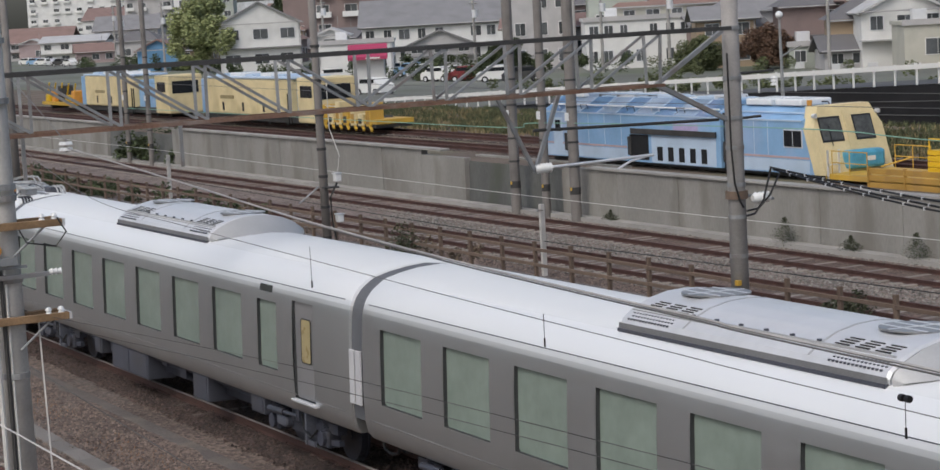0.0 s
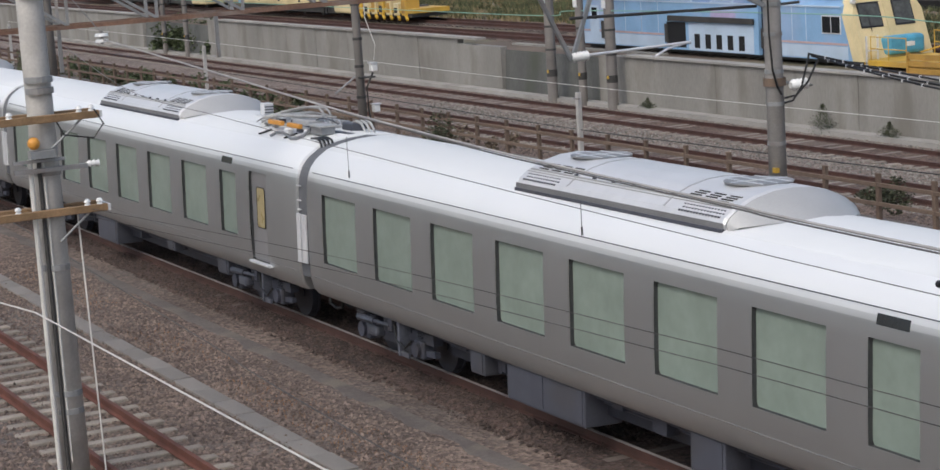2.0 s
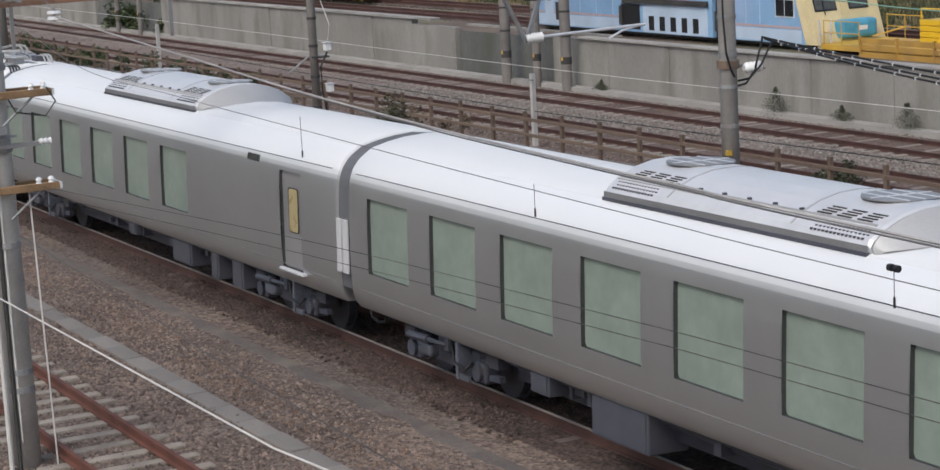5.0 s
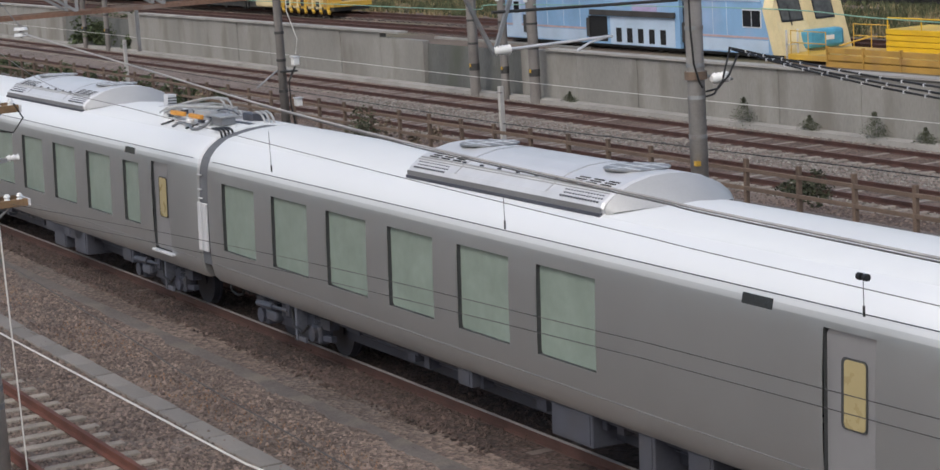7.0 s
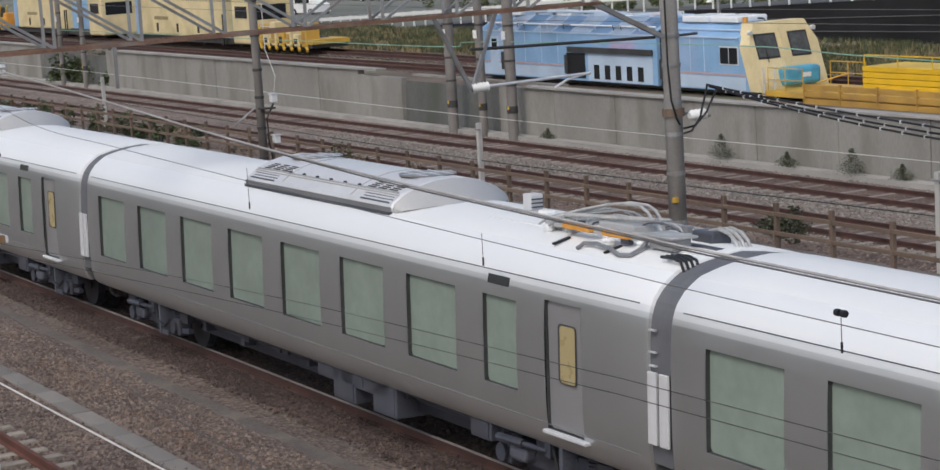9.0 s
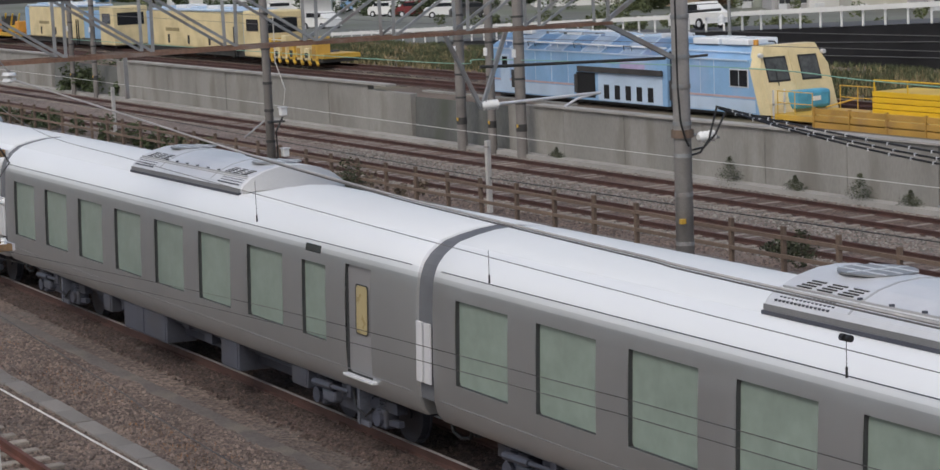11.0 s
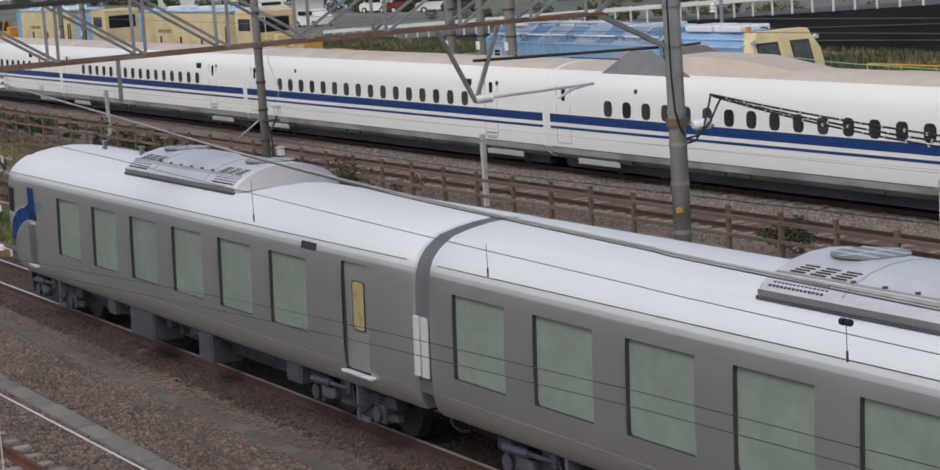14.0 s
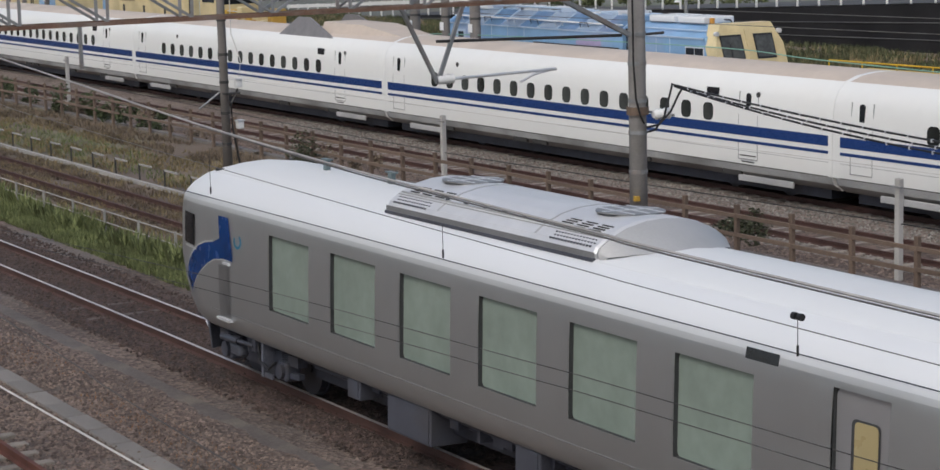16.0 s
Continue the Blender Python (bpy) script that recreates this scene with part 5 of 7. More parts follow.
def near_pole():
    x, y = -27.35, 7.16
    p = pole(x, y, -0.3, 11.5, 0.195, 0.165, -0.012, "near grey concrete pole with wooden crossarms and conduits", mat("near_pole_concrete", (0.50, 0.485, 0.46), 0.85, 0, 0.14, 1.5, 25, stain=(0.25, 0.23, 0.21), stain_scale=1.0, stain_amount=0.6))
    for z in (0.9, 1.15, 2.9, 4.2, 5.3, 5.45, 6.6, 7.4):
        ring_clamp(p, x, y, z, 0.19)
    for z in (4.93, 3.66):
        arm = part("crossarm", boxes((x + 0.16, x + 0.26, y - 0.85, y + 0.72, z - 0.05, z + 0.05), (x - 0.26, x - 0.16, y - 0.85, y + 0.72, z - 0.05, z + 0.05), bevel=0.008), mat("crossarm_wood_%d" % (z * 10), (0.27, 0.17, 0.09), 0.85, 0, 0.25, 3, 30, bump=0.2), p, "weathered brown wooden crossarm")
        part("brace", bar((x + 0.22, y + 0.5, z - 0.02), (x + 0.18, y + 0.05, z - 0.4), 0.018), STEEL, arm)
        for dy in (0.62, 0.45, -0.5):
            insulator(arm, x + 0.21, y + dy, z + 0.11, "Z", 0.05, 2, 0.05)
        part("tip_plate", boxes((x - 0.28, x + 0.28, y + 0.72, y + 0.75, z - 0.045, z + 0.045)), PALE_METAL, arm)
    arm = part("bracket_arm", boxes((x + 0.17, x + 0.23, y - 0.5, y + 0.5, 4.22, 4.28), (x + 0.17, x + 0.23, y - 0.5, y + 0.2, 4.36, 4.40)), STEEL, p)
    insulator(arm, x + 0.2, y + 0.55, 4.27, "X", 0.05, 3, 0.06)
    bm = bmesh.new()
    bmesh.ops.create_uvsphere(bm, u_segments=16, v_segments=10, radius=0.085, matrix=Matrix.Translation((x + 0.2, y - 0.2, 4.62)))
    part("warning_ball", bm, ORANGE, p, "orange warning ball", smooth=True)
    part("junction_box", boxes((x + 0.15, x + 0.32, y - 0.28, y + 0.05, 4.42, 4.52)), STEEL, p)
    for dy, r, m in ((-0.26, 0.035, PALE_WIRE), (-0.14, 0.028, DARK_STEEL), (-0.08, 0.02, PALE_WIRE)):
        part("conduit", bar((x + 0.15, y + dy, -0.2), (x + 0.13, y + dy, 4.4), r, 8), m, p, "vertical conduit")
    part("guy_wire", bar((x + 0.15, y + 0.32, 3.6), (x + 0.3, y + 0.34, -0.2), 0.012, 5), PALE_WIRE, p)
    part("wire_loop", tube(bmesh.new(), [(x + 0.2, y + 0.1, 4.95), (x + 0.3, y + 0.2, 4.7), (x + 0.3, y + 0.6, 4.62), (x + 0.3, y + 0.75, 4.8), (x + 0.25, y + 0.65, 5.0)], 0.012, 5), BLACK, p)


def steel_post(x, y, top, w, label="grey lattice steel post of the high-speed line"):
    p = thing("line_post", label, "utility pole", "posts of the high-speed overhead line")
    part("shaft", tube(bmesh.new(), [(x, y, top), (x, y, -0.7)], w, 12), DARK_POLE, p)
    part("band", bar((x, y, 0.35), (x, y, 0.62), w + 0.012, 12), DARK_STEEL, p)
    part("hazard_plate", boxes((x + 0.02, x + 0.11, y - w - 0.03, y - w - 0.005, 0.50, 0.62)), YELLOW, p, "yellow hazard plate")
    part("number_plate", boxes((x - 0.13, x + 0.13, y - w - 0.03, y - w - 0.005, 3.1, 3.4)), PORCELAIN, p, "small white plate")
    for z in (1.4, 2.3, 3.6, 4.6, 5.6):
        ring_clamp(p, x, y, z, w + 0.01, DARK_STEEL)


def drop_frame():
    """The hanger below the portal beam that carries the contact line's arms."""
    g = thing("contact_line_support", "hanging steel support with insulated registration arms", "catenary support")
    x = -34.3
    for ya in (18.5, 19.85):
        part("hanger", beam(bmesh.new(), (x, ya, 5.76), (x, 19.25, 4.3), 0.07, 0.07), STEEL, g)
    insulator(g, x, 19.38, 4.36, "X", 0.1, 5, 0.07)
    part("arm_tube", bar((x, 19.5, 4.36), (x, 21.93, 4.41), 0.03, 8), PALE_METAL, g, "pale arm tube")
    part("tie_tube", bar((x, 19.25, 5.09), (x, 23.5, 4.985), 0.03, 8), DARK_STEEL, g, "dark tie tube")
    part("steady_arm", tube(bmesh.new(), [(x, 21.8, 4.4), (x, 21.4, 4.33), (x, 21.1, 4.2)], 0.025, 6), PALE_METAL, g)
    for y in (9.4, 12.2):
        part("hanger", beam(bmesh.new(), (x, y, 5.76), (x, y, 5.0), 0.06, 0.06), STEEL, g)


big_pole()
second_pole()
near_pole()
pole(-89.0, 24.0, -0.3, 9.5, 0.19, 0.15, skin=DARK_POLE)
drop_frame()
pole(10.0, 8.25, -0.3, 9.0, 0.2, 0.17)
pole(10.0, 24.05, -0.3, 9.0, 0.2, 0.17)
for px, w in ((-70.6, 0.2), (-68.2, 0.16), (-66.0, 0.2), (-118, 0.15), (-114, 0.15), (-30.0, 0.2)):
    steel_post(px, 38.7, 9.0, w)


def wire(points, r, material, label="thin grey overhead wire", name="overhead_wire", smooth=True):
    if smooth and len(points) > 2:      # a smooth line through the points
        p = [Vector(q) for q in points]
        p = [2 * p[0] - p[1]] + p + [2 * p[-1] - p[-2]]
        points = []
        for a, b, c, d in zip(p, p[1:], p[2:], p[3:]):
            for i in range(8):
                u = i / 8
                points.append(0.5 * (2 * b + (c - a) * u + (2 * a - 5 * b + 4 * c - d) * u * u + (3 * b - a - 3 * c + d) * u ** 3))
        points.append(p[-2])
    t = part(name, tube(bmesh.new(), [tuple(q) for q in points], r, 5), material)
    return tagged(t, label, "wire", "overhead wires")


Y8 = 8.2
wire([(-19.6, Y8, 5.415), (-16.6, Y8, 5.282), (-14.7, Y8, 5.228), (-12.4, Y8, 5.178), (-9.4, Y8, 5.126), (10, Y8, 4.93)], 0.0075, WIRE, "grey auxiliary wire clipped under the messenger wire")
wire([(-27.8, Y8, 5.89), (-22.9, Y8, 5.62), (-19.6, Y8, 5.43), (-16.6, Y8, 5.305), (-14.7, Y8, 5.25), (-12.4, Y8, 5.20), (-9.4, Y8, 5.15), (10, Y8, 4.95)], 0.012, mat("weathered_messenger_wire", (0.44, 0.425, 0.41), 0.5, 0.3, 0.2, 1.0, 9), "thick weathered messenger wire over the train")
wire([(-34.3, 9.4, 5.5), (-26.74, Y8, 5.24), (-23.23, Y8, 5.12), (-19.45, Y8, 5.03), (-16, Y8, 4.955), (-12.8, Y8, 4.90), (-9.2, Y8, 4.855), (10, Y8, 4.7)], 0.004, WIRE)
wire([(-27.1, 7.65, 3.66), (-19.8, Y8, 3.85), (-13.57, Y8, 4.06), (-9.98, Y8, 4.14), (10, Y8, 4.5)], 0.004, DARK_STEEL)
wire([(-27.1, 7.5, 3.6), (-19.8, Y8, 3.70), (-13.57, Y8, 3.93), (-9.98, Y8, 4.015), (10, Y8, 4.4)], 0.004, DARK_STEEL)
wire([(-34.3, Y8, 2.66), (-29.0, Y8, 2.40), (-24.0, Y8, 2.165), (-19.3, Y8, 1.95), (10, Y8, 1.1)], 0.008, DARK_STEEL, "dark cable strung low over the yard")
wire([(-34.2, 2.0, 3.9), (-24.1, 6.0, 2.93), (-15.2, 6.0, 3.0), (10, Y8, 3.3)], 0.010, PALE_WIRE, "white sheathed wire strung low over the yard", smooth=False)
for i, (x, za, zb) in enumerate(((-19.4, 5.16, 4.76), (-14.6, 4.98, 4.73), (-10.05, 4.925, 4.70))):
    d = thing("dropper", "thin dropper with clamps between two overhead wires", "dropper", "droppers of the overhead line")
    part("rod", bar((x, Y8, za), (x, Y8, zb), 0.003, 5), DARK_STEEL, d)
    part("clamp", tube(bmesh.new(), [(x, Y8, zb - 0.02), (x, Y8, zb + 0.05)], 0.009, 6), BLACK, d)
    if i == 2:
        for s in (-0.03, 0.03):
            part("bobbin", bar((x + s - 0.018, Y8, za + 0.012), (x + s + 0.018, Y8, za + 0.012), 0.024, 10), BLACK, d, "black bobbin insulator")
bell = thing("tension_insulator", "white double-bell strain insulator on a wire", "insulator")
bm = bmesh.new()
for dz in (-0.035, 0.045):
    bmesh.ops.create_cone(bm, cap_ends=True, segments=14, radius1=0.10, radius2=0.085, depth=0.04, matrix=Matrix.Translation((-27.75, Y8, 5.9 + dz)))
part("bell", bm, PORCELAIN, bell)
part("pin", bar((-27.75, Y8, 5.82), (-27.75, Y8, 6.0), 0.02, 8), STEEL, bell)
wire([(-27.75, Y8, 5.97), (-30.6, 8.6, 6.4), (-34.2, 9.2, 6.78)], 0.008, WIRE)
wire([(-33.36, 30, 1.60 + 0.22)] + [(-53.2, 30, 1.76), (-86.2, 30, 1.92), (-120, 30, 1.95)], 0.009, PALE_WIRE, "pale wire strung along slender posts")
wire([(-20, 30, 1.85), (-33.36, 30, 1.82)], 0.009, PALE_WIRE, "pale wire strung along slender posts")
wire([(-20, 30, 0.75), (-34, 30, 0.635), (-45.5, 30, 0.52), (-59, 30, 0.47), (-101, 30, 0.86)], 0.014, BLACK, "black cable slung along slender posts")
wire([(-118, 38.7, 2.6), (-82.3, 38.7, 2.656), (-70.6, 38.7, 2.71), (-68.2, 38.7, 2.95), (-51.9, 38.7, 3.167), (-45.5, 38.7, 3.0), (-30, 38.7, 2.75)], 0.018, GREEN_WIRE, "green sheathed wire over the retaining wall")
for z in (3.35, 3.75):
    wire([(-118, 38.65, z + 1.0), (-112, 36.9, z + 0.95), (-66, 36.9, z + 0.6), (-36, 36.9, z + 0.78), (-30, 38.6, z + 0.8)], 0.01, WIRE, smooth=False)


# ---- yard machines ----
# Mid-grey panes for the raked cab front, paler than DARK_GLASS.
CAB_GLASS = mat("grey_cab_glass", (0.085, 0.088, 0.082), 0.15, 0, 0.3, 1.5, 9)


def blue_machine():
    Y0, Y1, FL = 41.3, 44.2, 1.36
    m = thing("track_machine", "faded blue track maintenance machine with a cream yellow cab end", "rail vehicle")

    def section(x0, x1, top, mt=SKY_BLUE, name="body"):
        pr = [(Y0, FL), (Y0, 3.14), (Y0 + 0.9, top), (Y1 - 0.9, top), (Y1, 3.14), (Y1, FL)]
        return part(name, frustum(bmesh.new(), [[(x, y, z) for y, z in pr] for x in (x0, x1)]), mt, m)
    b = section(-72.7, -60.2, 3.68)
    pr = [(Y0, FL), (Y0, 3.14), (Y0 + 0.9, 3.55), (Y1 - 0.9, 3.55), (Y1, 3.14), (Y1, FL)]
    c = part("body", frustum(bmesh.new(), [[(-59.9, y, z) for y, z in pr], [(-54.78 - 0.36 * (z - FL), y, z) for y, z in pr]]), SKY_BLUE, m)
    part("link_gap", boxes((-60.25, -59.85, Y0 + 0.15, Y1 - 0.15, FL, 3.3)), BLACK, m)
    # roof panels, pale and separate
    for i in range(9):
        x = -72.4 + 1.33 * i
        bm = bmesh.new()
        q = [(x, Y0 + 0.03, 3.155), (x + 1.22, Y0 + 0.03, 3.155), (x + 1.22, Y0 + 0.88, 3.665), (x, Y0 + 0.88, 3.665)]
        bm.faces.new([bm.verts.new((a, bb - 0.02, cc + 0.02)) for a, bb, cc in q])
        bmesh.ops.solidify(bm, geom=bm.faces[:], thickness=0.03)
        part("roof_panel", bm, PALE_BLUE if i % 2 else SKY_BLUE, b)
        part("roof_rib", beam(bmesh.new(), (x + 1.27, Y0 - 0.01, 3.15), (x + 1.27, Y0 + 0.9, 3.70), 0.04, 0.05), PALE_BLUE, b)
        part("roof_hatch", boxes((x + 0.1, x + 1.15, Y0 + 0.95, Y0 + 2.0, 3.68, 3.74 + 0.05 * (i % 2)), bevel=0.02), PALE_BLUE if i % 3 else PORCELAIN, b)
    part("walkway_rail", boxes((-66.0, -60.4, Y0 - 0.10, Y0 - 0.04, 2.42, 2.62)), DARK_STEEL, b, "dark sliding-door rail")
    part("engine_bay", boxes((-66.2, -64.9, Y0 - 0.01, Y0 + 0.2, 1.45, 2.38)), BLACK, b, "open dark engine bay")
    for i in range(5):
        part("grille", boxes((-64.3 + i * 0.72, -63.95 + i * 0.72, Y0 - 0.015, Y0 + 0.05, 1.46, 1.98)), BLACK, b)
        part("louvre_frame", boxes((-64.36 + i * 0.72, -63.89 + i * 0.72, Y0 - 0.008, Y0 + 0.05, 1.42, 2.02)), PALE_BLUE, b)
    part("lower_panel", boxes((-64.7, -60.5, Y0 - 0.005, Y0 + 0.05, 1.38, 2.38)), PALE_BLUE, b)
    part("side_door", boxes((-71.9, -71.2, Y0 - 0.012, Y0 + 0.05, 1.42, 2.9)), PALE_BLUE, b)
    part("door_pane", boxes((-71.75, -71.35, Y0 - 0.02, Y0 + 0.05, 2.35, 2.8)), DARK_GLASS, b)
    part("emblem", boxes((-63.2, -61.6, Y0 - 0.008, Y0 + 0.05, 2.62, 2.86)), mat("faded_pink_marking", (0.42, 0.36, 0.55), 0.6, 0, 0.15), b, "faded pink marking")
    for x0, x1, bb in ((-72.6, -66.4, b), (-59.8, -55.1, c)):
        part("pale_band", boxes((x0, x1, Y0 - 0.006, Y0 + 0.05, 1.40, 1.82)), PALE_BLUE, bb, "pale blue lower band")
        part("pink_line", boxes((x0, x1, Y0 - 0.010, Y0 + 0.05, 1.86, 1.93)), mat("pink_line_paint", (0.50, 0.36, 0.36), 0.6), bb)
    w = part("cab_side_window", boxes((-56.5, -55.45, Y0 - 0.014, Y0 + 0.05, 2.22, 2.84), bevel=0.01), PALE_METAL, c)
    for x in (-56.46, -55.96):
        part("pane", boxes((x, x + 0.46, Y0 - 0.02, Y0 + 0.05, 2.26, 2.80)), DARK_GLASS, w)
    # cream cab end, raked
    def rake(z, off=0.0):
        return -54.30 - 0.36 * (z - FL) + off
    Q0, Q1 = Y0 - 0.008, Y1 + 0.008
    pr = [(Q0, FL), (Q0, 2.9), (Q0 + 0.35, 3.60), (Q1 - 0.35, 3.60), (Q1, 2.9), (Q1, FL)]
    bm = frustum(bmesh.new(), [[(rake(z, -0.55), y, z) for y, z in pr], [(rake(z), y + (0.05 if y < 42 else -0.05), z) for y, z in pr]])
    cab = part("cab_end", bm, CREAM, m, "cream yellow cab end")

    def on_front(ya, yb, za, zb, o0, o1):
        return frustum(bmesh.new(), [[(rake(z, o), y, z) for y, z in ((ya, za), (yb, za), (yb, zb), (ya, zb))] for o in (o0, o1)])
    for ya, yb in ((41.55, 42.45), (42.95, 43.75)):
        fr = part("front_window", on_front(ya, yb, 2.42, 3.24, -0.02, 0.015), BLACK, cab)
        part("pane", on_front(ya + 0.05, yb - 0.05, 2.48, 3.18, 0.0, 0.025), CAB_GLASS, fr)
    part("pillar", on_front(42.62, 42.72, 1.5, 3.4, -0.02, 0.02), CREAM, cab)
    for y in (41.4, 44.0):
        part("corner_lamp", bar((rake(3.3, 0.02), y, 3.3), (rake(3.3, 0.16), y, 3.3), 0.08, 10), PALE_METAL, cab)
    part("wiper", on_front(41.9, 41.93, 2.3, 2.95, 0.03, 0.045), BLACK, cab)
    part("blue_panel", boxes((-54.62, -54.12, 42.2, 43.7, 1.5, 2.12), bevel=0.12), TEAL, cab, "teal front panel")
    part("emblem", boxes((-54.125, -54.11, 42.9, 43.25, 1.75, 1.9)), PORCELAIN, cab)
    part("step_ladder", boxes((-54.25, -54.2, 41.35, 41.4, 1.0, 2.2), (-54.25, -54.2, 41.8, 41.85, 1.0, 2.2), (-54.25, -54.2, 41.35, 41.85, 1.3, 1.34), (-54.25, -54.2, 41.35, 41.85, 1.7, 1.74)), PALE_METAL, cab)
    part("beacon", bar((-56.2, 42.2, 3.55), (-56.2, 42.2, 3.75), 0.09, 10), ORANGE, c, "orange beacon lamp")
    for x in (-59.6, -57.9):
        part("roof_unit", boxes((x, x + 1.5, 42.0, 43.3, 3.54, 3.78), bevel=0.06), PORCELAIN, c, "white roof air unit")
    part("roof_unit", boxes((-72.0, -70.6, 42.0, 43.2, 3.66, 3.92), bevel=0.06), PORCELAIN, b, "white roof air unit")
    for x in (-69, -67.2, -62):
        part("exhaust_box", boxes((x, x + 0.9, 42.3, 43.2, 3.66, 3.84), bevel=0.03), PALE_METAL, b)
    part("roof_pipe", bar((-72.3, Y0 + 0.2, 3.42), (-60.5, Y0 + 0.2, 3.40), 0.035, 6), PORCELAIN, b)
    part("roof_pipe", bar((-59.8, Y0 + 0.3, 3.36), (-55.2, Y0 + 0.3, 3.36), 0.03, 6), PALE_BLUE, c)
    for k, (xa, xb, y, z) in enumerate(((-72.0, -68.2, 42.6, 3.80), (-67.5, -61.0, 43.0, 3.78), (-71.0, -63.5, 42.2, 3.82), (-59.6, -56.0, 42.8, 3.66))):
        part("roof_pipe", tube(bmesh.new(), [(xa, y, z - 0.12), (xa + 0.1, y, z), (xb - 0.1, y + 0.1, z), (xb, y + 0.1, z - 0.12)], 0.03, 6), (PORCELAIN, STEEL, PALE_BLUE, DARK_STEEL)[k], b if k < 3 else c)
    for k in range(7):
        x = -71.6 + 1.7 * k
        part("grab_rail", tube(bmesh.new(), [(x, Y0 + 0.15, 3.24), (x, Y0 + 0.1, 3.42), (x + 0.5, Y0 + 0.1, 3.42), (x + 0.5, Y0 + 0.15, 3.24)], 0.016, 5), (PORCELAIN, DARK_STEEL)[k % 2], b)
    for x, w in ((-60.0, 0.25), (-71.0, 0.3), (-66.3, 0.2)):
        part("hanging_gear", boxes((x, x + w, Y0 - 0.06, Y0, 1.6, 2.3), bevel=0.02), DARK_STEEL, b)
    part("eave_trim", boxes((-72.7, -60.2, Y0 - 0.03, Y0 + 0.02, 3.10, 3.15)), PALE_BLUE, b)
    part("eave_trim", boxes((-59.9, -55.5, Y0 - 0.03, Y0 + 0.02, 3.10, 3.15)), PALE_BLUE, c)
    rng = random.Random(5)
    for k in range(10):
        x = -72.2 + 1.15 * k + rng.uniform(-0.3, 0.3)
        part("roof_fitting", boxes((x, x + rng.uniform(0.2, 0.6), Y0 + 1.0, Y0 + 1.5, 3.66, 3.76 + rng.uniform(0, 0.14)), bevel=0.02), (PORCELAIN, PALE_BLUE, STEEL)[k % 3], b)
    for k in range(4):
        part("panel_joint", boxes((-70.4 + 1.2 * k, -70.37 + 1.2 * k, Y0 - 0.012, Y0 + 0.02, 1.95, 3.1)), PALE_BLUE, b)
    for k in range(3):
        part("panel_joint", boxes((-59.0 + 0.8 * k, -58.97 + 0.8 * k, Y0 - 0.012, Y0 + 0.02, 1.95, 3.08)), PALE_BLUE, c)
    part("underframe", boxes((-72.5, -54.8, 41.6, 43.9, 1.22, 1.4)), DARK_STEEL, m)
    for x in (-71, -69, -58, -56):
        part("wheelset", tube(bmesh.new(), [(x, 42.1, 1.62), (x, 43.4, 1.62)], 0.3, 14), DARK_STEEL, m)
    # yellow handrails and walkway before the cab
    f = part("platform", boxes((-54.4, -52.2, 41.4, 44.1, 1.25, 1.42)), YELLOW, m, "yellow front platform")
    for y in (41.45, 44.05):
        for x in (-54.1, -53.2, -52.3):
            part("handrail_post", bar((x, y, 1.4), (x, y, 2.2), 0.018), YELLOW, f)
        for z in (1.8, 2.18):
            part("handrail", bar((-54.1, y, z), (-52.3, y, z), 0.018), YELLOW, f)
    part("lamp_tube", bar((-52.3, 42, 1.7), (-51.4, 42.6, 2.0), 0.03), YELLOW, f)


def yellow_wagon():
    Y0, Y1 = 41.2, 43.9
    m = thing("flat_wagon", "yellow low-sided rail wagon with slatted sides and railings", "rail vehicle")
    part("floor", boxes((-52.0, -36, Y0 + 0.1, Y1 - 0.1, 1.3, 1.42)), YELLOW, m)
    for i in range(9):
        x = -51.9 + 1.75 * i
        for z in (1.12, 1.34, 1.56):
            part("side_board", boxes((x, x + 1.66, Y0, Y0 + 0.06, z, z + 0.18), bevel=0.01), OCHRE if i < 4 else RUST_STEEL, m)
        part("stake", boxes((x - 0.07, x, Y0 - 0.03, Y0 + 0.07, 1.05, 1.78)), OCHRE, m)
    r = thing("yellow_skip", "bright yellow open steel container with railing", "container")
    for k in range(4):
        part("side_plank", boxes((-51.7, -38, 43.4, 43.5, 1.40 + 0.19 * k, 1.57 + 0.19 * k), bevel=0.01), BRIGHT_YELLOW, r)
    part("box", boxes((-51.7, -38, 43.5, 45.2, 1.3, 2.13)), BRIGHT_YELLOW, r)
    for i in range(9):
        part("rail_post", bar((-51.6 + 1.6 * i, 43.4, 2.1), (-51.6 + 1.6 * i, 43.4, 2.5), 0.025), BRIGHT_YELLOW, r)
    part("top_rail", bar((-51.6, 43.4, 2.5), (-38, 43.4, 2.5), 0.025), BRIGHT_YELLOW, r)


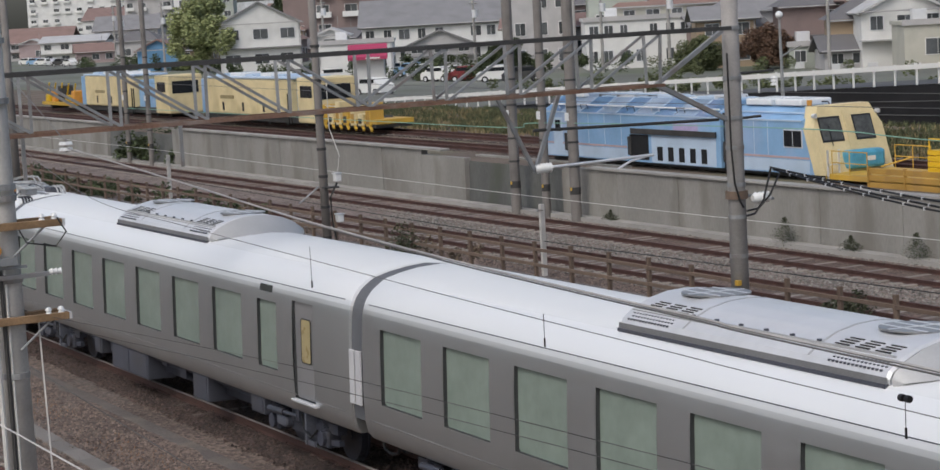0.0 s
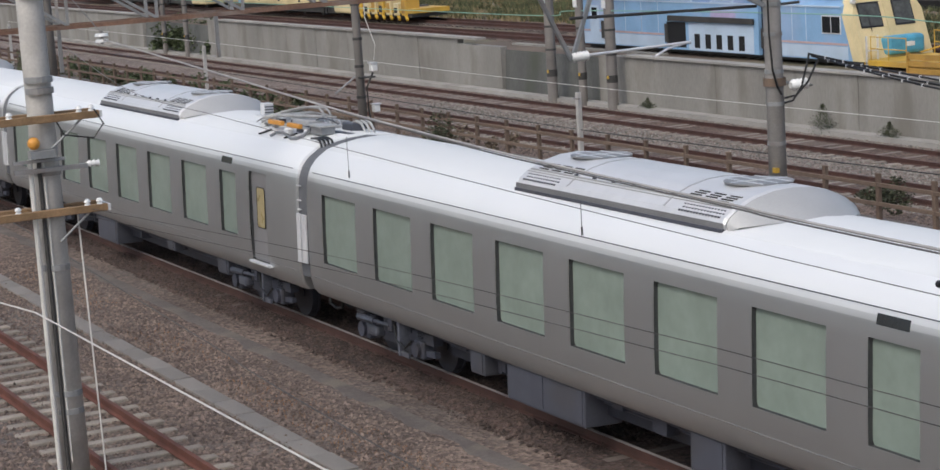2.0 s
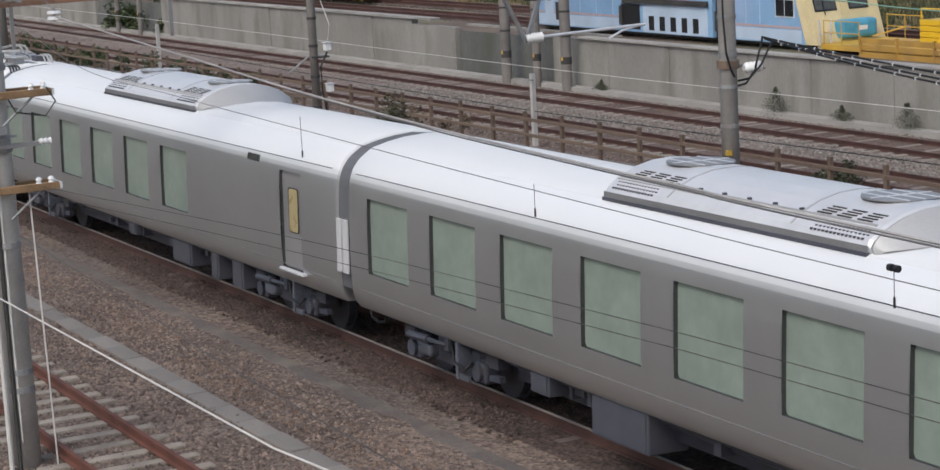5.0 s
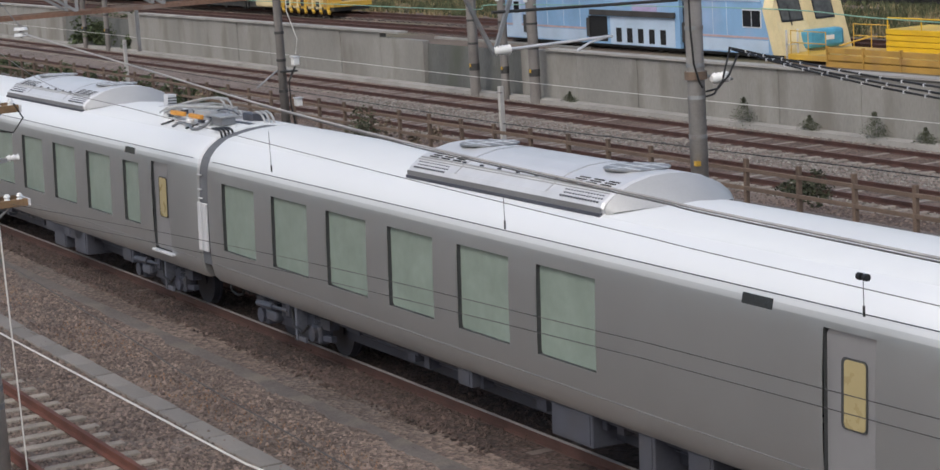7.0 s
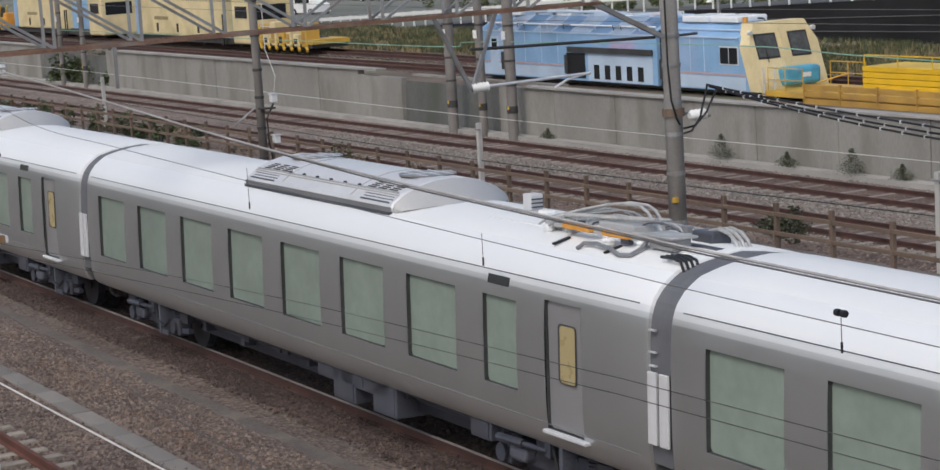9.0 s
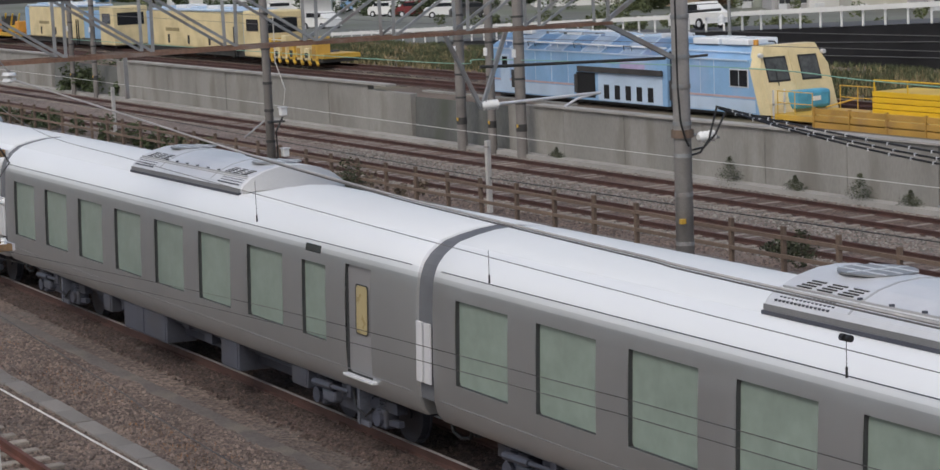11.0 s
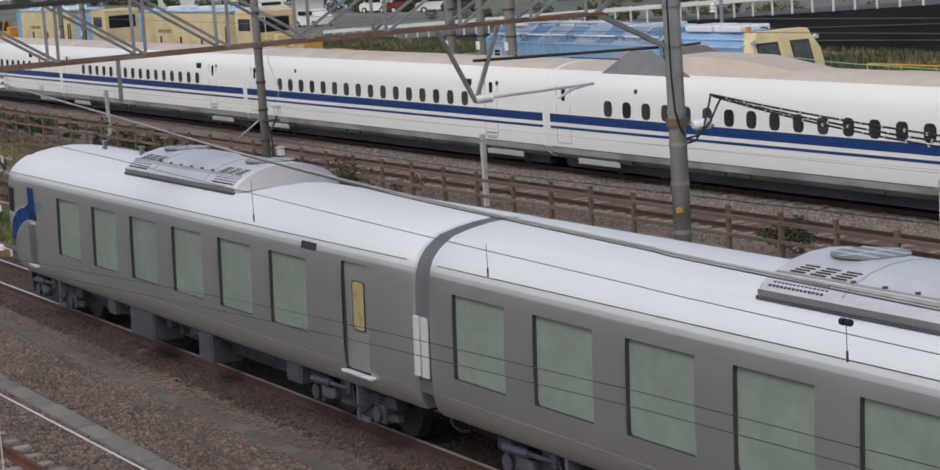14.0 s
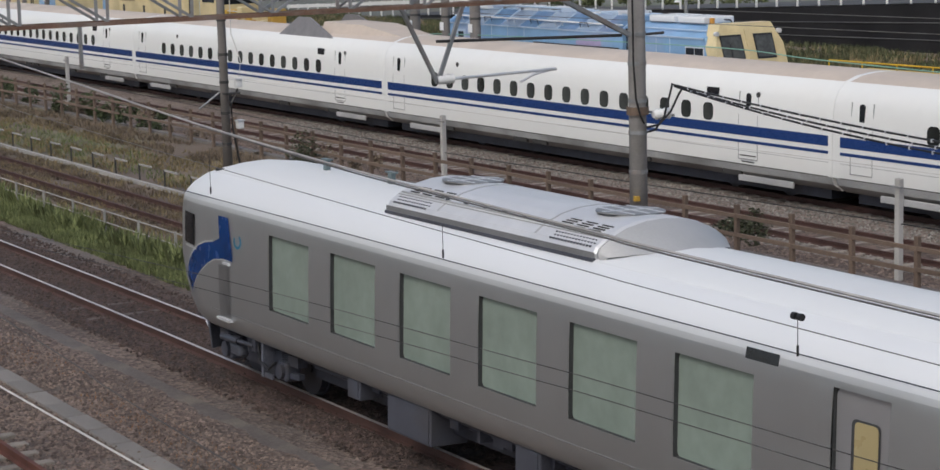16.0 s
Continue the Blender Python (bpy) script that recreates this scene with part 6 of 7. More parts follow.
def cream_machine(x0, x1, y0=44.4, tail=0.0, link=0.76):
    """A yard machine from x0 to x1: an end panel, a hatched body, a blue link of a given length, a cab and an open tail frame with gear."""
    y1, z0 = y0 + 2.4, 1.9
    m = thing("track_machine", "cream yellow track maintenance machine with a pale blue roof", "rail vehicle", "cream yard machines")
    xe = x1 - tail
    cab = xe - 2.6
    hull = cab - link - 0.04
    b = part("body", boxes((x0 + 0.9, hull, y0, y1, z0, 4.0), bevel=0.08), CREAM, m)
    part("roof", boxes((x0 + 0.7, hull + 0.15, y0 - 0.04, y1 + 0.04, 4.0, 4.12), bevel=0.04), PALE_BLUE, m, "pale blue roof")
    part("end_panel", boxes((x0, x0 + 0.88, y0, y1, z0, 3.95), bevel=0.05), SKY_BLUE, m)
    part("link_panel", boxes((hull + 0.02, cab - 0.02, y0 + 0.35, y1 - 0.35, z0, 3.75)), SKY_BLUE, m)
    c = part("cab", boxes((cab, xe, y0, y1, z0 - 0.3, 4.1), bevel=0.1), CREAM, m, "cream yellow cab")
    part("cab_window", boxes((cab + 0.5, xe - 0.5, y0 - 0.02, y0 + 0.1, 3.0, 3.65), bevel=0.02), DARK_GLASS, c)
    part("front_window", boxes((xe - 0.1, xe + 0.02, y0 + 0.3, y1 - 0.3, 2.9, 3.7), bevel=0.02), DARK_GLASS, c)
    part("sign_bar", boxes((x0 + 3.2, x0 + 5.4, y0 - 0.012, y0 + 0.1, 2.8, 3.0)), mat("faded_marking_%d" % -x0, (0.30, 0.24, 0.12), 0.6), b, "faded unreadable marking")
    n = int((hull - x0 - 1.6) / 1.6)
    for i in range(int((hull - x0) / 2.4)):
        part("roof_gear", boxes((x0 + 1.4 + 2.4 * i, x0 + 2.6 + 2.4 * i + 0.5 * (i % 2), y0 + 0.5, y1 - 0.6, 4.1, 4.24 + 0.08 * (i % 2)), bevel=0.03), (PALE_BLUE, PORCELAIN)[i % 2], b)
    part("side_step", boxes((hull - 0.5, hull - 0.42, y0 - 0.06, y0, 1.5, 3.2), (hull - 0.1, hull - 0.02, y0 - 0.06, y0, 1.5, 3.2)), BLACK, b)
    for i in range(n):
        part("hatch", boxes((x0 + 1.3 + 1.6 * i, x0 + 2.7 + 1.6 * i, y0 - 0.01, y0 + 0.1, z0 + 0.1, 2.7 if i % 2 else 2.5), bevel=0.01), CREAM, b)
        if i % 2:
            part("opening", boxes((x0 + 1.9 + 1.6 * i, x0 + 2.2 + 1.6 * i, y0 - 0.02, y0 + 0.1, z0 + 0.2, 2.6)), BLACK, b)
    part("underframe", boxes((x0 + 0.3, x1 - 0.2, y0 + 0.2, y1 - 0.2, 1.55, z0 + 0.05)), DARK_STEEL, m)
    k = x0 + 1.4
    while k < x1 - 0.8:
        part("wheelset", tube(bmesh.new(), [(k, y0 + 0.5, 1.72), (k, y1 - 0.5, 1.72)], 0.36, 14), DARK_STEEL, m)
        k += 2.7
    if tail:
        t = part("tail_frame", boxes((xe, x1, y0 + 0.15, y1 - 0.15, 1.75, 1.98)), YELLOW, m, "yellow tail frame")
        for i in range(int(tail / 0.95)):
            xa, ht = xe + 0.3 + 0.95 * i, (0.75, 0.35, 0.95, 0.5)[i % 4]
            g = part("tail_gear", boxes((xa, xa + 0.62, y0 + 0.1, y0 + 0.9, 1.62, 1.9 + ht), bevel=0.05), CREAM if i % 3 else YELLOW, t)
            part("gear_cover", boxes((xa + 0.12, xa + 0.5, y0 + 0.08, y0 + 0.12, 1.75, 1.8 + ht * 0.6)), DARK_STEEL if i % 2 else OCHRE, g)
            part("clamp_arm", beam(bmesh.new(), (xa + 0.3, y0 + 0.2, 1.7), (xa + 0.75, y0 + 0.1, 1.42), 0.12, 0.12), YELLOW, t)
        part("handrail", tube(bmesh.new(), [(xe, y0 + 0.15, 2.6), (xe + 2.2, y0 + 0.15, 2.6), (xe + 2.2, y0 + 0.15, 1.9)], 0.03), PALE_METAL, t)


blue_machine()
yellow_wagon()
cream_machine(-120.5, -95.6, tail=7.3)
cream_machine(-146.5, -127.8, 44.8, link=4.2)


def trolley(x0, x1, y0):
    """A low yellow trolley with a lattice of lifting gear."""
    m = thing("rail_trolley", "low yellow rail trolley loaded with orange lifting gear", "rail vehicle")
    part("deck", boxes((x0, x1, y0, y0 + 2.3, 1.75, 1.98)), YELLOW, m)
    for i in range(5):
        xa = x0 + 0.3 + (x1 - x0 - 1.2) * i / 4
        part("gear", boxes((xa, xa + 0.8, y0 + 0.2, y0 + 1.2, 1.98, 2.5 + 0.35 * (i % 3)), bevel=0.08), (BRIGHT_YELLOW, ORANGE, DARK_STEEL)[i % 3], m)
        part("stay", beam(bmesh.new(), (xa, y0 + 0.3, 1.98), (xa + 1.0, y0 + 0.3, 3.4), 0.09, 0.09), BRIGHT_YELLOW, m)
    for k in (0.8, x1 - x0 - 0.8):
        part("wheelset", tube(bmesh.new(), [(x0 + k, y0 + 0.5, 1.68), (x0 + k, y0 + 1.8, 1.68)], 0.3, 14), DARK_STEEL, m)


trolley(-157.0, -149.0, 44.8)


# ---- ramp road with guard rail ----
def ramp():
    def top(x):
        return 2.06 + 0.0414 * (x + 115)
    r = thing("ramp_wall", "black retaining slope below a rising road", "retaining wall", "", "structure")
    xs = [-160 + 5 * i for i in range(33)]
    bm = bmesh.new()
    a = [bm.verts.new((x, 59.6, 0.9)) for x in xs]
    b = [bm.verts.new((x, 60.2, max(0.95, top(x) - 0.9))) for x in xs]
    for i in range(len(xs) - 1):
        bm.faces.new((a[i], a[i + 1], b[i + 1], b[i]))
    bmesh.ops.solidify(bm, geom=bm.faces[:], thickness=-0.2)
    part("slope_sheet", bm, BLACK_WALL, r)
    for k in (0.35, 0.65):
        pts = [(x, 59.6 + 0.6 * k - 0.03, 0.9 + k * (max(0.95, top(x) - 0.9) - 0.9)) for x in xs]
        part("seam", tube(bmesh.new(), pts, 0.03, 4), mat("seam_grey_%d" % (k * 100), (0.08, 0.08, 0.08), 0.8), r)
    bm = bmesh.new()
    a = [bm.verts.new((x, 60.2, max(0.95, top(x) - 0.88))) for x in xs]
    b = [bm.verts.new((x, 68.0, max(0.95, top(x) - 0.85))) for x in xs]
    c = [bm.verts.new((x, 90.0, 0.55)) for x in xs]
    for q, w in ((b, c),):
        bank = bmesh.new()
        vs = [[bank.verts.new(v.co) for v in r] for r in (q, w)]
        for i in range(len(xs) - 1):
            bank.faces.new((vs[0][i], vs[0][i + 1], vs[1][i + 1], vs[1][i]))
        tagged(part("bank", bank, FAR_GROUND), "rough grassy bank behind the ramp road", "bank", "", "structure")
    for v in c:
        bm.verts.remove(v)
    for q, w in ((a, b),):
        for i in range(len(xs) - 1):
            bm.faces.new((q[i], q[i + 1], w[i + 1], w[i]))
    tagged(part("ramp_road", bm, ASPHALT), "grey asphalt road rising on a ramp", "road", "", "structure")
    g = thing("guard_rail", "white steel guard rail along the ramp road", "guard rail")
    for i in range(47):
        x = -128 + 1.5 * i
        part("post", bar((x, 60.4, top(x) - 1.0), (x, 60.4, top(x) + 0.06), 0.055, 8), WHITE_PAINT, g)
    for i in range(23):
        x = -128 + 3.0 * i
        bm = bmesh.new()
        beam(bm, (x, 60.3, top(x) - 0.08), (x + 3.0, 60.3, top(x + 3) - 0.08), 0.05, 0.22)
        part("rail_panel", bm, WHITE_PAINT, g)
    return top


ramp_top = ramp()


R_RED_CAR = mat("dark_red_car_paint", (0.20, 0.03, 0.035), 0.3, 0, 0.05)


def car(x, y, z, rz, paint, label):
    m = thing("parked_car", label, "car", "parked cars", "", (x, y, z))
    m.rotation_euler = (0, 0, radians(rz))
    prof = [(-1.75, 0.25), (-1.78, 0.75), (-1.55, 0.95), (-1.2, 1.0), (-0.75, 1.42), (0.75, 1.45), (1.35, 1.0), (1.72, 0.85), (1.78, 0.3)]
    b = part("body", frustum(bmesh.new(), [[(px, yy, pz) for px, pz in prof] for yy in (-0.72, 0.72)]), paint, m)
    part("side_window", boxes((-0.95, 0.95, -0.74, 0.74, 1.02, 1.34)), DARK_GLASS, b)
    for px in (-1.1, 1.12):
        for yy in (-0.7, 0.7):
            w = part("wheel", bar((px, yy - 0.09, 0.3), (px, yy + 0.09, 0.3), 0.3, 14), BLACK, m)
            part("rim", bar((px, yy - 0.1, 0.3), (px, yy + 0.1, 0.3), 0.17, 10), PALE_METAL, w)
    return m


car(-172.1, 86.9, 0.62, 20, WHITE_PAINT, "white van parked in a yard beyond the railway")
car(-166.0, 90.0, 0.6, 40, PALE_METAL, "silver car parked in a yard beyond the railway")
car(-147.5, 68.7, 0.9, 10, WHITE_PAINT, "white car parked beyond the siding")
car(-190.0, 84.0, 0.6, 70, WHITE_PAINT, "white car parked beside a wall")
rng = random.Random(77)
LOT_PAINTS = [(WHITE_PAINT, "white"), (PALE_METAL, "silver"), (DARK_STEEL, "dark grey"), (SKY_BLUE, "pale blue"), (R_RED_CAR, "dark red")]
for i in range(11):
    paint, tone = LOT_PAINTS[(0, 1, 2, 0, 3, 0, 2, 1, 4, 0, 2)[i]]
    car(-214 + 5.6 * i + rng.uniform(-0.6, 0.6), 96.5 - 0.9 * i + rng.uniform(-1, 1), 0.58, 62 + rng.uniform(-8, 8), paint, tone + " car parked in the lot before the houses")
for i in range(6):
    paint, tone = LOT_PAINTS[(0, 3, 0, 1, 2, 0)[i]]
    car(-408 + 8.5 * i, 114 - 0.8 * i, 0.5, 20 + rng.uniform(-15, 15), paint, tone + " car parked beside the distant workshops")
VAN = car(-86.4, 64.0, ramp_top(-86.4) - 0.86, 2, WHITE_PAINT, "white van driving along the ramp road")


def street_lamp(x, y, z, h):
    m = thing("street_lamp", "slender grey street lamp with a round white head", "street lamp", "street lamps by the road")
    part("mast", tube(bmesh.new(), [(x, y, z), (x - 0.1, y, z + h)], 0.1, 8, 0.06), STEEL, m)
    part("arm", bar((x - 0.1, y, z + h * 0.62), (x + 0.7, y + 0.6, z + h * 0.72), 0.04), STEEL, m)
    bm = bmesh.new()
    bmesh.ops.create_uvsphere(bm, u_segments=14, v_segments=8, radius=0.18, matrix=Matrix.Translation((x - 0.1, y, z + h)))
    part("lamp_head", bm, PORCELAIN, m, "round white lamp head")


street_lamp(-79.5, 58.2, 1.1, 5.2)


def town_pole(x, y, h):
    m = thing("utility_pole", "grey utility pole with crossarms among the houses", "utility pole", "utility poles in the town")
    part("shaft", bar((x, y, 0.2), (x, y, h), 0.16, 10, 0.12), POLE_CONCRETE, m)
    for z in (h - 0.5, h - 1.3):
        part("crossarm", boxes((x - 0.9, x + 0.9, y - 0.06, y + 0.06, z - 0.06, z + 0.06)), STEEL, m)
    part("transformer", bar((x + 0.35, y, h - 2.7), (x + 0.35, y, h - 1.9), 0.28, 12), PALE_METAL, m)


for px, py, ph in ((-210, 92, 10), (-182, 96, 9), (-240, 84, 10), (-150, 98, 9), (-133, 102, 10), (-280, 92, 10), (-345, 112, 11), (-166, 101, 9)):
    town_pole(px, py, ph)


# ---- houses ----
# Greyer than DARK_GLASS, to soften the contrast with the pale window surrounds.
TOWN_GLASS = mat("grey_window_glass", (0.10, 0.108, 0.115), 0.2, 0, 0.2, 0.5, 6, per_object=0.5)
def house(x, y, w, h, wall, roof, kind="gable", rz=62, deep=None, rows=2, cols=3, label="small house with a tiled roof", rh=None, balcony=False, z0=0.4):
    d = deep or max(5.0, w * 0.8)
    m = thing("house", label, "house", "houses beyond the railway", "", (x, y, z0))
    m.rotation_euler = (0, 0, radians(rz))
    rh = rh if rh is not None else (w * 0.22 if kind != "flat" else 0.3)
    eave = h - rh
    part("wall", boxes((-w / 2, w / 2, 0, d, 0, eave)), wall, m)
    if kind == "flat":
        part("roof", boxes((-w / 2 - 0.15, w / 2 + 0.15, -0.15, d + 0.15, eave, h)), roof, m)
    else:
        bm = bmesh.new()
        if kind == "gable":      # ridge runs away from the camera side
            pr = [(-w / 2 - 0.5, eave - 0.15), (0, h), (w / 2 + 0.5, eave - 0.15), (w / 2 + 0.4, eave - 0.3), (0, h - 0.22), (-w / 2 - 0.4, eave - 0.3)]
            frustum(bm, [[(px, yy, pz) for px, pz in pr] for yy in (-0.5, d + 0.5)])
            g = bmesh.new()
            frustum(g, [[(-w / 2, yy, eave - 0.05), (0, yy, h - 0.25), (w / 2, yy, eave - 0.05)] for yy in (0.0, d)])
            part("gable_wall", g, wall, m)
        elif kind == "side":     # ridge runs along the front
            pr = [(-0.5, eave - 0.1), (d / 2, h), (d + 0.5, eave - 0.1), (d + 0.4, eave - 0.28), (d / 2, h - 0.2), (-0.4, eave - 0.28)]
            frustum(bm, [[(px, yy, pz) for yy, pz in pr] for px in (-w / 2 - 0.5, w / 2 + 0.5)])
        else:                    # hipped
            frustum(bm, [[(-w / 2 - 0.5, -0.5, eave), (w / 2 + 0.5, -0.5, eave), (w / 2 + 0.5, d + 0.5, eave), (-w / 2 - 0.5, d + 0.5, eave)],
                         [(-w / 5, d * 0.45, h), (w / 5, d * 0.45, h), (w / 5, d * 0.55, h), (-w / 5, d * 0.55, h)]])
        part("roof", bm, roof, m)
    rng = random.Random(int(abs(x) * 7 + w * 13))
    fh = eave / rows
    for r in range(rows):
        for c in range(cols):
            if rng.random() < 0.15:
                continue
            ww, hh = min(1.9, w / cols * rng.uniform(0.42, 0.62)), min(1.25, fh * 0.45)
            cx, cz = -w / 2 + w / cols * (c + 0.5) + rng.uniform(-0.15, 0.15), fh * r + fh * 0.35
            wd = part("window", boxes((cx - ww / 2 - 0.06, cx + ww / 2 + 0.06, -0.05, 0.05, cz - 0.06, cz + hh + 0.06)), PALE_METAL if rng.random() < 0.5 else WHITE_PAINT, m)
            part("pane", boxes((cx - ww / 2, cx - 0.02, -0.065, 0.02, cz, cz + hh)), TOWN_GLASS, wd)
            part("pane", boxes((cx + 0.02, cx + ww / 2, -0.065, 0.02, cz, cz + hh)), TOWN_GLASS, wd)
            if balcony and r > 0:
                part("balcony", boxes((cx - ww * 0.7, cx + ww * 0.7, -0.9, -0.05, cz - 0.7, cz + 0.15)), WHITE_PAINT, m)
        for c in range(2):
            cy, cz = d * (0.3 + 0.4 * c), fh * r + fh * 0.35
            wd = part("window", boxes((w / 2 - 0.05, w / 2 + 0.05, cy - 0.6, cy + 0.6, cz, cz + min(1.1, fh * 0.42))), WHITE_PAINT, m)
            part("pane", boxes((w / 2 - 0.02, w / 2 + 0.065, cy - 0.53, cy + 0.53, cz + 0.06, cz + min(1.1, fh * 0.42) - 0.06)), TOWN_GLASS, wd)
    if kind == "flat":
        part("water_tank", boxes((-w * 0.3, -w * 0.3 + 1.2, d * 0.3, d * 0.3 + 1.0, h, h + 0.9), bevel=0.05), PALE_METAL, m)
        part("parapet_edge", boxes((-w / 2 - 0.2, w / 2 + 0.2, -0.2, -0.12, h - 0.35, h + 0.12)), W_GREY, m)
    else:
        part("antenna_mast", bar((w * 0.2, d * 0.5, h - 0.8), (w * 0.2, d * 0.5, h + 1.2), 0.03, 5), STEEL, m)
        part("gutter", bar((-w / 2 - 0.3, -0.55, eave - 0.1), (w / 2 + 0.3, -0.55, eave - 0.1), 0.07, 6), W_GREY, m)
    part("downpipe", bar((w / 2 - 0.15, -0.08, 0), (w / 2 - 0.15, -0.08, eave - 0.1), 0.05, 6), W_GREY, m)
    part("air_unit", boxes((-w / 2 + 0.4, -w / 2 + 1.2, -0.45, -0.1, 0.0, 0.65), bevel=0.03), PALE_METAL, m)
    if rows > 1 and kind != "flat":
        part("canopy", boxes((-w / 2 - 0.2, w / 2 + 0.2, -0.8, 0.0, fh - 0.08, fh + 0.05)), roof, m)
    return m


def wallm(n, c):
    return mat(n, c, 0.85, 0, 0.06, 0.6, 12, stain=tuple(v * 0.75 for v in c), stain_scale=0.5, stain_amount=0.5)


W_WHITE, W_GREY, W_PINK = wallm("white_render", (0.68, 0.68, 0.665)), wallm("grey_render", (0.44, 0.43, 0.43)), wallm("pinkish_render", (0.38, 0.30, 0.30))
# brown siding is toned up a little for the haze over the town
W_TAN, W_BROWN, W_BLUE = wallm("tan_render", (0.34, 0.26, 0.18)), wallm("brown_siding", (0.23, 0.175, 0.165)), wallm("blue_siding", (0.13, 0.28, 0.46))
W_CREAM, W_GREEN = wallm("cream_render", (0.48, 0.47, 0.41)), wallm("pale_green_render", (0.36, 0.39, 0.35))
R_GREY, R_DARK = wallm("grey_roof_tiles", (0.23, 0.228, 0.235)), wallm("dark_roof_tiles", (0.145, 0.142, 0.147))
R_BROWN, R_PALE, R_RED = wallm("brown_roof_sheet", (0.24, 0.16, 0.14)), wallm("pale_roof_sheet", (0.46, 0.46, 0.46)), wallm("magenta_awning", (0.36, 0.045, 0.11))
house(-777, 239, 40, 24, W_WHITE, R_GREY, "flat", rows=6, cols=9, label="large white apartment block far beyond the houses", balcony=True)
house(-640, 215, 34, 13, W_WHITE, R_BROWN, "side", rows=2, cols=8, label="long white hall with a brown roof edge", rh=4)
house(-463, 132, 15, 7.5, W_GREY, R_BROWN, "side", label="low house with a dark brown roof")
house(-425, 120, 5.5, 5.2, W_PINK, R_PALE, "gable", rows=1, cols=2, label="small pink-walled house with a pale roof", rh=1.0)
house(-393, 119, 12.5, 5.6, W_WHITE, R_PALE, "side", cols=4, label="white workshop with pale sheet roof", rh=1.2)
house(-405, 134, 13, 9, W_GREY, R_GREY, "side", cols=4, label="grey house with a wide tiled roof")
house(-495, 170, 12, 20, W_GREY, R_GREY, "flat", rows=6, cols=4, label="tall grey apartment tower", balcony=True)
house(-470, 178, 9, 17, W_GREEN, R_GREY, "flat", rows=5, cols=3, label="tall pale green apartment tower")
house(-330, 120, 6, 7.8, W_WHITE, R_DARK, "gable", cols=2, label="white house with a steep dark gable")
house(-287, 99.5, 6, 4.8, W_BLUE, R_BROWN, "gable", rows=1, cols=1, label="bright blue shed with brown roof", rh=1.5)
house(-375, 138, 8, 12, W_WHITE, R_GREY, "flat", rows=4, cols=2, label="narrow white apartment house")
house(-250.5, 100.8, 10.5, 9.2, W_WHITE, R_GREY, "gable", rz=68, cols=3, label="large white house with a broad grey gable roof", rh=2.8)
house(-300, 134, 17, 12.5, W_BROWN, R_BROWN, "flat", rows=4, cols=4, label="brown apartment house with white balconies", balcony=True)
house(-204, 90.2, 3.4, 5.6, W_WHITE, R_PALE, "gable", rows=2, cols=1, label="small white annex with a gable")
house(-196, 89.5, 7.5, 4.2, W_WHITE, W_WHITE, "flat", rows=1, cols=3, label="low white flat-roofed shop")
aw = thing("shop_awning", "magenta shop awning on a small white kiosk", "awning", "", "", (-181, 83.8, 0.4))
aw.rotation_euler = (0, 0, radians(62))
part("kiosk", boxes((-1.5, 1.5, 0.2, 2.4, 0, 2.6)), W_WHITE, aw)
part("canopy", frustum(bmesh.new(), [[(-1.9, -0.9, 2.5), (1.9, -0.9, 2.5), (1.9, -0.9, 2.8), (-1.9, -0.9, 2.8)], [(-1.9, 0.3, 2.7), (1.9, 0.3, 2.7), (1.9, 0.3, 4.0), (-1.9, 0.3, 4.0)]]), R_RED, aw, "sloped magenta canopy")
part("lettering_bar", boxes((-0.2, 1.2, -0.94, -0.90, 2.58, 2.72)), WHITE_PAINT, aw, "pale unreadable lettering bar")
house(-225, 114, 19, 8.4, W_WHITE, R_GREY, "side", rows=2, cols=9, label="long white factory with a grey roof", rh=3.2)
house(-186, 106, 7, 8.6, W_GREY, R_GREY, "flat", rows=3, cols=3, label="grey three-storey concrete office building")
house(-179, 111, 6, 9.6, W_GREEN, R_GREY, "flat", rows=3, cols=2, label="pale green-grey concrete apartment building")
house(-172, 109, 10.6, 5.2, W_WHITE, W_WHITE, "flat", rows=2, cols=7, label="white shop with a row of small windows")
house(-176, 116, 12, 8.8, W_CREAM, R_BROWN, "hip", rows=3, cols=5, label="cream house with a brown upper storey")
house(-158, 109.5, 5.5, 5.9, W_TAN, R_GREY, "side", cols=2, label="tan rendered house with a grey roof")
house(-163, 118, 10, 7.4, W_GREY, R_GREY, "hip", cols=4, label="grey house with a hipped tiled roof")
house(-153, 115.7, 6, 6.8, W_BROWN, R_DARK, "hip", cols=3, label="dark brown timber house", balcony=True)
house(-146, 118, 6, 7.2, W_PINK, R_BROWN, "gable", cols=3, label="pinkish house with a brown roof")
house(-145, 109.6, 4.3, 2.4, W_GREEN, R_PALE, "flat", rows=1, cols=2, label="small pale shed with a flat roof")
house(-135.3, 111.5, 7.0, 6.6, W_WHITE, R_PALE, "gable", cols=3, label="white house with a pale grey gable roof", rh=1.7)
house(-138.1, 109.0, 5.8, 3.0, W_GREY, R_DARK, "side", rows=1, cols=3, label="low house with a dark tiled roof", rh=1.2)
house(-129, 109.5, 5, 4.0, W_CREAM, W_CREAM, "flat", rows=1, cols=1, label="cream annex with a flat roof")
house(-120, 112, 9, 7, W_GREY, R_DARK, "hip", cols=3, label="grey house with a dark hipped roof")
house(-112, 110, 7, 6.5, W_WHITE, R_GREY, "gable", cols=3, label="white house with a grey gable")
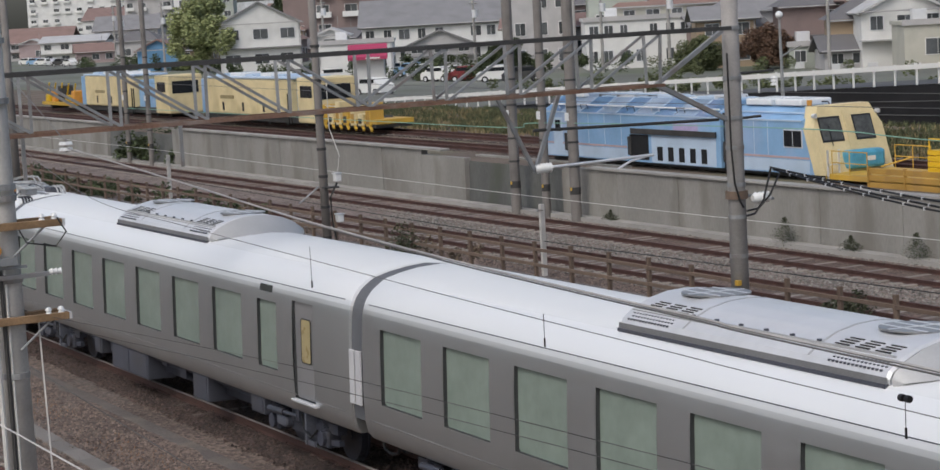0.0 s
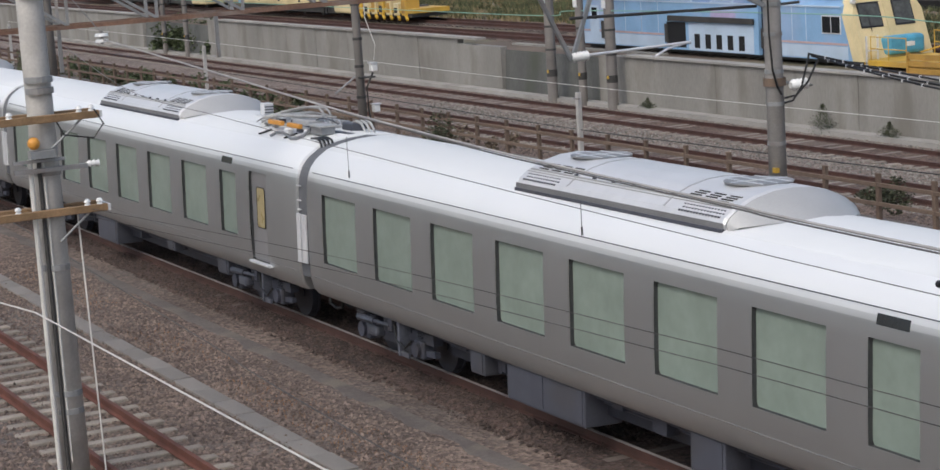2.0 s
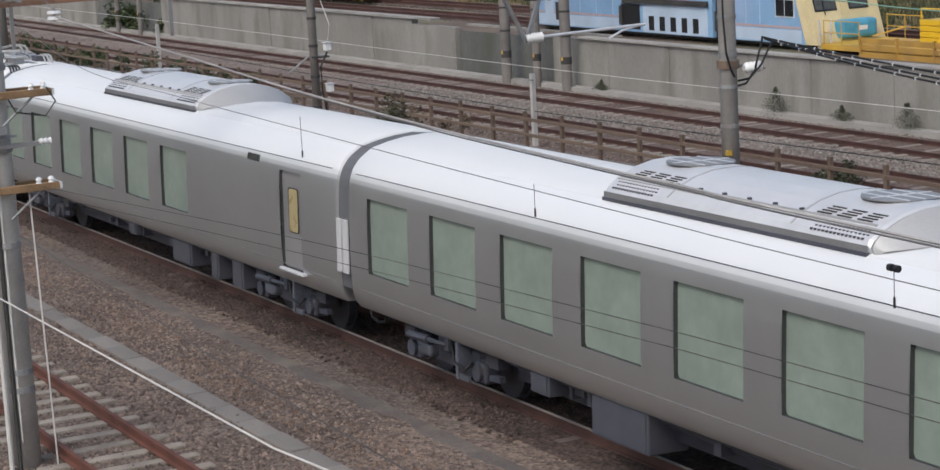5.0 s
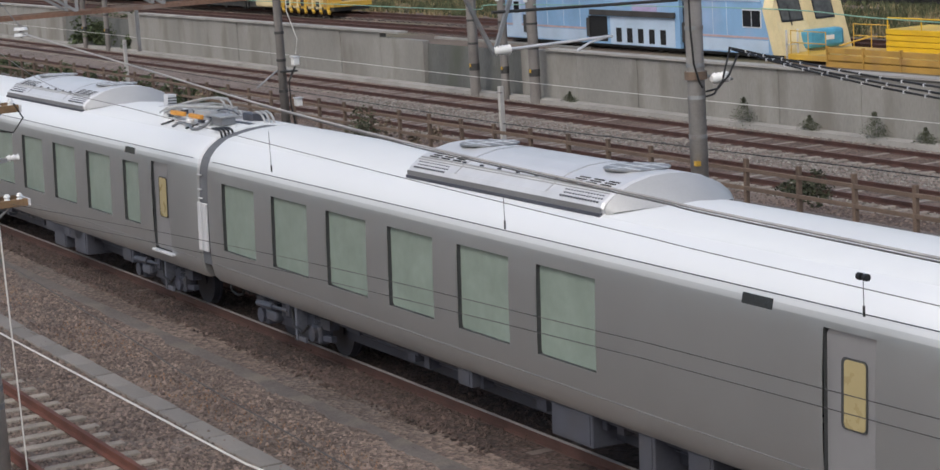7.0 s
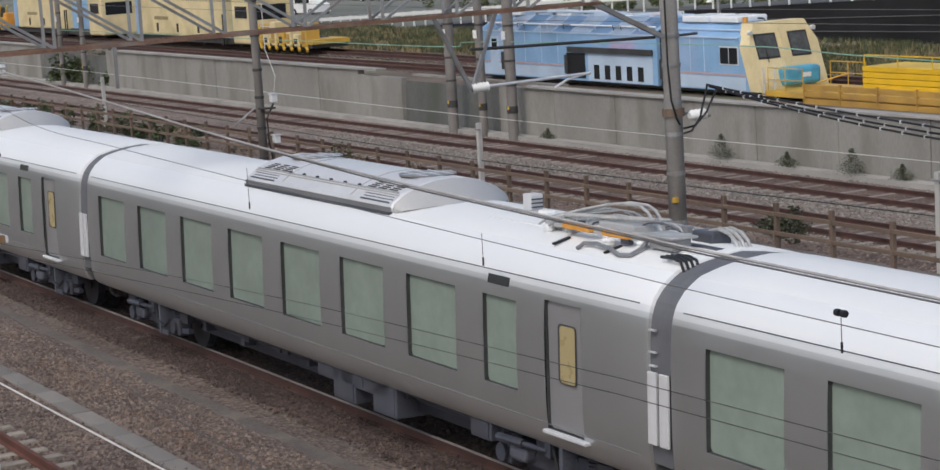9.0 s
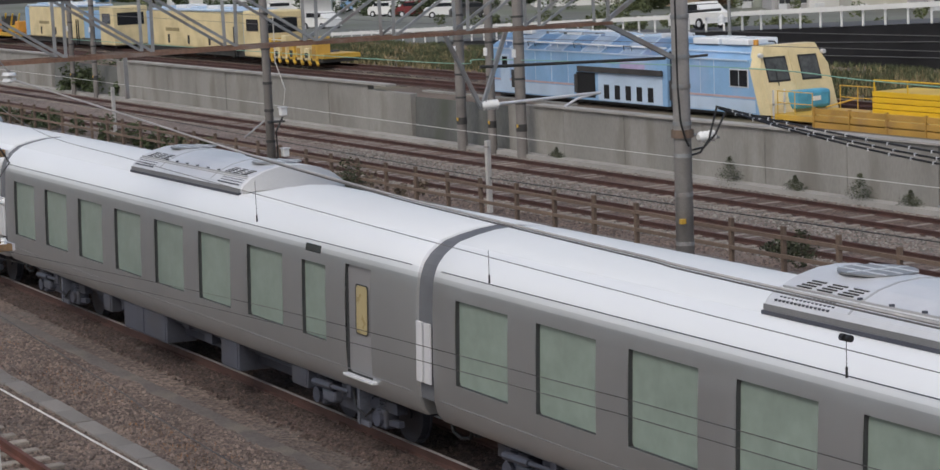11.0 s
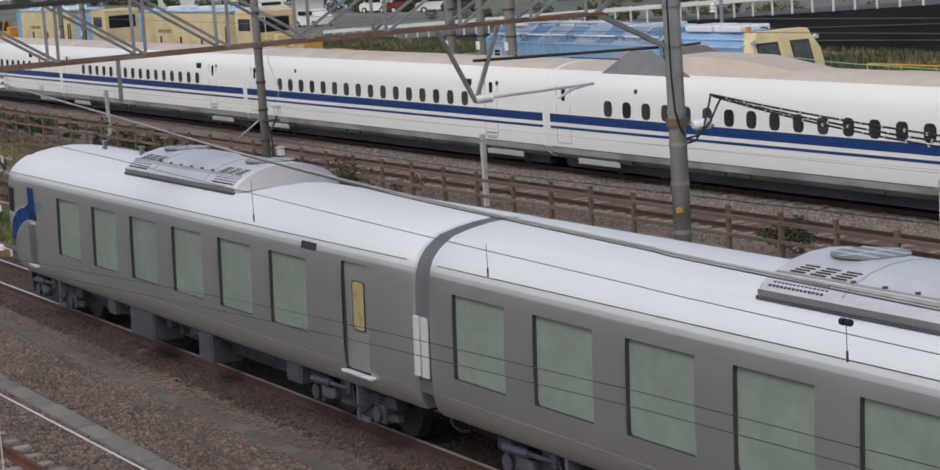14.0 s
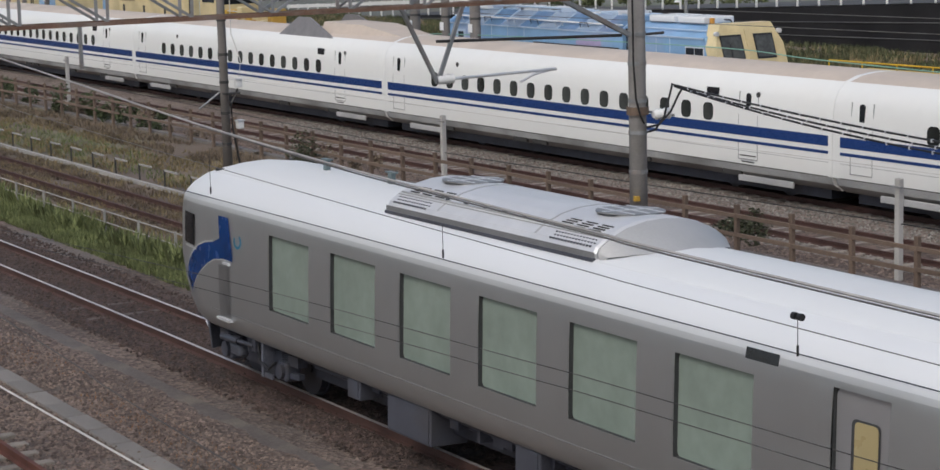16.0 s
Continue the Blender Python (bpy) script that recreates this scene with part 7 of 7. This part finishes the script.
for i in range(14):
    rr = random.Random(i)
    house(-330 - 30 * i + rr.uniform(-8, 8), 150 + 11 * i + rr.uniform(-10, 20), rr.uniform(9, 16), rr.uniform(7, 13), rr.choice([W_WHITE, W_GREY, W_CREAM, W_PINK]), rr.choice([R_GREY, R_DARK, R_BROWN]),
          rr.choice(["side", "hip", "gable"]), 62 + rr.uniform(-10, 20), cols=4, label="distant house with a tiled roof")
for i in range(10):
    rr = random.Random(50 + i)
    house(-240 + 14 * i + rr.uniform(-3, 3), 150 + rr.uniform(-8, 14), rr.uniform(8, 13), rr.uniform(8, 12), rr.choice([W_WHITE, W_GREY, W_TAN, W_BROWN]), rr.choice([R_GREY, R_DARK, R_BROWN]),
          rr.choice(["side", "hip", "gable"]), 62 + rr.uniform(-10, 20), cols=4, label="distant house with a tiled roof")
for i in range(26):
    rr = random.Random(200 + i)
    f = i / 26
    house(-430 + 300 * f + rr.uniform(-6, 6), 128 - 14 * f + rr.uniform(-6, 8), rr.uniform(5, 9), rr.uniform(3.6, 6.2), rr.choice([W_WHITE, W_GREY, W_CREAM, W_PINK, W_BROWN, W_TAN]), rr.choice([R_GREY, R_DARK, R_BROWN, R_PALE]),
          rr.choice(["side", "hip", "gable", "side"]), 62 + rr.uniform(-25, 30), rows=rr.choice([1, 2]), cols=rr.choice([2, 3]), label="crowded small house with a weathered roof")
hill = part("backdrop", boxes((-2600, 400, 900, 905, -5, 26)), mat("far_town_haze", (0.50, 0.52, 0.54), 1.0, 0, 0.3, 0.02, 0.2))
tagged(hill, "hazy grey strip of the distant town", "backdrop", "", "structure")


# ---- plants ----
def leaf_mesh(name, places, per, size, spread, material, seed, parent=None, kind="", up=0.4):
    """Many small leaf clumps round each place (x, y, z, radius)."""
    rng = random.Random(seed)
    vs, fs = [], []
    for x, y, z, r in places:
        for _ in range(per):
            v = Vector((rng.gauss(0, 1), rng.gauss(0, 1), rng.gauss(0, 1))).normalized() * r * rng.random() ** 0.4
            c = Vector((x, y, z)) + Vector((v.x, v.y, v.z * spread))
            a = Vector((rng.uniform(-1, 1), rng.uniform(-1, 1), rng.uniform(-up, up))).normalized()
            b = Vector((rng.uniform(-1, 1), rng.uniform(-1, 1), rng.uniform(-1, 1))).cross(a).normalized()
            s = size * rng.uniform(0.6, 1.4)
            k = len(vs)
            vs += [c - a * s, c + b * s * 0.5, c + a * s, c - b * s * 0.5]
            fs.append((k, k + 1, k + 2, k + 3))
    me = bpy.data.meshes.new(name)
    me.from_pydata([tuple(v) for v in vs], [], fs)
    me.materials.append(material)
    return piece(name, me, parent, (0, 0, 0), "", kind)


def tree(x, y, z, h, w, material, seed, label):
    t = thing("tree", label, "tree")
    rng = random.Random(seed)
    part("trunk", tube(bmesh.new(), [(x, y, z), (x + 0.1, y, z + h * 0.3), (x, y + 0.1, z + h * 0.62)], w * 0.05, 8, w * 0.025), BARK, t)
    cl = []
    for i in range(36):
        a, q = rng.uniform(0, 6.28), rng.random() ** 0.6
        zz = rng.uniform(0.16, 0.98)
        rad = w * 0.5 * q * (1.15 - abs(zz - 0.5) * 1.1)
        c = (x + rad * math.cos(a), y + rad * math.sin(a), z + h * zz)
        cl.append((*c, w * rng.uniform(0.13, 0.22)))
        if i < 9:
            part("limb", bar((x, y, z + h * 0.35), c, w * 0.02, 6, w * 0.006), BARK, t)
    leaf_mesh("crown", cl, 620, w * 0.028, 1.0, material, seed, t)


tree(-255.3, 95.0, 0.5, 9.8, 7.8, TREE_LEAF, 3, "full green broadleaf tree beside a white house")
tree(-330, 138, 0.5, 10.5, 7, DARK_LEAF, 4, "dark evergreen tree behind the houses")
tree(-155, 104.3, 0.6, 2.6, 3.6, LEAF, 5, "low green bush by the road")
tree(-148.6, 107.1, 0.6, 3.4, 4.0, mat("russet_leaf", (0.17, 0.10, 0.065), 0.8, 0, 0.25, 0.8, 9, island=0.5), 6, "russet bush by the houses")
tree(-178, 97, 0.6, 3.0, 4.0, DARK_LEAF, 9, "dark hedge plant before the houses")


def clumps(x0, x1, y, z, h, n, material, seed, label):
    """A rough thicket of leafy clumps along a line."""
    rng = random.Random(seed)
    places = []
    for i in range(n):
        x = x0 + (x1 - x0) * rng.random()
        places.append((x, y + rng.uniform(-1.2, 1.2), z + h * rng.uniform(0.1, 0.8), h * rng.uniform(0.2, 0.45)))
    ob = leaf_mesh("thicket", places, 150, h * 0.07, 0.9, material, seed, None, "stuff")
    tagged(ob, label, "shrubs", "", "stuff")


clumps(-128, -92, 76, 0.9, 1.6, 18, LEAF, 81, "rough green thicket behind the guard rail")
clumps(-150, -100, 96, 0.7, 1.6, 16, LEAF, 82, "green hedge and shrubs before the houses")
clumps(-230, -165, 88, 0.6, 2.0, 50, DARK_LEAF, 83, "dark garden shrubs between the small houses")
clumps(-222, -160, 101, 0.6, 2.0, 40, DARK_LEAF, 91, "dark clipped hedge along the car park")
clumps(-128, -60, 69.5, 1.2, 1.4, 90, LEAF, 92, "rough dull green growth beside the ramp road")
clumps(-330, -260, 100, 0.5, 2.4, 40, DARK_LEAF, 84, "dark garden shrubs between the small houses")


def grass(name, x0, x1, y0, y1, z, n, h, material, seed, label, bare=True):
    rng = random.Random(seed)
    vs, fs = [], []
    for _ in range(n):
        x, y = rng.uniform(x0, x1), y0 + (y1 - y0) * rng.random()
        if noise.noise(Vector((x * 0.35, y * 0.8, seed))) < (-0.12 if bare else -2):
            continue
        for _ in range(3):
            a, hh, w = rng.uniform(0, 6.28), h * rng.uniform(0.5, 1.3), h * 0.10
            dx, dy = math.cos(a), math.sin(a)
            k = len(vs)
            vs += [(x - dy * w, y + dx * w, z), (x + dy * w, y - dx * w, z), (x + dx * hh * 0.5, y + dy * hh * 0.5, z + hh)]
            fs.append((k, k + 1, k + 2))
    me = bpy.data.meshes.new(name)
    me.from_pydata(vs, [], fs)
    me.materials.append(material)
    tagged(piece(name, me, None), label, "grass", "", "stuff")


grass("grass", -110, -34, 16.2, 17.6, -0.2, 30000, 0.18, GRASS, 1, "green grass strip along the track", False)
grass("grass", -110, -34, 17.0, 17.75, -0.2, 5000, 0.42, GRASS, 15, "tall green tufts round the railing posts")
grass("grass", -110, -34, 17.7, 21.9, -0.17, 14000, 0.12, DRY_GRASS, 12, "dry brown scrub grown over the side track")
SCRUB = mat("brown_dead_scrub", (0.20, 0.155, 0.108), 0.9, 0, 0.3, 0.8, 9, island=0.45)
grass("grass", -110, -34, 17.9, 21.7, -0.18, 26000, 0.13, SCRUB, 13, "dead brown scrub between the rails of the side track")
grass("grass", -125, -34, 25.3, 27.3, -0.2, 14000, 0.2, SCRUB, 14, "dead brown scrub in front of the fence")
grass("grass", -130, -34, 22.3, 26.2, -0.2, 16000, 0.18, DRY_GRASS, 2, "dry brown grass between the fences")
grass("grass", -130, -34, 22.5, 25.0, -0.2, 6000, 0.16, GRASS, 3, "green weeds between the fences")
grass("grass", -130, -30, 48.5, 59.5, 1.13, 45000, 0.28, VERGE, 4, "rough green verge on the upper yard")
grass("grass", -130, -30, 47.5, 58, 1.13, 12000, 0.3, DRY_GRASS, 5, "dry grass on the upper yard")
for i, (x, h) in enumerate(((-53.4, 1.0), (-50.05, 0.6), (-47.0, 0.95), (-44.8, 0.6), (-64, 0.5))):
    leaf = leaf_mesh("weed", [(x + dx, 38.95, -0.55 + h * 0.85 * f, h * 0.36 * (1.15 - f)) for dx, f in ((-0.3, 0.1), (0.3, 0.1), (0, 0.2), (0.15, 0.35), (-0.15, 0.45), (0.02, 0.7), (0.0, 0.9))], 230, 0.022, 1.1, WEED, 20 + i)
    tagged(leaf, "dark green weed growing at the foot of the wall", "weed", "weeds along the wall")
for i, (x, y, h) in enumerate(((-37.2, 29.0, 0.75), (-38.2, 29.2, 0.55), (-57, 27.2, 1.1), (-101, 26, 1.6), (-103, 26.5, 1.4))):
    leaf = leaf_mesh("shrub", [(x + dx, y, -0.2 + h * f, h * 0.4) for dx, f in ((0, 0.3), (0.3, 0.5), (-0.35, 0.4), (0.1, 0.8))], 170, 0.05, 0.9, WEED if i < 3 else DARK_LEAF, 30 + i)
    tagged(leaf, "small green shrub beside the fence", "shrub", "lineside shrubs")
clumps(-123, -111, 40.2, -0.6, 1.7, 44, DARK_LEAF, 85, "dark overgrown shrubs filling the wall recess")
clumps(-112, -72, 28.6, -0.5, 1.1, 60, DARK_LEAF, 86, "dark scrub grown up behind the brown fence")
clumps(-112, -56, 28.6, -0.6, 0.9, 70, SCRUB, 87, "dead brown scrub behind the brown fence")
leaf = leaf_mesh("shrub", [(-122 + 1.1 * i, 40.6, 0.1 + 0.5 * (i % 3), 0.8) for i in range(11)], 140, 0.08, 0.9, DARK_LEAF, 60)
tagged(leaf, "dark shrubs in the recess of the wall", "shrub", "lineside shrubs")


# ---- ballast stones ----
def stones(x0, x1, y0, y1, z, n, r, material, seed, label):
    rng = np.random.default_rng(seed)
    base = np.array([(1, 0, 0), (-1, 0, 0), (0, 1, 0), (0, -1, 0), (0, 0, 0.8), (0, 0, -0.5)], float)
    tri = np.array([(0, 2, 4), (2, 1, 4), (1, 3, 4), (3, 0, 4), (2, 0, 5), (1, 2, 5), (3, 1, 5), (0, 3, 5)])
    c = np.stack([rng.uniform(x0, x1, n), rng.uniform(y0, y1, n), z + rng.uniform(-0.015, 0.02, n)], 1)
    s = r * rng.uniform(0.5, 1.3, (n, 1, 1)) * rng.uniform(0.6, 1.4, (n, 6, 1))
    a = rng.uniform(0, 6.28, n)
    rot = np.stack([np.stack([np.cos(a), -np.sin(a), 0 * a], 1), np.stack([np.sin(a), np.cos(a), 0 * a], 1), np.stack([0 * a, 0 * a, 1 + 0 * a], 1)], 1)
    v = c[:, None, :] + np.einsum("nij,kj->nki", rot, base) * s
    f = (tri[None] + 6 * np.arange(n)[:, None, None]).reshape(-1, 3)
    me = bpy.data.meshes.new("ballast_stones")
    me.from_pydata(v.reshape(-1, 3).tolist(), [], f.tolist())
    me.materials.append(material)
    tagged(piece("ballast_stones", me, None), label, "ballast", "", "stuff")


STONE = mat("ballast_stone", (0.20, 0.152, 0.128), 0.9, 0, 0.2, 3, 30, island=0.6)
RUST_STONE = mat("rust_stained_stone", (0.092, 0.064, 0.054), 0.9, 0, 0.2, 3, 30, island=0.6)
PALE_STONE = mat("pale_ballast_stone", (0.27, 0.25, 0.225), 0.9, 0, 0.2, 3, 30, island=0.5)
stones(-48, -20, 6.2, 12.15, -0.2, 36000, 0.036, STONE, 1, "loose brown ballast stones")
stones(-48, -20, 12.85, 13.3, -0.2, 2600, 0.034, STONE, 7, "loose brown ballast stones")


def footpath():
    """A trodden strip of grey grit beside the running track, with ragged edges."""
    bm = bmesh.new()
    rows = []
    for i in range(300):
        x = -75 + 0.2 * i
        e0, e1 = (noise.noise(Vector((x * 0.9, k, 3))) * 0.14 + noise.noise(Vector((x * 3.5, k, 9))) * 0.06 for k in (0, 7))
        rows.append([bm.verts.new((x, y, z)) for y, z in ((12.05 + e0, -0.215), (12.25 + e0, -0.172), (12.75 + e1, -0.172), (12.95 + e1, -0.215))])
    for a, b in zip(rows, rows[1:]):
        for j in range(3):
            bm.faces.new((a[j], b[j], b[j + 1], a[j + 1]))
    bmesh.ops.recalc_face_normals(bm, faces=bm.faces)
    tagged(part("footpath", bm, mat("trodden_grit", (0.115, 0.10, 0.092), 0.95, 0, 0.25, 0.8, 14, bump=0.6, stain=(0.17, 0.145, 0.12), stain_scale=1.2, stain_amount=0.7)), "trodden strip of dark grit beside the track", "footpath", "", "structure")


footpath()
grass("grass", -48, -22, 10.8, 11.7, -0.2, 1500, 0.05, mat("rusty_weed", (0.30, 0.15, 0.06), 0.9, 0, 0.3, 0.8, 9, island=0.5), 11, "sparse rusty orange weeds in the ballast")
stones(-62, -24, 12.9, 15.9, -0.15, 16000, 0.034, RUST_STONE, 2, "loose brown ballast stones between rails")
stones(-75, -28, 33.35, 36.1, -0.65, 9000, 0.04, PALE_STONE, 3, "loose pale ballast stones of the high-speed line")
stones(-75, -28, 37.6, 38.7, -0.65, 4000, 0.04, PALE_STONE, 5, "loose pale ballast stones of the high-speed line")
stones(-75, -28, 28.7, 30.9, -0.63, 6000, 0.04, STONE, 4, "loose brown ballast stones of the high-speed line")
stones(-75, -28, 30.9, 31.85, -0.64, 3500, 0.04, PALE_STONE, 6, "loose pale ballast stones of the high-speed line")


# ---- what moves ----
TRAVEL = [(0.0, -12.19), (0.5, -8.04), (1.0, -3.98), (1.5, 0.0), (2.0, 4.02), (2.5, 7.99), (3.0, 12.0), (3.5, 15.95), (4.0, 19.88), (4.2, 21.45),
          (6.3, 37.66), (6.5, 39.19), (7.0, 43.03), (7.5, 46.73), (8.0, 50.56), (8.5, 54.24), (9.0, 57.89), (9.2, 59.32), (11.3, 74.1), (11.5, 75.5),
          (12.0, 78.82), (12.5, 82.16), (13.0, 85.49), (13.5, 88.73), (14.0, 91.9), (14.5, 95.05), (15.0, 98.19), (15.5, 101.21), (16.0, 104.26)]


def on_track(u):
    c, th = centre(u)
    return Matrix.Translation(c) @ Matrix.Rotation(th, 4, "Z") @ Matrix.Rotation(CANT, 4, "X")


def motions():
    for k, car in CARS:
        walk(car, [(t, on_track(s - 27.26 - 20.0 * (k - 1))) for t, s in TRAVEL])
    for back, car in BULLET:
        walk(car, [(0.5 * i, pose(-35.8 + SPEED_B * (0.5 * i - 12.5) + back, 36.85, RAIL_B)) for i in range(33)])
    rows = []
    for i in range(17):
        x = -86.4 + 7.6 * (i - 11.5)
        rows.append((1.0 * i, pose(x, 64.0, max(0.97, ramp_top(x) - 0.84), 0, -2.3 if x > -140 else 0, 0)))
    walk(VAN, rows)


motions()
